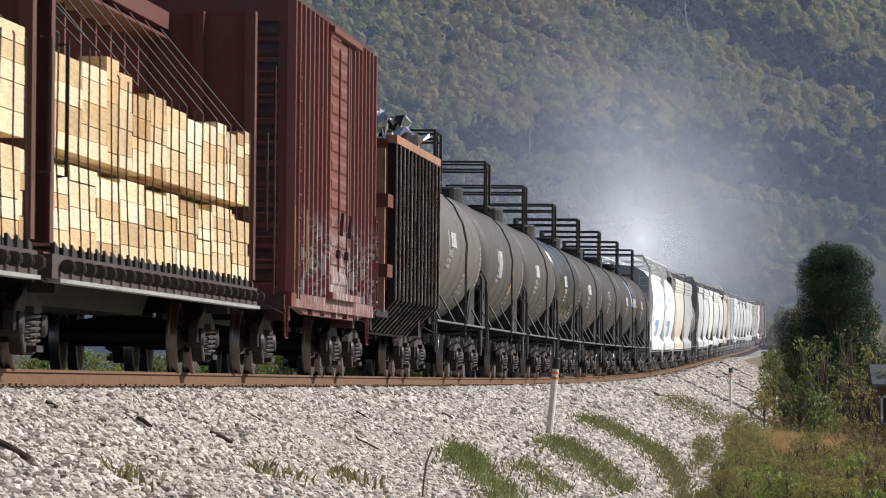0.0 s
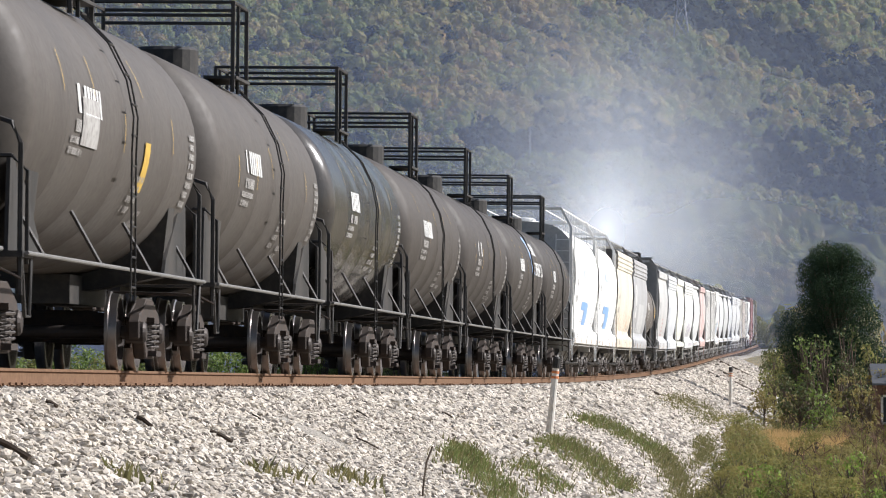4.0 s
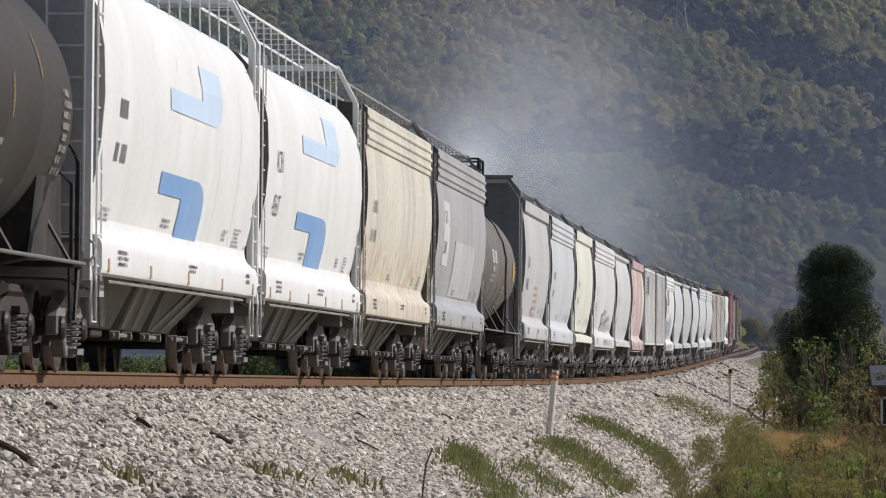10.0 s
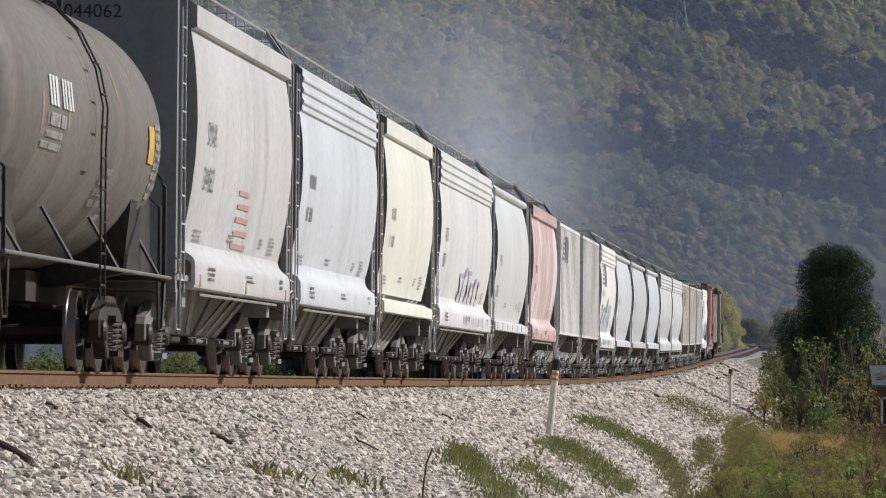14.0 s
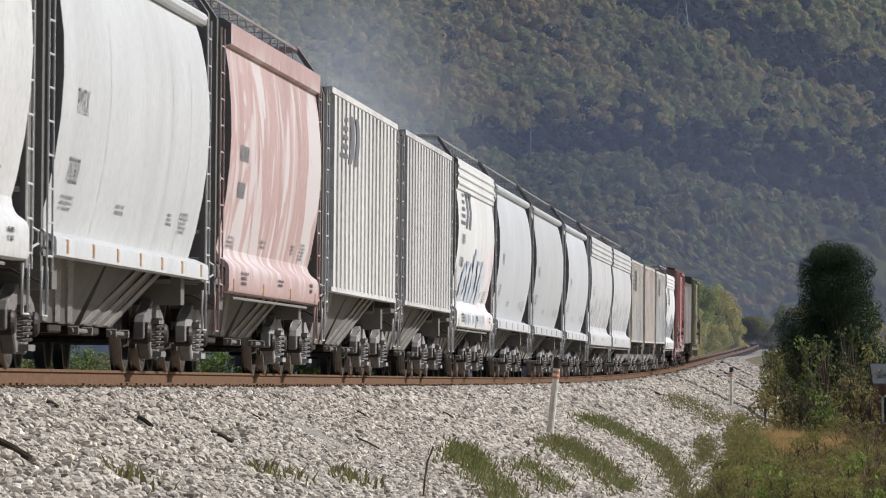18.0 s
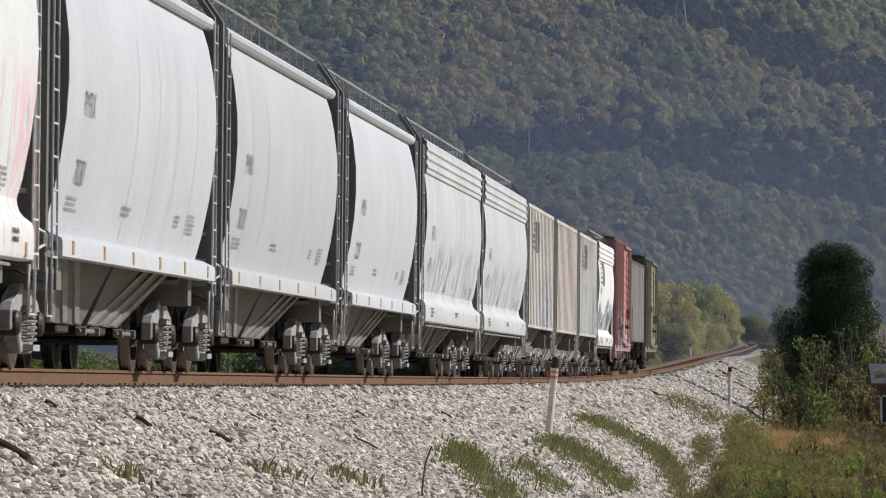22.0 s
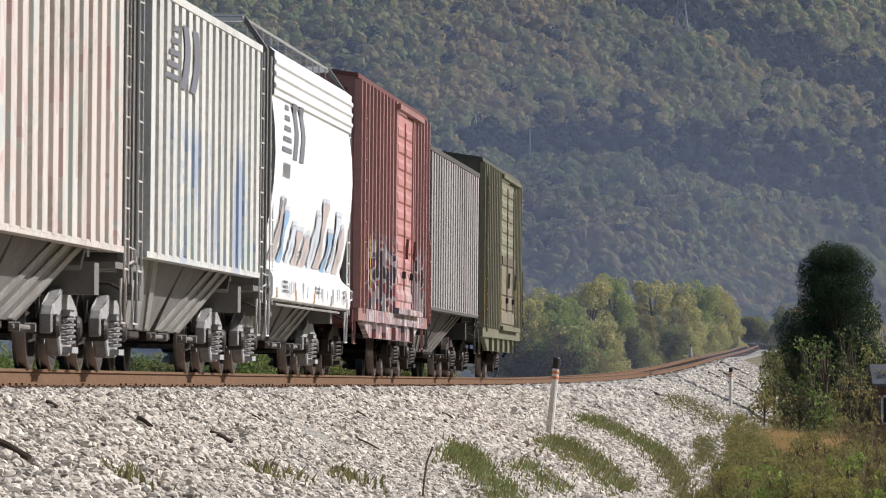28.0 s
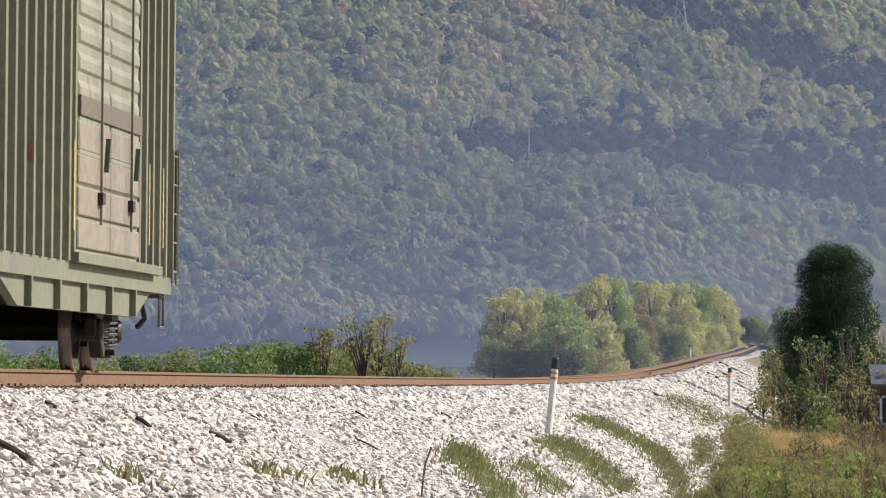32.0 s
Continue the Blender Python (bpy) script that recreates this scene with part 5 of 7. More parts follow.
def tank_car(s0, s1, base, label, lines=(), seed=0, amount=0.35, rust=0.0, rough=0.6, radius=1.5, marks=()):
    root, half = begin("tank_car", label, "tank car", s0, s1, "tank cars")
    zc = 2.62
    body = half - 0.30
    rng = random.Random(seed)
    mat = coat((0.65 * base[0], 0.61 * base[1], 0.57 * base[2]), amount, rust, rough, (0.045, 0.038, 0.033))
    prof = [(-body + 0.62 * (1 - math.cos(math.pi / 2 * i / 9)), max(0.02, radius * math.sin(math.pi / 2 * i / 9))) for i in range(10)]
    mid = []
    for i in range(1, 6):
        x = -body + 0.62 + (2 * body - 1.24) * i / 6
        mid += [(x - 0.03, radius), (x - 0.02, radius + 0.003), (x + 0.02, radius + 0.003), (x + 0.03, radius)]
    whole = prof + mid + [(-x, r) for x, r in reversed(prof)]
    bm = bmesh.new()
    lathe(bm, whole, 56, "x", (0, 0, zc))
    part("tank", bm, mat, root, smooth=True)
    frame = coat((0.020, 0.019, 0.018), 0.4, 0.0, 0.6)
    # stub sills, saddles and end platforms
    for sgn in (-1, 1):
        bm = bmesh.new()
        box(bm, *sorted((sgn * (half - 3.6), sgn * (half - 0.02))), -0.32, 0.32, 0.78, 1.12)
        part("stub_sill", bm, frame, root)
        bm = bmesh.new()
        arc = [(1.45 * math.cos(a), zc + 1.512 * math.sin(a)) for a in np.linspace(math.pi * 1.12, math.pi * 1.88, 15)]
        extrude_x(bm, arc + [(1.25, 1.12), (0.4, 0.95), (-0.4, 0.95), (-1.25, 1.12)], *sorted((sgn * (half - 2.4), sgn * (half - 1.75))))
        part("saddle", bm, frame, root)
        bm = bmesh.new()
        box(bm, *sorted((sgn * (half - 0.75), sgn * (half - 0.02))), -1.5, 1.5, 1.06, 1.12)
        part("end_platform", bm, frame, root)
        # end guards: bent hoop rails at the corners
        for sy in (-1, 1):
            x = sgn * (half - 0.12)
            grab(root, [(x, sy * 1.46, 0.7), (x, sy * 1.46, 2.15), (x - sgn * 0.04, sy * 1.36, 2.35), (x - sgn * 0.1, sy * 1.15, 2.42), (x - sgn * 0.12, sy * 0.7, 2.42)], frame, "end_handrail", 0.028)
            grab(root, [(x - sgn * 0.5, sy * 1.46, 1.0), (x - sgn * 0.5, sy * 1.46, 1.9), (x - sgn * 0.5, sy * 1.30, 2.05), (x - sgn * 0.5, sy * 1.0, 2.05)], frame, "end_handrail", 0.024)
            grab(root, [(x - sgn * 0.02, sy * 1.47, 1.05), (x - sgn * 0.3, sy * 1.47, 0.50), (x - sgn * 0.62, sy * 1.47, 0.50), (x - sgn * 0.72, sy * 1.47, 1.05)], frame, "stirrup_step", 0.022)
            bm = bmesh.new()
            extrude_y(bm, [(sgn * (half - 0.30), 1.12), (sgn * (half - 2.7), 1.12), (sgn * (half - 2.5), 1.32), (sgn * (half - 1.0), 2.02), (sgn * (half - 0.42), 2.02)], sy * 1.3 - 0.02, sy * 1.3 + 0.02)
            part("end_plate", bm, frame, root)
    # side handrails with brackets
    for sy in (-1, 1):
        bm = bmesh.new()
        tube(bm, [(-half + 0.1, sy * 1.53, 1.10), (half - 0.1, sy * 1.53, 1.10)], 0.022, 8)
        part("side_handrail", bm, coat((0.17, 0.165, 0.155), 0.4), root, "long grey pipe handrail")
        k = 4
        for i in range(k):
            x = -half + 1.3 + (2 * half - 2.6) * i / (k - 1)
            bm = bmesh.new()
            tube(bm, [(x, sy * 1.53, 1.10), (x - 0.10, sy * 1.22, 1.66)], 0.024, 5)
            part("rail_bracket", bm, frame, root)
        ladder(root, 0.0, 0, 0.75, 3.95, frame, 0.40, bend=lambda z: sy * (max(0.62, math.sqrt(max(0.0, (radius + 0.12) ** 2 - (z - zc) ** 2))) if z > zc else radius + 0.10))
    # dome, valves and railed platform on top
    bm = bmesh.new()
    lathe(bm, [(zc + radius - 0.06, 0.44), (zc + radius + 0.30, 0.44), (zc + radius + 0.34, 0.40), (zc + radius + 0.36, 0.1)], 20, "z", (-0.1, 0, 0))
    part("dome", bm, frame, root)
    bm = bmesh.new()
    lathe(bm, [(zc + radius - 0.05, 0.14), (zc + radius + 0.22, 0.14), (zc + radius + 0.26, 0.06)], 12, "z", (1.15, 0, 0))
    part("valve", bm, frame, root)
    for y0, y1 in ((-1.05, -0.6), (0.6, 1.05)):
        bm = bmesh.new()
        box(bm, -0.95, 0.95, y0, y1, zc + radius - 0.12, zc + radius - 0.08)
        part("platform", bm, frame, root)
    top = zc + radius + 0.92
    for x in (-0.95, 0.95):
        for y in (-1.0, 1.0):
            grab(root, [(x, y, zc + radius - 0.3), (x, y, top)], frame, "railing_post", 0.032)
        for z in (top, top - 0.18):
            grab(root, [(x, -1.0, z), (x, 1.0, z)], frame, "railing_bar", 0.026)
    for y in (-1.0, 1.0):
        grab(root, [(-0.95, y, top), (0.95, y, top)], frame, "railing_bar", 0.026)
        grab(root, [(-0.25, y, zc + radius - 0.3), (-0.25, y, top)], frame, "railing_post", 0.026)
    brake_wheel(root, -half + 0.2, 1.75, frame)

    def side(z):
        return math.sqrt(max(0.2, (radius + 0.006) ** 2 - (z - zc) ** 2))

    for text, h, x, z, m in lines:
        lettering(text, h, m, root, x, z, side)
    for x, z, w, h, mm in marks:
        bm = bmesh.new()
        zz = np.linspace(z, z + h, 6)
        for p, q in zip(zz, zz[1:]):
            bm.faces.new([bm.verts.new((v, -side(k) - 0.010, k)) for v, k in ((x, p), (x + w, p), (x + w, q), (x, q))])
        part("painted_patch", bm, mm, root)
    bars(root, WHITE_DECAL, [(-half * 0.50, 2.62, 2.2, 0.30, 1)], side, seed + 50)
    bars(root, WORN_WHITE, [(-half * 0.52, 2.42, 1.4, 0.13, 1), (-half * 0.56, 2.3, 1.5, 0.07, 2), (half * 0.18, 2.1, 0.9, 0.07, 4), (half * 0.78, 2.75, 0.55, 0.07, 8), (half * 0.35, 1.75, 0.7, 0.07, 2)], side, seed)
    for i in range(5):
        bm = bmesh.new()
        x = -half * 0.62 + i * half * 0.3 + rng.uniform(-0.3, 0.3)
        za = rng.uniform(2.3, 3.2)
        pts = [za + 0.06 * j for j in range(8)]
        for p, q in zip(pts, pts[1:]):
            bm.faces.new([bm.verts.new((a, -side(z) - 0.011, z)) for a, z in ((x, p), (x + 0.03, p), (x + 0.03, q), (x, q))])
        part("marking_stripe", bm, YELLOW_DECAL, root, "thin yellow-orange stripe")
    add_trucks(root, half, 1.9, "brown")
    couplers(root, half)
    enrol(root, s0, s1, half)
    return root


# -- covered hoppers --
SIDES = {
    "round": [(1.45, 1.36), (1.9, 1.47), (2.4, 1.56), (2.9, 1.60), (3.4, 1.585), (3.8, 1.51), (4.1, 1.37), (4.32, 1.17), (4.46, 0.92), (4.55, 0.55), (4.58, 0.0)],
    "band": [(1.45, 1.36), (1.8, 1.455), (2.2, 1.53), (2.6, 1.58), (3.0, 1.60), (3.4, 1.585), (3.78, 1.54), (3.80, 1.575), (4.38, 1.575), (4.44, 1.50), (4.56, 0.6), (4.58, 0.0)],
    "plain": [(1.45, 1.38), (1.8, 1.46), (2.2, 1.53), (2.6, 1.575), (3.0, 1.595), (3.4, 1.585), (3.8, 1.55), (4.12, 1.50), (4.14, 1.575), (4.40, 1.575), (4.46, 1.48), (4.58, 0.6), (4.60, 0.0)],
    "pipe": [(1.32, 1.34), (1.7, 1.44), (2.1, 1.52), (2.5, 1.575), (2.9, 1.60), (3.3, 1.595), (3.7, 1.55), (4.0, 1.49), (4.22, 1.42), (4.34, 1.36), (4.46, 0.6), (4.48, 0.0)],
    "rib": [(1.34, 1.41), (4.28, 1.41), (4.36, 1.44), (4.46, 0.6), (4.48, 0.0)],
}


def hopper_car(s0, s1, b0, b1, style, sill, coat_mat, label, seed=0, lines=(), marks=(), bays=3, trim=None, trucks="grey", end_mat=None, ribs=0, cage=True, orange=0, spray=None, end_text=None, badge=None, hooks=()):
    root, half = begin("hopper_car", label, "hopper car", s0, s1, "covered hopper cars")
    mid = (s0 + s1) / 2
    x0, x1 = b0 - mid, b1 - mid
    trim = trim or coat_mat
    band_paint = coat((0.30, 0.29, 0.27), 0.4)
    # ends in a darker coat than the sides, their shade put into it
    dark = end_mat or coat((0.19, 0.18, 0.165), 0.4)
    prof = SIDES[style]
    zs, ys = [p[0] for p in prof], [p[1] for p in prof]

    def side(z):
        return float(np.interp(z, zs, ys))

    walk_z = 5.0 if style == "round" else 4.86
    rng = random.Random(seed)
    # body shell, its ends set back behind the corner posts
    outline = [(-y, z) for z, y in prof] + [(y, z) for z, y in reversed(prof[:-1])]
    bm = bmesh.new()
    k = 14
    xs = [x0 + (x1 - x0) * i / k for i in range(k + 1)]
    rings = []
    for i, x in enumerate(xs):
        wob = 0.003 * rng.uniform(-1, 1)
        rings.append([bm.verts.new((x, y * (1 + wob * (1 if 1.6 < z < 3.7 else 0)), z)) for y, z in outline])
    m = len(outline)
    for a, b in zip(rings, rings[1:]):
        for j in range(m):
            bm.faces.new((a[j], a[(j + 1) % m], b[(j + 1) % m], b[j]))
    bm.faces.new(rings[0])
    bm.faces.new(rings[-1][::-1])
    shell = part("body", bm, coat_mat, root, smooth=True)
    shell.data.materials.append(dark)
    for f in shell.data.polygons:
        if len(f.vertices) > 4:
            f.material_index = 1
    # weld seams standing proud of the side
    if style != "rib":
        for sy in (-1, 1):
            bm = bmesh.new()
            for i in range(1, 7):
                x = x0 + (x1 - x0) * i / 7
                zz = [z for z in np.linspace(zs[0] + 0.03, 3.7, 12)]
                for p, q in zip(zz, zz[1:]):
                    bm.faces.new([bm.verts.new((a, sy * (side(z) + 0.0015), z)) for a, z in ((x - 0.012, p), (x + 0.012, p), (x + 0.012, q), (x - 0.012, q))])
            part("weld_seams", bm, coat_mat, root)["kind"] = "stuff"
    else:
        n = ribs or 16
        w = 0.5 * (x1 - x0) / n * 0.54
        for sy in (-1, 1):
            for i in range(n):
                x = x0 + w + (x1 - x0 - 2 * w) * i / (n - 1) + rng.uniform(-0.008, 0.008)
                bm = bmesh.new()
                extrude_y(bm, [(x - w, 1.32), (x + w, 1.32), (x + w, 4.25), (x - w, 4.25)], *sorted((sy * 1.40, sy * 1.57)))
                part("side_post", bm, coat_mat, root)
    # eaves
    for sy in (-1, 1):
        if style == "band":
            for z in (3.92, 4.08, 4.24):
                bm = bmesh.new()
                extrude_x(bm, [(sy * 1.573, z - 0.05), (sy * 1.602, z - 0.02), (sy * 1.602, z + 0.02), (sy * 1.573, z + 0.05)], x0 + 0.01, x1 - 0.01)
                part("eave_rib", bm, trim, root)
        if style == "pipe":
            bm = bmesh.new()
            tube(bm, [(x0 - 0.5, sy * 1.44, 4.30), (x1 + 0.5, sy * 1.44, 4.30)], 0.085, 10)
            part("top_chord", bm, trim, root)
        if style == "rib":
            bm = bmesh.new()
            box(bm, x0 - 0.4, x1 + 0.4, *sorted((sy * 1.44, sy * 1.565)), 4.27, 4.36)
            part("top_chord", bm, trim, root)
    # side sills
    za = 1.02 if sill == "deep" else 1.12 if sill == "thin" else 1.24
    for sy in (-1, 1):
        bm = bmesh.new()
        if sill == "deep":
            line = [(1.33, 1.62), (1.405, 1.63), (1.415, 1.55), (1.435, 1.495), (1.47, 1.45), (1.52, 1.415), (1.555, 1.385), (1.575, 1.34), (1.58, 1.28), (1.58, 1.08), (1.565, 1.035), (1.53, 1.02), (1.42, 1.02), (1.42, 1.06), (1.53, 1.10), (1.53, 1.32), (1.34, 1.46)]
        elif sill == "thin":
            line = [(1.32, 1.36), (1.42, 1.37), (1.57, 1.30), (1.58, 1.26), (1.58, 1.12), (1.40, 1.12), (1.40, 1.16), (1.54, 1.17), (1.54, 1.25), (1.32, 1.32)]
        else:
            line = [(1.40, 1.34), (1.565, 1.34), (1.565, 1.27), (1.40, 1.27)]
        extrude_x(bm, [(sy * y, z) for y, z in line], x0 - (0.25 if sill != "deep" else 0.0), x1 + (0.25 if sill != "deep" else 0.0))
        part("side_sill", bm, trim, root, smooth=True)
        if sill == "deep":
            grab(root, [(x0 + 1.2, sy * 1.50, za - 0.06), (x1 - 1.2, sy * 1.50, za - 0.05)], band_paint, "sill_pipe", 0.018)
        for i in range(orange):
            bm = bmesh.new()
            x = x0 + 0.6 + (x1 - x0 - 1.2) * i / max(1, orange - 1)
            box(bm, x - 0.07, x + 0.07, *sorted((sy * 1.579, sy * 1.587)), za + 0.03, za + 0.17)
            part("reflector", bm, REFLECTOR, root, "dull orange reflector")
    # discharge bays: outlets near the middle, long end slopes over the trucks
    middle = (x0 + x1) / 2
    pitch, wide = (3.4, 1.45) if bays == 2 else (3.0, 1.1)
    tops = [x0 + 0.25] + [middle + pitch * (i - bays / 2) for i in range(1, bays)] + [x1 - 0.25]
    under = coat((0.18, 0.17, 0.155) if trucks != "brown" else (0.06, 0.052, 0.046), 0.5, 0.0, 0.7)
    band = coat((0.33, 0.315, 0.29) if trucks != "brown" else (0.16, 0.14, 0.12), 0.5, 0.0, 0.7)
    for i in range(bays):
        c = middle + pitch * (i - (bays - 1) / 2)
        ta, tb = tops[i], tops[i + 1]
        bm = bmesh.new()
        prism(bm, [(ta, -1.36, 1.50), (tb, -1.36, 1.50), (tb, 1.36, 1.50), (ta, 1.36, 1.50)],
              [(c - wide, -0.88, 0.50), (c + wide, -0.88, 0.50), (c + wide, 0.88, 0.50), (c - wide, 0.88, 0.50)])
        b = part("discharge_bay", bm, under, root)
        bm = bmesh.new()
        box(bm, c - 0.5, c + 0.5, -0.86, 0.86, 0.40, 0.50)
        bmesh.ops.bevel(bm, geom=bm.edges[:], offset=0.02, segments=1, affect="EDGES")
        part("outlet_gate", bm, TRUCK_STEEL, b)
        bm = bmesh.new()
        tube(bm, [(c - 0.75, -1.12, 0.42), (c + 0.75, -1.12, 0.42)], 0.028, 7)
        part("gate_shaft", bm, under, b)
        for dx in (-0.6, 0.6):
            bm = bmesh.new()
            lathe(bm, [(-1.19, 0.02), (-1.19, 0.05), (-1.08, 0.05), (-1.08, 0.02)], 8, "y", (c + dx, 0, 0.42))
            part("capstan", bm, under, b)
        # flat bands in a paler coat, laid parallel to the outer edge of the slope
        lean = (tb - c - wide) if i >= bays / 2 else (ta - c + wide)
        for sy in (-1, 1):
            for q in np.arange(c - wide + 0.25, c + wide, 1.05):
                p = min(max(q + lean, ta + 0.3), tb - 0.3)
                bm = bmesh.new()
                prism(bm, [(p - 0.26, sy * 1.34, 1.46), (p + 0.26, sy * 1.34, 1.46), (p + 0.26, sy * 1.375, 1.455), (p - 0.26, sy * 1.375, 1.455)],
                      [(q - 0.20, sy * 0.87, 0.52), (q + 0.20, sy * 0.87, 0.52), (q + 0.20, sy * 0.905, 0.515), (q - 0.20, sy * 0.905, 0.515)])
                part("bay_band", bm, band, b)
    # centre sill and bolsters
    bm = bmesh.new()
    box(bm, -half + 0.02, half - 0.02, -0.24, 0.24, 0.78, 1.10)
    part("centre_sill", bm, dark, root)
    for sgn in (-1, 1):
        e = sgn * half
        xb = x0 if sgn < 0 else x1
        bm = bmesh.new()
        box(bm, *sorted((e - sgn * 2.1, e - sgn * 1.7)), -1.4, 1.4, 0.80, 1.14)
        part("bolster", bm, dark, root)
        bm = bmesh.new()
        box(bm, *sorted((e, xb + sgn * 0.02)), -1.5, 1.5, 1.10, 1.17)
        part("end_platform", bm, dark, root)
        # sloping end sheet and its braces
        bm = bmesh.new()
        prism(bm, [(xb + sgn * 0.02, -1.3, 1.95), (xb + sgn * 0.02, 1.3, 1.95), (xb + sgn * 0.06, 1.3, 1.9), (xb + sgn * 0.06, -1.3, 1.9)],
              [(xb - sgn * 1.4, -1.3, 1.1), (xb - sgn * 1.4, 1.3, 1.1), (xb - sgn * 1.35, 1.3, 1.05), (xb - sgn * 1.35, -1.3, 1.05)])
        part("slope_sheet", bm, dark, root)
        for y in (-0.55, 0.55):
            bm = bmesh.new()
            prism(bm, [(e - sgn * 0.12, y - 0.05, 1.14), (e - sgn * 0.02, y - 0.05, 1.14), (e - sgn * 0.02, y + 0.05, 1.14), (e - sgn * 0.12, y + 0.05, 1.14)],
                  [(xb + sgn * 0.02, y - 0.05, 3.9), (xb + sgn * 0.12, y - 0.05, 3.9), (xb + sgn * 0.12, y + 0.05, 3.9), (xb + sgn * 0.02, y + 0.05, 3.9)])
            part("end_post", bm, dark, root)
        for sy in (-1, 1):
            # corner post that bends in to the roof walk
            bm = bmesh.new()
            px_ = e - sgn * 0.14
            w = 0.09
            zb, zt = (4.40, walk_z) if cage else (4.20, 4.36)
            yt = 1.18 if cage else 1.44
            legs = [[(px_ - w, sy * (y - 0.08), z), (px_ + w, sy * (y - 0.08), z), (px_ + w, sy * y, z), (px_ - w, sy * y, z)] for y, z in ((1.50, 0.95), (1.50, zb), (yt, zt))]
            prism(bm, legs[0], legs[1])
            prism(bm, legs[1], legs[2])
            part("corner_post", bm, trim if cage and style == "round" else dark, root)
            ladder(root, e - sgn * 0.42, sy * 1.54, 0.95, 4.30, trim, 0.40)
            if sgn > 0 or not end_text:
                ladder(root, e - sgn * 0.03, sy * 1.22, 1.25, 4.20, trim, 0.40, "y")
            grab(root, [(e - sgn * 0.05, sy * 1.5, 1.15), (e + sgn * 0.10, sy * 1.56, 1.2), (e + sgn * 0.12, sy * 1.56, 1.32), (e - sgn * 0.02, sy * 1.5, 1.36)], trim)
        bm = bmesh.new()
        if cage:
            box(bm, *sorted((e - sgn * 0.26, e - sgn * 0.04)), -1.18, 1.18, walk_z - 0.09, walk_z)
        else:
            box(bm, *sorted((e - sgn * 0.05, xb)), -0.9, 0.9, 4.48, 4.52)
        part("roof_walk_end", bm, trim, root)
    # roof walk: gratings along both sides, carried on stanchions over the eaves
    for sy in (-1, 1):
        bm = bmesh.new()
        n = int((x1 - x0) / 1.2)
        ya, yb, zw = (0.62, 1.18, walk_z - 0.05) if cage else (0.30, 0.70, 4.50)
        for y in (ya, yb):
            box(bm, x0 - 0.5, x1 + 0.5, *sorted((sy * (y - 0.02), sy * y)), zw - 0.012, zw + 0.02)
        for i in range(n if sy < 0 else 0):
            x = x0 - 0.4 + (x1 - x0 + 0.8) * i / (n - 1)
            box(bm, x - 0.012, x + 0.012, *sorted((sy * (ya - 0.03), sy * yb)), zw, zw + 0.012)
        part("roof_walk", bm, band_paint if style != "round" else trim, root)
        if cage:
            n = int((x1 - x0) / 1.15)
            for i in range(n + 1 if sy < 0 else 0):
                x = x0 + 0.2 + (x1 - x0 - 0.4) * i / n
                foot_z = float(np.interp(1.19, ys[::-1], zs[::-1])) if style == "round" else 4.38
                grab(root, [(x, sy * 1.19, foot_z), (x, sy * 1.17, walk_z - 0.05)], band_paint if style != "round" else trim, "stanchion", 0.011)
    n = 4 if style != "rib" else 5
    for i in range(n):
        bm = bmesh.new()
        x = x0 + (x1 - x0) * (i + 0.5) / n
        lathe(bm, [(4.44, 0.30), (4.68, 0.30), (4.72, 0.26), (4.74, 0.05)], 14, "z", (x, 0, 0))
        part("roof_hatch", bm, trim, root)
    brake_wheel(root, -half - 0.02, 2.3, dark)
    grab(root, [(-half + 1.6, 0.34, 0.74), (half - 1.6, 0.34, 0.74)], dark, "brake_pipe", 0.02)
    for text, h, x, z, mm in lines:
        lettering(text, h * 0.85, mm, root, x0 + x, z - 0.52, side, 0.95)
    rows = [(x0 + 1.0, 1.72, 1.0, 0.035, 3), (x1 - 2.0, 1.85, 0.9, 0.032, 5), (x1 - 3.4, 1.8, 0.6, 0.032, 3), (x0 + (x1 - x0) * 0.40, 1.75, 0.9, 0.04, 2)] + ([(x0 + 1.2, 2.72, 1.2, 0.20, 1), (x0 + 1.1, 2.25, 1.4, 0.20, 1)] if not lines else [])
    bars(root, FADED_DECAL, rows, side, seed) if style != "rib" else None
    for x, z, w, h, mm in marks:
        bm = bmesh.new()
        zz = np.linspace(z, z + h, 5)
        for p, q in zip(zz, zz[1:]):
            bm.faces.new([bm.verts.new((a, -side(v) - 0.010, v)) for a, v in ((x0 + x, p), (x0 + x + w, p), (x0 + x + w, q), (x0 + x, q))])
        part("painted_patch", bm, mm, root)
    bars(root, DARK_DECAL, [(x0 + 1.4, 1.26, 1.0, 0.04, 3), (x1 - 1.6, 1.26, 0.5, 0.05, 2), (x0 + (x1 - x0) * 0.5, 1.25, 1.0, 0.035, 2)], lambda z: 1.582, seed + 1) if sill == "deep" else None
    for xl, xr, *rest in hooks:
        hook(root, side, x0 + xl, x0 + xr, *rest)
    if spray:
        graffiti(root, side, *spray, seed)
    if badge:
        emblem(root, side if style != "rib" else lambda v: 1.575, x0 + badge[0], *badge[1:], coat((0.16, 0.16, 0.18), 0.2))
    if end_text:
        bm = bmesh.new()
        extrude_x(bm, [(-1.46, 1.16), (1.46, 1.16), (1.46, 4.62), (1.20, 4.93), (-1.20, 4.93), (-1.46, 4.62)], x0 - 0.10, x0 - 0.03)
        part("end_panel", bm, dark, root, "plain grey end plate")
        bm = bmesh.new()
        box(bm, x0 - 0.36, x0 - 0.02, -1.28, 1.28, 4.93, 5.0)
        part("end_hood", bm, dark, root)
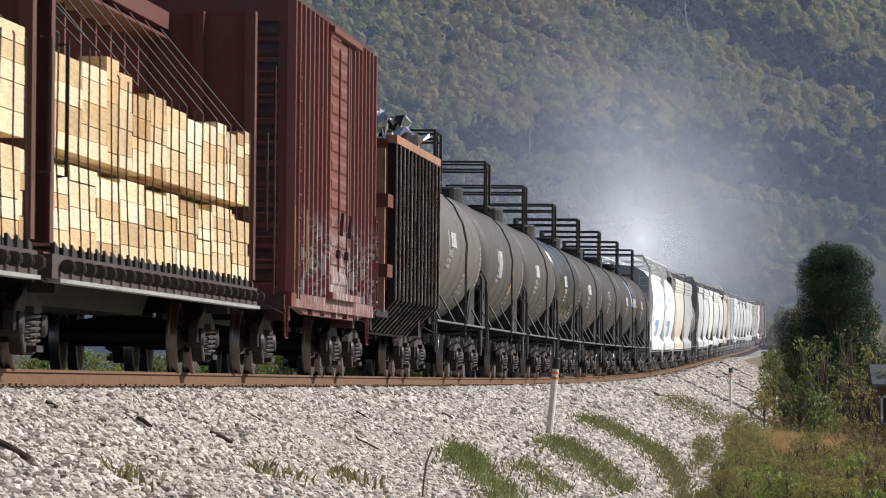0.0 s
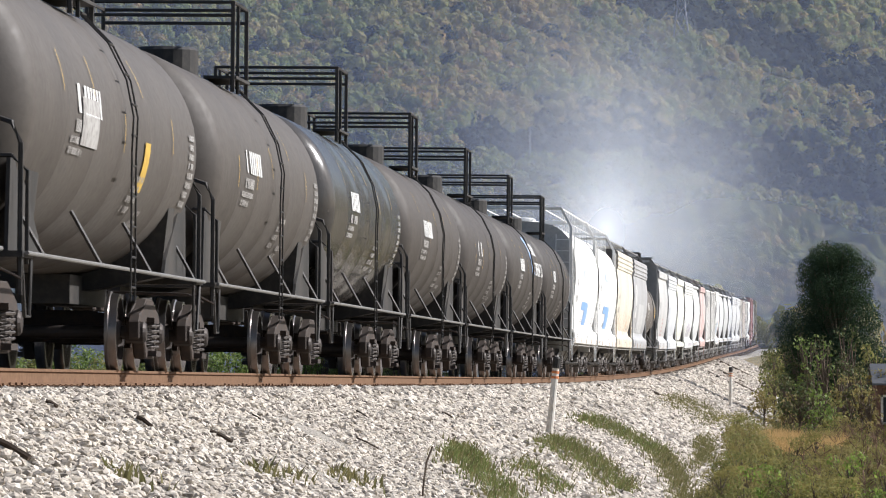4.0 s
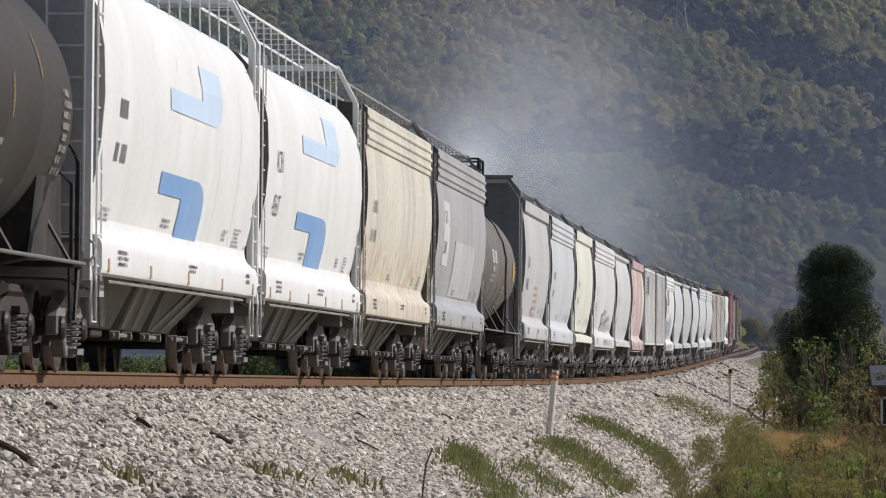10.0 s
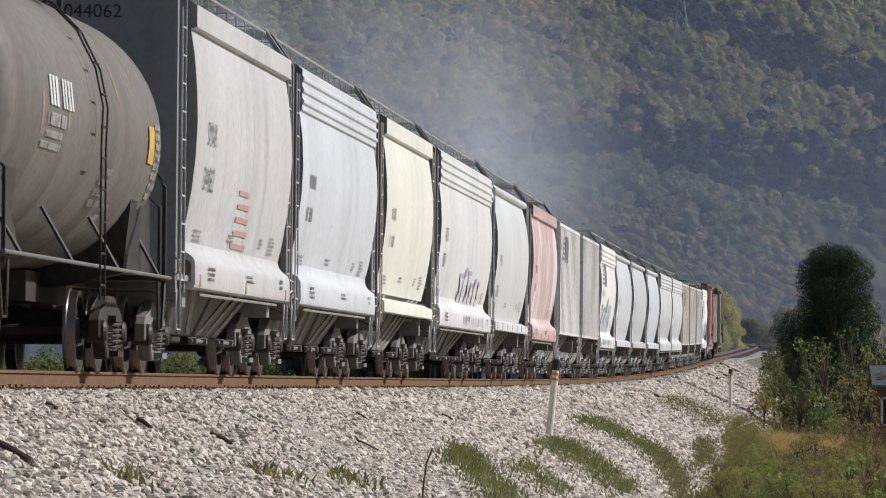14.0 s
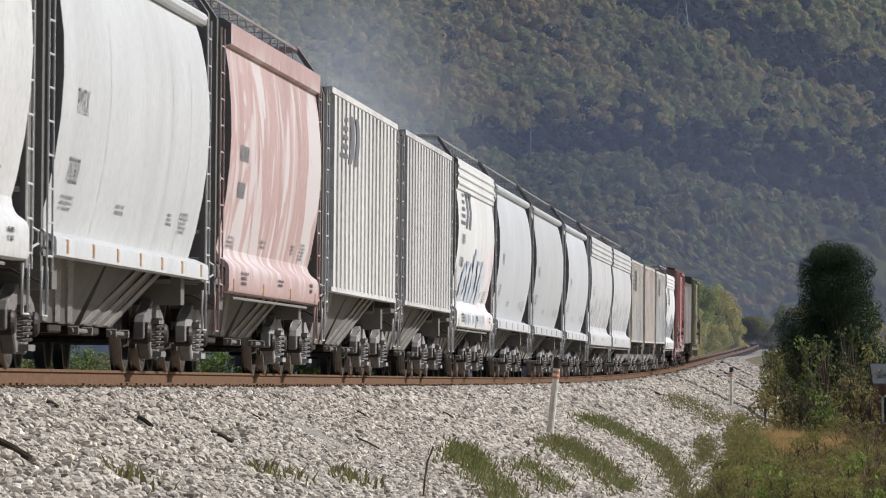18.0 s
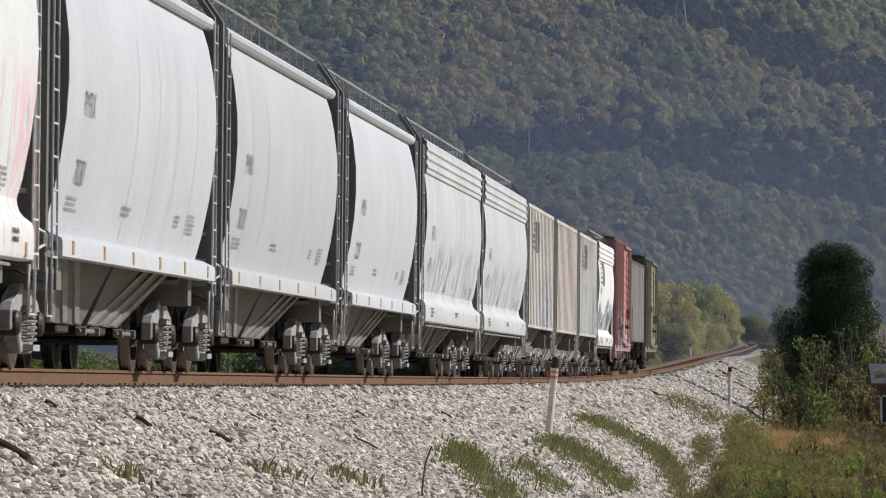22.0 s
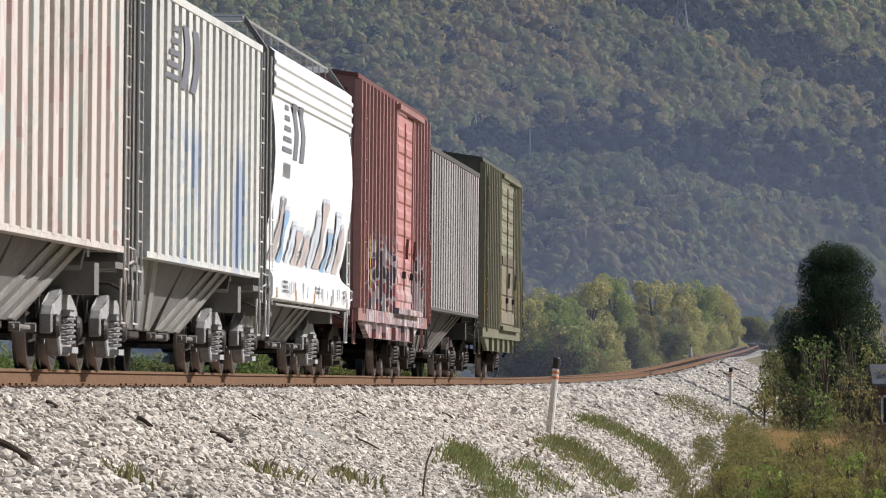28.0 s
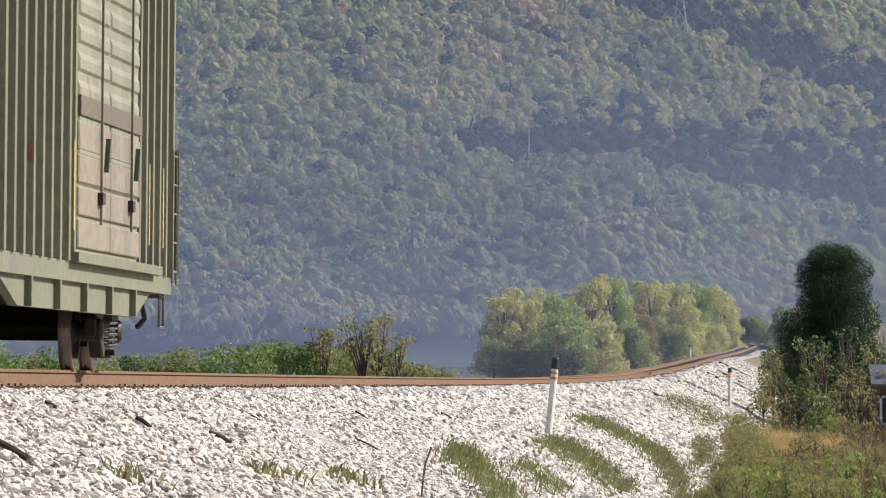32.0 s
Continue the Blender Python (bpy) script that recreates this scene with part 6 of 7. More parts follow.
        for text, z in end_text:
            o = lettering(text, 0.17, DARK_DECAL, root, 0, 0, lambda v: 0, 1.0, "end_lettering")
            for v in o.data.vertices:
                v.co = (x0 - 0.106, 0.02 - v.co.x, z + v.co.z)
    add_trucks(root, half, 1.9, "pale" if trucks == "grey" and s0 > 30 else trucks)
    couplers(root, half)
    corner_steps(root, half, trim)
    enrol(root, s0, s1, half)
    return root


# -- boxcars --


def boxcar(s0, s1, base_mat, label, height, floor_z, posts, door, trim=None, apron=0.0, seed=0, end_mat=None, rods=True, door_mat=None, width=1.50, tail_light=False):
    root, half = begin("boxcar", label, "boxcar", s0, s1, "boxcars")
    trim = trim or base_mat
    end_mat = end_mat or base_mat
    e = half - 0.15
    bm = bmesh.new()
    outline = [(-width, floor_z), (-width, height - 0.12), (-width + 0.02, height - 0.05), (0, height + 0.12), (width - 0.02, height - 0.05), (width, height - 0.12), (width, floor_z)]
    extrude_x(bm, outline, -e, e)
    part("body", bm, base_mat, root)
    # roof with cross ribs and overhanging edge
    bm = bmesh.new()
    ro = [(-width - 0.06, height - 0.10), (-width - 0.06, height - 0.03), (0, height + 0.17), (width + 0.06, height - 0.03), (width + 0.06, height - 0.10), (0, height + 0.11)]
    extrude_x(bm, ro, -e - 0.05, e + 0.05)
    part("roof", bm, end_mat, root)
    n = 14
    for i in range(n):
        bm = bmesh.new()
        x = -e + 2 * e * (i + 0.5) / n
        extrude_x(bm, [(-width, height - 0.03), (0, height + 0.17), (width, height - 0.03), (width, height), (0, height + 0.21), (-width, height)], x - 0.05, x + 0.05)
        part("roof_rib", bm, end_mat, root)
    d0, d1 = door
    spots = [x for x in np.linspace(-e + 0.10, e - 0.10, posts) if not d0 - 0.12 < x < d1 + 0.12] + [d0 - 0.16, d1 + 0.16]
    for sy in (-1, 1):
        for x in spots:
            bm = bmesh.new()
            lo, hi = floor_z + 0.04, height - 0.13
            prism(bm, [(x - 0.12, sy * width, lo), (x - 0.075, sy * (width + 0.12), lo), (x + 0.075, sy * (width + 0.12), lo), (x + 0.12, sy * width, lo)], [(x - 0.12, sy * width, hi), (x - 0.075, sy * (width + 0.12), hi), (x + 0.075, sy * (width + 0.12), hi), (x + 0.12, sy * width, hi)])
            part("side_post", bm, base_mat, root)
    for sy in (-1, 1):
        # plug door in corrugated panels, on tracks
        leaf = bmesh.new()
        y0, y1 = sorted((sy * (width + 0.02), sy * (width + 0.10)))
        box(leaf, d0, d1, y0, y1, floor_z + 0.10, height - 0.30)
        dm = door_mat or base_mat
        dr = part("door", leaf, dm, root)
        z = floor_z + 0.25
        cols = 2 if d1 - d0 > 2.2 else 1
        wcol = (d1 - d0) / cols
        while z < height - 0.5:
            for c in range(cols):
                bm = bmesh.new()
                a, b = d0 + c * wcol + 0.07, d0 + (c + 1) * wcol - 0.07
                prism(bm, [(a, sy * (width + 0.10), z), (b, sy * (width + 0.10), z), (b, sy * (width + 0.10), z + 0.20), (a, sy * (width + 0.10), z + 0.20)],
                      [(a + 0.02, sy * (width + 0.125), z + 0.03), (b - 0.02, sy * (width + 0.125), z + 0.03), (b - 0.02, sy * (width + 0.125), z + 0.13), (a + 0.02, sy * (width + 0.125), z + 0.13)])
                part("door_corrugation", bm, dm, dr)
            z += 0.285
        for c in range(cols):
            x = d0 + (c + 0.62) * wcol
            grab(dr, [(x, sy * (width + 0.16), floor_z + 0.45), (x, sy * (width + 0.16), height - 0.45)], dm, "lock_rod", 0.016)
            grab(dr, [(x + 0.25, sy * (width + 0.18), floor_z + 1.0), (x + 0.25, sy * (width + 0.2), floor_z + 1.35)], end_mat, "door_handle", 0.03)
            bm = bmesh.new()
            box(bm, x - 0.10, x + 0.12, *sorted((sy * (width + 0.13), sy * (width + 0.19))), floor_z + 0.66, floor_z + 0.78)
            part("door_gear", bm, TRUCK_STEEL, dr)
        if tail_light:
            bm = bmesh.new()
            box(bm, d0 - 0.02, d1 + 0.02, *sorted((sy * (width + 0.08), sy * (width + 0.15))), floor_z + 1.52, floor_z + 1.72)
            part("door_beam", bm, coat((0.13, 0.10, 0.07), 0.6, 0.12), dr, "rusty cross beam")
            for c in range(cols):
                for k in range(4):
                    bm = bmesh.new()
                    z0 = floor_z + 0.18 + 0.33 * k
                    a = d0 + c * wcol
                    box(bm, a + 0.03, a + wcol - 0.03, *sorted((sy * (width + 0.10), sy * (width + 0.132))), z0, z0 + 0.29)
                    bmesh.ops.bevel(bm, geom=bm.edges[:], offset=0.014, segments=1, affect="EDGES")
                    part("door_panel", bm, coat((0.24, 0.20, 0.14), 0.6, 0.22), dr, "rust-stained lower door panel")
        for z, h in ((floor_z + 0.03, 0.10), (height - 0.26, 0.09)):
            bm = bmesh.new()
            box(bm, d0 - 0.4, d1 + (1.8 if d1 + 2 < e else 0.4), *sorted((sy * (width + 0.10), sy * (width + 0.19))), z, z + h)
            part("door_track", bm, trim, root)
        bm = bmesh.new()
        box(bm, -e, e, *sorted((sy * (width - 0.12), sy * (width + 0.09))), floor_z - 0.16, floor_z + 0.04)
        part("side_sill", bm, trim, root)
        if apron:
            bm = bmesh.new()
            extrude_y(bm, [(-e * 0.80, floor_z - 0.16), (-e * 0.62, floor_z - apron), (e * 0.62, floor_z - apron), (e * 0.80, floor_z - 0.16)], *sorted((sy * (width - 0.06), sy * (width + 0.03))))
            part("apron", bm, trim, root)
            for i in range(5):
                bm = bmesh.new()
                x = -e * 0.55 + e * 1.1 * i / 4
                box(bm, x - 0.05, x + 0.05, *sorted((sy * (width + 0.02), sy * (width + 0.10))), floor_z - apron, floor_z - 0.16)
                part("apron_stiffener", bm, trim, root)
        for sgn in (-1, 1):
            ladder(root, sgn * (e - 0.34), sy * (width + 0.16), floor_z - 0.05, floor_z + (1.5 if sgn > 0 else 3.3), trim, 0.42)
    # pressed ends with rounded ribs
    for sgn in (-1, 1):
        z = floor_z + 0.25
        while z < height - 0.3:
            bm = bmesh.new()
            prof = [(sgn * e, z - 0.11), (sgn * (e + 0.06), z - 0.05), (sgn * (e + 0.075), z), (sgn * (e + 0.06), z + 0.05), (sgn * e, z + 0.11)]
            extrude_y(bm, prof, -width + 0.12, width - 0.12)
            part("end_rib", bm, end_mat, root)
            z += 0.29
        for sy in (-1, 1):
            ladder(root, sgn * (e + 0.14), sy * (width - 0.36), floor_z, floor_z + (3.2 if sgn < 0 else 1.4), trim, 0.42, "y")
        bm = bmesh.new()
        box(bm, *sorted((sgn * (e - 0.2), sgn * half)), -width, width, floor_z - 0.20, floor_z)
        part("end_sill", bm, end_mat, root)
        bm = bmesh.new()
        box(bm, *sorted((sgn * (half - 2.1), sgn * (half - 1.7))), -width + 0.1, width - 0.1, 0.78, floor_z - 0.1)
        part("bolster", bm, end_mat, root)
    bm = bmesh.new()
    box(bm, -half + 0.05, half - 0.05, -0.22, 0.22, 0.72, floor_z - 0.02)
    part("centre_sill", bm, BLACK_STEEL, root)
    bm = bmesh.new()
    lathe(bm, [(-0.5, 0.05), (-0.48, 0.2), (0.48, 0.2), (0.5, 0.05)], 14, "x", (0.8, 0.7, 0.72))
    part("air_reservoir", bm, BLACK_STEEL, root)
    brake_wheel(root, -half - 0.05, 2.9, end_mat)
    if tail_light:
        for y in (-1.60, -1.42):
            grab(root, [(half + 0.10, y, 1.15), (half + 0.13, y, 2.55)], BLACK_STEEL, "end_guard_rail", 0.05)
        grab(root, [(half + 0.05, -1.2, 0.95), (half + 0.22, -1.25, 0.62), (half + 0.30, -1.15, 0.52)], BLACK_STEEL, "air_hose", 0.035)
    # yellow marking strips on the posts and the apron
    for x in [-e + 0.10] + ([e - 1.2, e - 2.6, -1.4] if tail_light else [-e + 2.0]):
        bm = bmesh.new()
        box(bm, x - 0.03, x + 0.03, -width - 0.127, -width - 0.122, floor_z + 0.35, floor_z + 1.25)
        part("marking_strip", bm, YELLOW_DECAL, root, "yellow marking strip")
    add_trucks(root, half, 1.9, "brown")
    couplers(root, half)
    corner_steps(root, half, trim, width, floor_z - 0.1)
    enrol(root, s0, s1, half)
    return root


# -- flat cars with lumber --


def lumber_car(s0, s1, label, seed, low_right=True):
    root, half = begin("lumber_flat_car", label, "flat car", s0, s1, "lumber flat cars")
    red = coat((0.115, 0.028, 0.020), 0.35, 0.1, 0.6)
    umber = coat((0.045, 0.027, 0.022), 0.5, 0.1, 0.7)
    bm = bmesh.new()
    box(bm, -half, half, -1.45, 1.45, 1.0, 1.16)
    part("deck", bm, red, root)
    bm = bmesh.new()
    extrude_y(bm, [(-half + 0.1, 1.12), (-half + 3.2, 1.12), (-half + 4.4, 0.72), (half - 4.4, 0.72), (half - 3.2, 1.12), (half - 0.1, 1.12)], -0.5, 0.5)
    part("fish_belly", bm, BLACK_STEEL, root)
    for sy in (-1, 1):
        bm = bmesh.new()
        box(bm, -half, half, *sorted((sy * 1.40, sy * 1.54)), 0.90, 1.14)
        part("side_sill", bm, umber, root)
        bm = bmesh.new()
        box(bm, -half + 0.2, half - 0.2, *sorted((sy * 1.46, sy * 1.60)), 0.86, 0.90)
        part("sill_flange", bm, GALVANISED, root, "worn bright lower flange")
        n = 24
        for i in range(n):
            x = -half + 0.6 + (2 * half - 1.2) * i / (n - 1)
            bm = bmesh.new()
            lathe(bm, [(-0.09, 0.03), (-0.09, 0.075), (-0.06, 0.075), (-0.05, 0.045), (0.05, 0.045), (0.06, 0.075), (0.09, 0.075), (0.09, 0.03)], 10, "x", (x, sy * 1.62, 1.02))
            part("winch", bm, TRUCK_STEEL, root, "ratchet winch drum")
        n = 30
        for i in range(n):
            x = -half + 0.5 + (2 * half - 1.0) * i / (n - 1)
            bm = bmesh.new()
            prism(bm, [(x, sy * 1.46, 1.14), (x + 0.42, sy * 1.46, 1.14), (x + 0.42, sy * 1.50, 1.14), (x, sy * 1.50, 1.14)], [(x, sy * 1.46, 1.27), (x + 0.40, sy * 1.46, 1.20), (x + 0.40, sy * 1.50, 1.20), (x, sy * 1.50, 1.27)])
            part("deck_riser", bm, BLACK_STEEL, root)
    # bulkheads and centre beam
    for sgn in (-1, 1):
        bm = bmesh.new()
        box(bm, *sorted((sgn * (half - 0.16), sgn * (half - 0.02))), -1.48, 1.48, 1.25, 4.78)
        part("bulkhead", bm, red, root)
        for y in (-1.44, -0.75, 0.0, 0.75, 1.44):
            bm = bmesh.new()
            box(bm, *sorted((sgn * (half - 0.30), sgn * (half - 0.02))), y - 0.07, y + 0.07, 1.25, 4.80)
            part("bulkhead_post", bm, red, root)
        for sy in (-1, 1):
            grab(root, [(sgn * (half - 0.10), sy * 1.56, 1.9), (sgn * (half - 0.10), sy * 1.66, 1.9), (sgn * (half - 0.10), sy * 1.66, 3.2), (sgn * (half - 0.10), sy * 1.56, 3.2)], BLACK_STEEL, "grab_iron", 0.022)
        bm = bmesh.new()
        box(bm, *sorted((sgn * (half - 2.1), sgn * (half - 1.7))), -1.35, 1.35, 0.78, 1.12)
        part("bolster", bm, BLACK_STEEL, root)
    n = 14
    for i in range(1, n):
        x = -half + 2 * half * i / n
        bm = bmesh.new()
        box(bm, x - 0.07, x + 0.07, -0.10, 0.10, 1.3, 4.35)
        part("centre_post", bm, red, root)
    bm = bmesh.new()
    box(bm, -half + 0.2, half - 0.2, -0.35, 0.35, 4.55, 4.78)
    part("top_chord", bm, red, root)
    bm = bmesh.new()
    box(bm, -half + 0.2, half - 0.2, -0.35, 0.35, 4.42, 4.46)
    part("chord_plate", bm, red, root)
    add_trucks(root, half, 1.9, "brown")
    couplers(root, half)
    enrol(root, s0, s1, half)
    # lumber bundles: two tiers, each board end a piece of its own
    wood = mottled("fresh_lumber", [(0.56, 0.38, 0.18), (0.74, 0.58, 0.35), (0.84, 0.71, 0.49), (0.62, 0.41, 0.19), (0.80, 0.65, 0.41), (0.44, 0.27, 0.12), (0.78, 0.62, 0.38)], 9, 0.75, 0.3, 0.004, "object")
    rng = random.Random(seed)
    unit = bmesh.new()
    box(unit, -0.5, 0.5, -0.5, 0.5, -0.5, 0.5)
    master = None
    pile = part("lumber_stack", unit, wood, root, "stacked fresh-sawn pale yellow lumber bundles")
    pile.data.transform(Matrix.Diagonal((2 * half - 1.1, 2.56, 0.6, 1)))
    pile.location = (0, 0, 1.80)
    for sy in (-1,):
        for tier, z0 in ((0, 1.22), (1, 2.20)):
            x = -half + 0.55 if low_right else half * 0.2
            while x < half - 0.75:
                w = min(rng.choice((1.2, 1.8, 2.4, 2.4)) * rng.uniform(0.9, 1.05), half - 0.55 - x)
                full = rng.choice((0.86, 0.88, 0.90)) if tier == 0 else (1.12 if (x < -half * 0.35 or not low_right) else 0.94) + rng.uniform(-0.06, 0.06)
                z = z0
                while z < z0 + full - 0.12:
                    h = min(rng.uniform(0.13, 0.30), z0 + full - z)
                    me = None
                    if master is None:
                        b2 = bmesh.new()
                        box(b2, -0.5, 0.5, -0.5, 0.5, -0.5, 0.5)
                        master = part("board", b2, wood, pile)
                        o = master
                    else:
                        o = master.copy()
                        scene.collection.objects.link(o)
                    d = 1.32 + rng.uniform(-0.012, 0.012)
                    o.matrix_basis = Matrix.Translation((x + w / 2, sy * d, z + h / 2 - 1.80)) @ Matrix.Diagonal((w - 0.012, 0.30, h - 0.010, 1))
                    z += h
                x += w
    for tier, z0 in ((0, 1.24), (1, 2.22)):
        bm = bmesh.new()
        box(bm, -half + 0.6, half - 0.6, -1.2, 1.4, z0 - 0.04, z0 + (0.80 if tier == 0 else 0.75))
        part("bundle_core", bm, wood, pile).location = (0, 0, -1.80)
    bm = bmesh.new()
    for i in range(24):
        x = -half + 0.7 + (2 * half - 1.4) * i / 23
        for sy in (-1, 1):
            x += rng.uniform(-0.08, 0.08)
            tube(bm, [(x, sy * 1.53, 1.06), (x + rng.uniform(-0.1, 0.12), sy * 1.492, 2.0 + rng.uniform(0, 0.5)), (x + 0.08, sy * 1.485, 3.34 if i < 6 else 3.16)], 0.010, 4)
            if i % 2:
                continue
            tube(bm, [(x + 0.08, sy * 1.485, 3.34 if i < 6 else 3.16), (x + 0.2, sy * 0.36, 4.5)], 0.009, 4)
    part("tie_down_cable", bm, BLACK_STEEL, root, "thin steel tie-down cables")["kind"] = "stuff"
    return root


# -- rusty open-top car with scrap --


def scrap_car(s0, s1, b0, b1, label):
    root, half = begin("gondola_car", label, "gondola", s0, s1, "")
    mid = (s0 + s1) / 2
    x0, x1 = b0 - mid, b1 - mid
    rust = paint("rusted_plate", (0.15, 0.045, 0.024), (0.05, 0.025, 0.015), 0.6, 0.8, rust=0.25)
    dark = paint("dark_rusted_plate", (0.012, 0.010, 0.009), (0.03, 0.018, 0.012), 0.5, 0.85, rust=0.0)
    tan = paint("tan_coat", (0.42, 0.21, 0.12), amount=0.5, rust=0.2)
    # pale coat for the post edges, sunlight on the flanges put into its colour
    worn = paint("scuffed_steel", (0.40, 0.34, 0.29), (0.10, 0.05, 0.03), 0.7, 0.6, rust=0.35)
    rng = random.Random(9)
    for sy in (-1, 1):
        bm = bmesh.new()
        extrude_x(bm, [(sy * 1.46, 1.35), (sy * 1.50, 1.35), (sy * 1.50, 4.05), (sy * 1.46, 4.05)], x0, x1)
        part("side_wall", bm, dark, root)
        bm = bmesh.new()
        prism(bm, [(x0, sy * 1.50, 1.35), (x1, sy * 1.50, 1.35), (x1, sy * 1.46, 1.35), (x0, sy * 1.46, 1.35)], [(x0 + 1.5, sy * 1.0, 0.75), (x1 - 1.5, sy * 1.0, 0.75), (x1 - 1.5, sy * 0.95, 0.75), (x0 + 1.5, sy * 0.95, 0.75)])
        part("lower_sheet", bm, dark, root)
        bm = bmesh.new()
        box(bm, x0 - 0.05, x1 + 0.05, *sorted((sy * 1.42, sy * 1.62)), 4.03, 4.17)
        part("top_rim", bm, tan, root, "worn tan top rim")
        n = 13
        for i in range(n):
            x = x0 + 0.05 + (x1 - x0 - 0.1) * i / (n - 1)
            bm = bmesh.new()
            w = rng.uniform(0.030, 0.048)
            knee = x + rng.uniform(-0.03, 0.03)
            prism(bm, [(knee - w, sy * 1.60, 1.33), (knee + w, sy * 1.60, 1.33), (knee + w, sy * 1.50, 1.33), (knee - w, sy * 1.50, 1.33)], [(x - w, sy * 1.60, 4.04), (x + w, sy * 1.60, 4.04), (x + w, sy * 1.50, 4.04), (x - w, sy * 1.50, 4.04)])
            prism(bm, [(knee - w, sy * 1.60, 1.33), (knee + w, sy * 1.60, 1.33), (knee + w, sy * 1.48, 1.33), (knee - w, sy * 1.48, 1.33)], [(knee - w, sy * 1.12, 0.78), (knee + w, sy * 1.12, 0.78), (knee + w, sy * 1.0, 0.78), (knee - w, sy * 1.0, 0.78)])
            post = part("side_post", bm, dark, root)
            bm = bmesh.new()
            f = w * rng.uniform(0.35, 0.8)
            prism(bm, [(knee - f, sy * 1.625, 1.33), (knee + f, sy * 1.625, 1.33), (knee + f, sy * 1.597, 1.33), (knee - f, sy * 1.597, 1.33)], [(x - f, sy * 1.625, 4.03), (x + f, sy * 1.625, 4.03), (x + f, sy * 1.597, 4.03), (x - f, sy * 1.597, 4.03)])
            prism(bm, [(knee - f, sy * 1.625, 1.33), (knee + f, sy * 1.625, 1.33), (knee + f, sy * 1.597, 1.30), (knee - f, sy * 1.597, 1.30)], [(knee - f, sy * 1.145, 0.78), (knee + f, sy * 1.145, 0.78), (knee + f, sy * 1.118, 0.78), (knee - f, sy * 1.118, 0.78)])
            part("post_edge", bm, worn, post, "pale strip along the post edge, sunlight put into its colour")
    for sgn, xb in ((-1, x0), (1, x1)):
        bm = bmesh.new()
        box(bm, *sorted((xb, xb + sgn * 0.05)), -1.46, 1.46, 1.5, 4.10)
        part("end_wall", bm, rust, root, "brown rusted end plate")
        e = sgn * half
        for y in (-1.40, 1.40):
            bm = bmesh.new()
            box(bm, *sorted((xb + sgn * 1.0, xb + sgn * 1.18)), y - 0.10, y + 0.10, 1.1, 3.9) if sgn < 0 else box(bm, *sorted((xb + 0.06, xb + 0.2)), y - 0.08, y + 0.08, 1.1, 3.9)
            part("end_stanchion", bm, tan, root, "worn tan stanchion")
            for z in (1.7, 2.9):
                bm = bmesh.new()
                box(bm, *sorted((xb + sgn * 0.05, xb + sgn * (1.25 if sgn < 0 else 0.25))), y - 0.16, y + 0.16, z, z + 0.22)
                part("stanchion_bracket", bm, rust, root)
        bm = bmesh.new()
        box(bm, *sorted((e, xb - sgn * 0.5)), -1.45, 1.45, 1.02, 1.14)
        part("end_platform", bm, dark, root)
        bm = bmesh.new()
        box(bm, *sorted((e - sgn * 2.1, e - sgn * 1.7)), -1.35, 1.35, 0.78, 1.12)
        part("bolster", bm, dark, root)
        ladder(root, e - sgn * 0.5, -1.52, 0.9, 2.0, dark, 0.4)
    bm = bmesh.new()
    box(bm, -half + 0.05, half - 0.05, -0.24, 0.24, 0.74, 1.08)
    part("centre_sill", bm, dark, root)
    bm = bmesh.new()
    box(bm, x0 + 0.05, x1 - 0.05, -1.45, 1.45, 1.2, 3.9)
    part("load_bed", bm, dark, root)
    rng = random.Random(9)
    scrap = [paint("scrap_steel", (0.66, 0.66, 0.67), (0.16, 0.12, 0.1), 0.5, 0.3, 0.8, streak=False), dark, paint("scrap_white", (0.7, 0.7, 0.68), amount=0.5, streak=False)]
    for i in range(300):
        bm = bmesh.new()
        x, y = rng.uniform(x0 + 0.2, x1 - 0.2), rng.uniform(-1.35, 1.35)
        a, b, c = rng.uniform(0.05, 0.15), rng.uniform(0.04, 0.11), rng.uniform(0.015, 0.08)
        box(bm, -a, a, -b, b, -c, c)
        for v in bm.verts:
            v.co += Vector((rng.uniform(-0.06, 0.06), rng.uniform(-0.06, 0.06), rng.uniform(-0.06, 0.06)))
        o = part("scrap_piece", bm, scrap[(0, 0, 1, 2, 1)[i % 5]], root)
        o.matrix_basis = pose(x, y, 4.18 + 0.72 * rng.random() ** 0.8 * (1.1 - abs(y) / 2.8), rng.uniform(-60, 60), rng.uniform(-60, 60), rng.uniform(0, 360))
    add_trucks(root, half, 1.9, "brown")
    couplers(root, half)
    enrol(root, s0, s1, half)


SPRAY_GREY, SPRAY_PALE = paint("spray_grey", (0.42, 0.43, 0.47), amount=0.2), paint("spray_pale", (0.62, 0.66, 0.70), amount=0.2)
SPRAY_BLUE, SPRAY_TAN, SPRAY_PURPLE = paint("spray_blue", (0.30, 0.46, 0.66), amount=0.2), paint("spray_tan", (0.55, 0.47, 0.44), amount=0.2), paint("spray_purple", (0.46, 0.38, 0.53), amount=0.2)
WHITE = (0.78, 0.775, 0.75)
CREAM = (0.74, 0.73, 0.64)


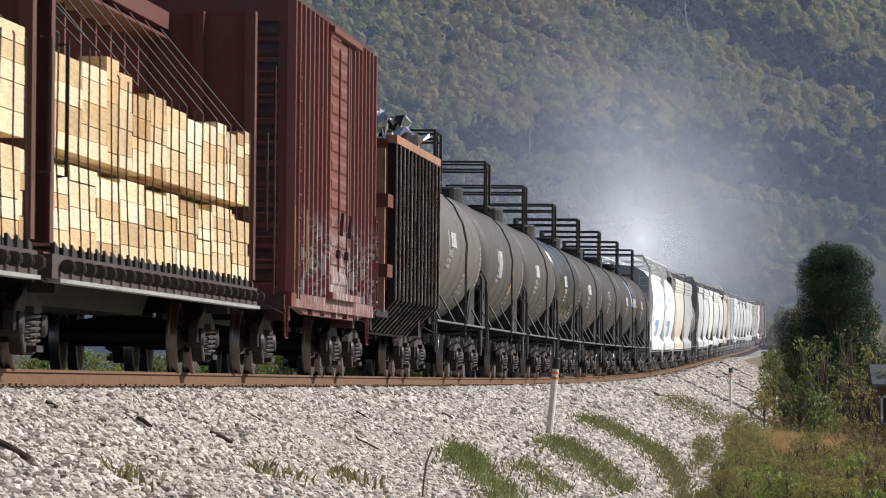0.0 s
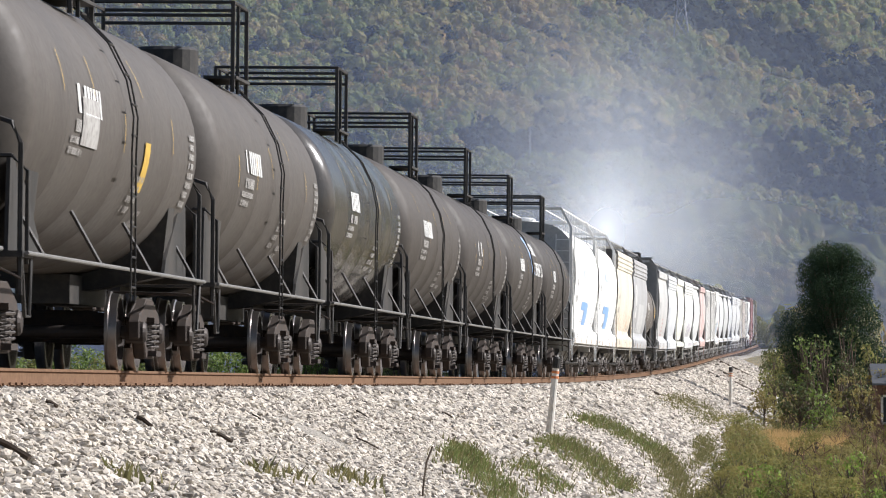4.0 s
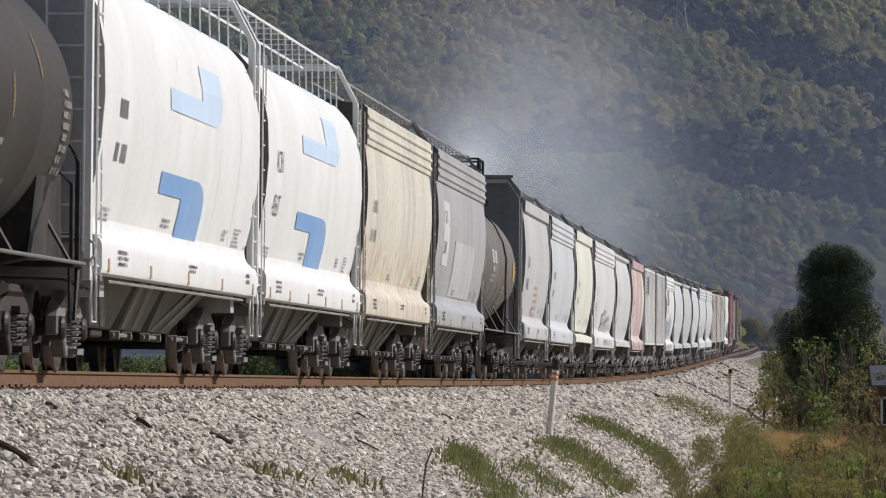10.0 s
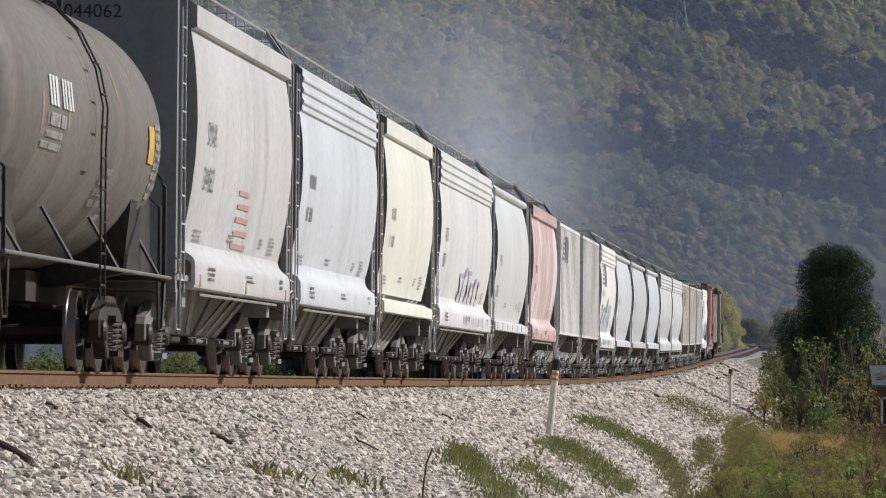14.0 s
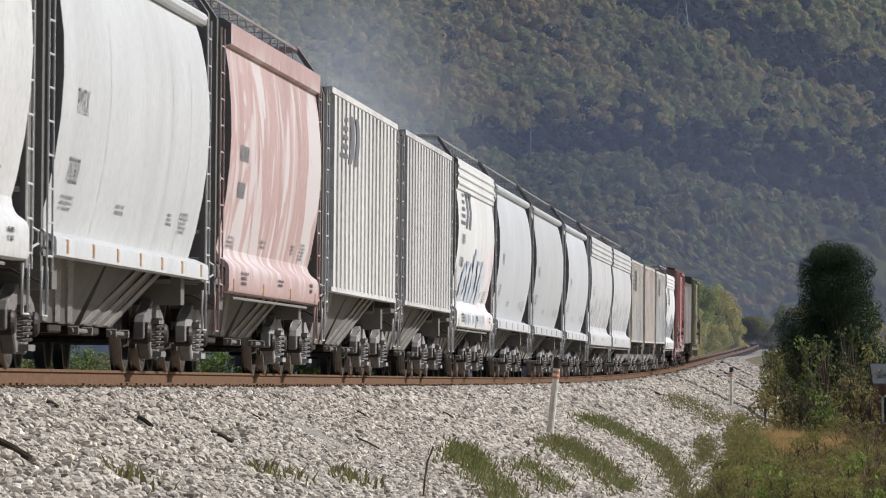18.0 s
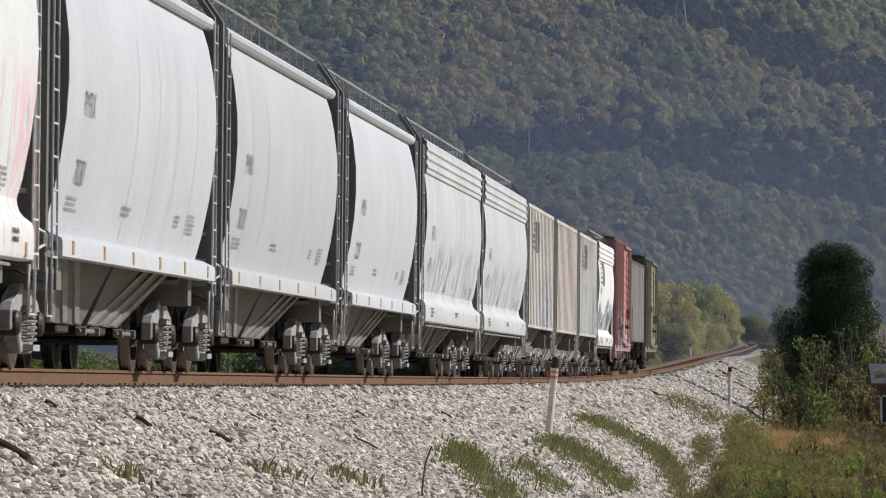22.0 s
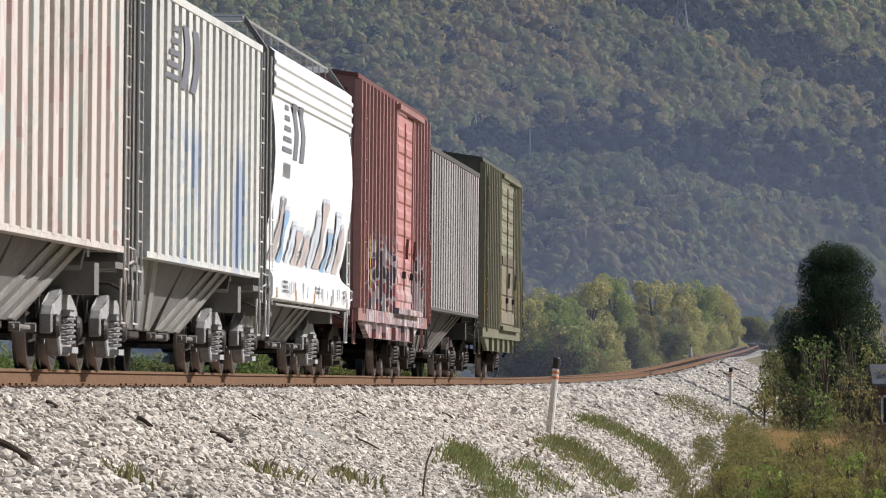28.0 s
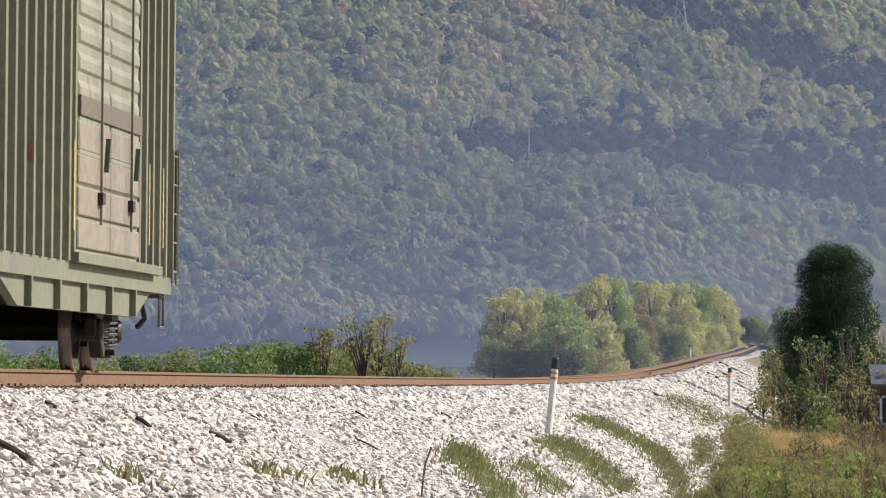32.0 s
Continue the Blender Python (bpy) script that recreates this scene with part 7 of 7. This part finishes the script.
def build_train():
    lumber_car(-347.0, -326.3, "brown-red centre-beam flat car loaded with pale lumber", 31, False)
    lumber_car(-325.2, -303.9, "brown-red centre-beam flat car loaded with pale lumber", 32)
    maroon = tagged_coat((0.175, 0.045, 0.034), -7, 8, 0.7, 2.5, [(0.46, 0.44, 0.42), (0.10, 0.05, 0.045), (0.30, 0.25, 0.23), (0.175, 0.05, 0.04)], 0.45, 0.12, 2.6, 0.4)
    # end coat far darker than the sides, the end's shade put into it
    boxcar(-299.5, -284.0, maroon, "tall maroon ribbed boxcar with grey graffiti low down", 5.40, 1.12, 21, (-1.4, 1.7), seed=1, apron=0.24, end_mat=coat((0.055, 0.020, 0.017), 0.4))
    scrap_car(-283.4, -267.6, -279.4, -267.8, "rusty brown ribbed gondola heaped with scrap metal")
    tank_car(-267.2, -250.9, (0.20, 0.19, 0.175), "pale dusty grey tank car with black railings", seed=2, amount=0.25)
    tank_car(-249.3, -232.7, (0.125, 0.115, 0.105), "dusty brown-grey tank car with white and yellow placards", seed=3, marks=((1.9, 2.0, 0.5, 0.55, YELLOW_DECAL), (-3.8, 2.3, 1.4, 0.5, WORN_WHITE)))
    tank_car(-231.3, -215.3, (0.115, 0.105, 0.095), "dusty brown-grey tank car with black fittings", seed=4)
    tank_car(-213.9, -198.0, (0.10, 0.10, 0.10), "dark grey tank car with a shiny upper shell", seed=5, rough=0.17)
    tank_car(-196.8, -180.6, (0.085, 0.075, 0.066), "dark brown-grey tank car with black fittings", seed=6)
    tank_car(-179.4, -162.6, (0.075, 0.066, 0.060), "dark brown-grey tank car with black fittings", seed=7)
    tank_car(-161.3, -144.9, (0.070, 0.062, 0.055), "dark brown-grey tank car with white lettering and a blue emblem", (("CORPORATION", 0.36, 2.9, 2.62, WHITE_DECAL),), seed=8, marks=((1.5, 2.62, 1.1, 0.95, BLUE_DECAL), (1.75, 2.80, 0.5, 0.22, WHITE_DECAL), (1.75, 3.18, 0.5, 0.22, WHITE_DECAL), (2.9, 3.14, 0.45, 0.3, WHITE_DECAL), (3.5, 3.14, 0.35, 0.3, WHITE_DECAL), (4.0, 3.14, 0.4, 0.3, WHITE_DECAL), (4.55, 3.14, 0.35, 0.3, WHITE_DECAL)))
    tank_car(-143.6, -127.9, (0.055, 0.048, 0.043), "dark brown-black tank car with faint white lettering", seed=9)
    white = coat(WHITE, 0.16, 0.0, 0.5, (0.45, 0.43, 0.38))
    ink = coat((0.15, 0.15, 0.16), 0.35, 0.0, 0.5, (0.4, 0.4, 0.39))
    # white car with a greyer end coat, which carries the end's shade
    hopper_car(-127.3, -109.4, -126.9, -109.8, "round", "deep", white, "bright white rounded hopper car with blue emblem", 11, end_mat=coat((0.46, 0.455, 0.44), 0.3), hooks=((5.9, 10.8, 2.5, 1.50, 2.30, 0.24, False, BLUE_DECAL), (6.3, 12.2, 2.4, 3.02, 3.70, 0.24, True, PALE_BLUE)), orange=5)
    hopper_car(-109.0, -91.9, -108.5, -92.3, "round", "deep", white, "bright white rounded hopper car with pale blue emblem", 12, (("ACFX", 0.36, 1.2, 3.3, ink), ("45637", 0.36, 1.1, 2.7, ink)), hooks=((5.0, 10.2, 2.7, 1.55, 2.34, 0.26, False, BLUE_DECAL), (5.3, 11.7, 2.3, 3.18, 3.88, 0.26, True, PALE_BLUE)), orange=6)
    hopper_car(-91.4, -74.8, -91.0, -75.3, "band", "deep", tagged_coat((0.70, 0.655, 0.55), -8.2, 8.2, 0.8, 2.5, [(0.52, 0.38, 0.24), (0.70, 0.655, 0.55), (0.58, 0.46, 0.32), (0.70, 0.655, 0.55), (0.46, 0.32, 0.20)], 0.3, 0.0, 1.1, 0.15), "cream hopper car with rust-brown streaks", 13)
    hopper_car(-74.0, -57.0, -73.2, -57.4, "band", "deep", coat((0.42, 0.42, 0.42), 0.25), "pale grey hopper car with a repainted patch", 14, (("CEFX", 0.30, 1.9, 3.55, ink), ("350041", 0.30, 1.75, 2.95, ink)), orange=5, marks=((1.6, 2.2, 1.7, 1.25, coat((0.66, 0.66, 0.64), 0.15)), (5.3, 1.65, 6.5, 1.1, coat((0.52, 0.52, 0.51), 0.2)),))
    tank_car(-56.4, -42.0, (0.25, 0.235, 0.22), "dusty grey-brown tank car with a yellow placard", seed=15, rust=0.06, amount=0.4, marks=((5.0, 2.35, 0.5, 0.42, YELLOW_DECAL),))
    hopper_car(-41.3, -26.6, -39.8, -27.2, "plain", "deep", coat((0.55, 0.545, 0.53), 0.22), "grey hopper car with red lettering block", 16, (("SMNX", 0.36, 1.2, 3.3, ink), ("044062", 0.36, 1.1, 2.75, ink)), bays=2, orange=3, end_mat=coat((0.27, 0.27, 0.265), 0.3), end_text=(("SMNX", 4.50), ("044062", 4.24)), marks=tuple((5.6, 1.62 + 0.17 * i, 1.9 - 0.15 * i, 0.07, FADED_RED) for i in range(5)))
    hopper_car(-26.1, -10.8, -25.4, -11.3, "band", "deep", coat((0.60, 0.615, 0.63), 0.18), "pale blue-grey hopper car with banded eaves", 17, bays=3)
    hopper_car(-9.9, 4.1, -8.9, 2.9, "plain", "thin", coat(CREAM, 0.22, 0.0, 0.5, (0.3, 0.28, 0.2)), "cream-yellow hopper car with dark lettering", 18, bays=2)
    hopper_car(4.8, 23.6, 5.4, 22.9, "band", "deep", tagged_coat((0.68, 0.68, 0.66), -3, 8, 1.0, 2.4, [(0.68, 0.68, 0.66), (0.5, 0.47, 0.52), (0.68, 0.68, 0.66), (0.6, 0.58, 0.6)], 0.22, 0, 1.2, 0.2), "white hopper car with purple graffiti", 19, (("ACFX", 0.34, 1.3, 3.2, ink), ("88701", 0.34, 1.2, 2.7, ink)), spray=(-1.6, 6.0, 1.46, 2.2, [coat((0.68, 0.68, 0.66), 0.22)], SPRAY_PURPLE, SPRAY_PURPLE))
    hopper_car(24.3, 40.1, 25.2, 39.2, "pipe", "thin", coat((0.60, 0.61, 0.605), 0.35, 0.0, 0.5, (0.40, 0.39, 0.37)), "streaked white-grey hopper car with rounded sides", 20, (("PMRX", 0.32, 1.2, 3.1, ink), ("70280", 0.32, 1.1, 2.4, ink)), bays=2, orange=7)
    hopper_car(40.9, 56.1, 42.0, 55.3, "plain", "deep", tagged_coat((0.52, 0.365, 0.34), -9, 9, 1.0, 4.4, [(0.66, 0.62, 0.60), (0.54, 0.39, 0.365), (0.52, 0.365, 0.34), (0.58, 0.47, 0.445), (0.64, 0.58, 0.56)], 0.2, 0, 0.32, 0.45), "faded pink hopper car with pale worn patches", 21, bays=2, orange=4)
    ribbed = coat((0.74, 0.73, 0.70), 0.3)
    hopper_car(56.7, 72.1, 58.0, 71.0, "rib", "flat", ribbed, "grey-white ribbed hopper car with closely set posts", 22, bays=2, ribs=17, cage=False, badge=(0.9, 3.3, 0.75))
    hopper_car(72.7, 87.4, 73.8, 86.2, "rib", "flat", coat((0.68, 0.67, 0.65), 0.4), "grimy grey ribbed hopper car with closely set posts", 23, bays=2, ribs=17, cage=False)
    hopper_car(87.9, 102.0, 88.3, 101.2, "band", "deep", tagged_coat((0.74, 0.74, 0.715), 2.3, 6.9, 0.9, 3.0, [(0.74, 0.52, 0.53), (0.74, 0.74, 0.715), (0.73, 0.60, 0.60), (0.45, 0.46, 0.50), (0.74, 0.74, 0.715)], 0.12, 0, 0.7, 0.6), "white hopper car with blue and pink graffiti", 24, badge=(0.7, 3.05, 0.75), bays=2, orange=3, spray=(-4.6, 2.6, 1.5, 2.75, [SPRAY_PALE, coat((0.70, 0.71, 0.71), 0.15), SPRAY_PALE], SPRAY_BLUE, SPRAY_GREY))
    for a, b, c, d, seed, num in ((102.6, 118.9, 103.6, 118.0, 25, "70281"), (119.7, 137.7, 120.7, 136.3, 26, "70020"), (138.5, 155.2, 140.0, 154.2, 27, "70209")):
        hopper_car(a, b, c, d, "pipe", "thin", coat((0.56, 0.575, 0.585) if seed != 26 else (0.50, 0.51, 0.51), 0.22, 0.0, 0.5, (0.38, 0.38, 0.38)), "pale grey hopper car with rounded sides and pipe eaves", seed, (("PMRX", 0.32, 1.3, 3.1, ink), (num, 0.32, 1.2, 2.4, ink)), bays=2, orange=6)
    smoky = [(0.30, 0.30, 0.31), (0.48, 0.48, 0.48), (0.60, 0.605, 0.60), (0.60, 0.605, 0.60), (0.42, 0.42, 0.42)]
    hopper_car(156.4, 175.1, 157.1, 174.7, "band", "deep", tagged_coat((0.60, 0.605, 0.60), -7, 8, 1.3, 2.75, smoky, 0.2, 0, 0.8, 0.5), "off-white hopper car with smoky grey smudges", 28, (("ACFX", 0.34, 1.5, 3.1, ink), ("6453", 0.34, 1.5, 2.5, ink)), marks=((4.2, 1.08, 1.2, 0.30, WHITE_DECAL),))
    hopper_car(175.7, 194.9, 176.4, 194.4, "band", "deep", tagged_coat((0.60, 0.605, 0.60), -7, 8, 1.3, 2.75, smoky, 0.2, 0, 0.8, 0.5), "off-white hopper car with smoky grey smudges", 29, (("ACFX", 0.34, 1.5, 3.1, ink), ("44723", 0.34, 1.5, 2.5, ink)), marks=((9.2, 1.08, 1.5, 0.30, WHITE_DECAL),))
    blues = [(0.22, 0.27, 0.44), (0.56, 0.54, 0.48), (0.34, 0.38, 0.45), (0.58, 0.55, 0.49)]
    hopper_car(195.3, 210.6, 196.4, 209.4, "rib", "flat", tagged_coat((0.62, 0.59, 0.52), -2, 5.5, 0.9, 2.9, blues, 0.35, 0, 0.6, 0.5), "tan ribbed hopper car with blue graffiti", 30, bays=2, ribs=17, cage=False, badge=(1.2, 3.2, 0.8))
    hopper_car(211.2, 226.2, 212.3, 225.1, "rib", "flat", tagged_coat((0.60, 0.54, 0.48), -7, 7, 1.0, 4.6, [(0.60, 0.53, 0.48), (0.54, 0.40, 0.37), (0.61, 0.57, 0.52), (0.50, 0.53, 0.49), (0.57, 0.49, 0.44)], 0.4, 0, 0.42, 0.6), "streaked off-white and pink-stained ribbed hopper car", 33, bays=2, ribs=17, cage=False)
    hopper_car(226.6, 241.7, 227.8, 240.6, "rib", "flat", tagged_coat((0.64, 0.625, 0.58), -5, 6.8, 1.0, 3.1, [(0.30, 0.36, 0.48), (0.58, 0.56, 0.51), (0.40, 0.44, 0.50), (0.58, 0.56, 0.47), (0.44, 0.50, 0.48)], 0.3, 0, 0.5, 0.4), "off-white ribbed hopper car with blue-grey graffiti", 34, bays=2, ribs=17, cage=False, badge=(1.2, 3.3, 0.75))
    hopper_car(242.3, 256.3, 242.6, 255.8, "band", "deep", coat((0.78, 0.78, 0.755), 0.08), "bright white hopper car with blue graffiti low down", 35, badge=(0.9, 3.0, 0.8), bays=2, orange=5, spray=(-5.9, 5.9, 1.48, 2.45, [SPRAY_TAN, SPRAY_BLUE, SPRAY_PALE, SPRAY_TAN, SPRAY_TAN, SPRAY_PALE], SPRAY_GREY, SPRAY_PALE))
    red = tagged_coat((0.34, 0.175, 0.16), -7, 7.5, 0.4, 2.5, [(0.06, 0.06, 0.07), (0.60, 0.60, 0.60), (0.36, 0.10, 0.09), (0.10, 0.12, 0.16), (0.55, 0.50, 0.48)], 0.35, 0, 1.0, 0.85)
    boxcar(257.2, 274.0, red, "faded red ribbed boxcar with grey graffiti along the bottom", 4.86, 1.05, 22, (-0.1, 3.7), seed=36, apron=0.42, end_mat=coat((0.16, 0.05, 0.045), 0.4), door_mat=tagged_coat((0.50, 0.23, 0.21), -7, 7.5, 0.7, 2.1, [(0.5, 0.4, 0.38), (0.40, 0.14, 0.12), (0.2, 0.1, 0.1), (0.55, 0.5, 0.48)], 0.25, 0, 1.2, 0.6))
    hopper_car(274.6, 290.9, 275.2, 290.4, "rib", "flat", coat((0.37, 0.345, 0.325), 0.6, 0.0, 0.6, (0.10, 0.08, 0.07)), "dull brown-grey ribbed hopper car with steep bays", 37, bays=2, ribs=21, cage=False, trucks="brown", trim=coat((0.09, 0.08, 0.075), 0.4), end_mat=coat((0.04, 0.037, 0.034), 0.4))
    boxcar(291.8, 307.9, coat((0.165, 0.16, 0.098), 0.5, 0.04, 0.55), "olive green ribbed boxcar with a double plug door, last car", 4.78, 1.05, 24, (-1.1, 4.3), seed=38, apron=0.45, door_mat=coat((0.22, 0.21, 0.135), 0.4, 0.05, 0.55), end_mat=coat((0.09, 0.095, 0.065), 0.4), tail_light=True)


build_train()


def car_pose(mid, arm, t):
    """Where a car stands at t: it rides on two trucks, arm metres from its middle."""
    s = mid - 0.58 - SPEED * (t - 16.0)
    a, b = on_line(s - arm), on_line(s + arm)
    x = (b - a).normalized()
    y = Vector((0, 0, 1)).cross(x).normalized()
    m = Matrix((x, y, x.cross(y))).transposed().to_4x4()
    return Matrix.Translation((a + b) / 2) @ m @ Euler((0.0127, 0, 0)).to_matrix().to_4x4()


def motions():
    for car, mid, arm in CARS:
        walk(car, [(t, car_pose(mid, arm, t)) for t in range(0, 33)])
    # the dust drifts back along the line
    for puff, drift in PUFFS:
        walk(puff, [(t, pose(x, y, up, 0, 0, -45)) for t, x, up, y in drift])
    # the wheels roll at the train's speed
    turns = [(i / FPS, -SPEED / 0.457 * i / FPS) for i in range(32 * FPS + 1)]
    rolling = {}
    for axle in WHEELS:
        end = axle.location.x > 0
        if end not in rolling:
            spot = Matrix.Translation(axle.location)
            walk(axle, [(t, spot @ Matrix.Rotation(a, 4, "Y")) for t, a in turns])
            rolling[end] = axle.animation_data
        else:
            axle.rotation_mode = "QUATERNION"
            keys = axle.animation_data_create()
            keys.action, keys.action_slot = rolling[end].action, rolling[end].action_slot


motions()
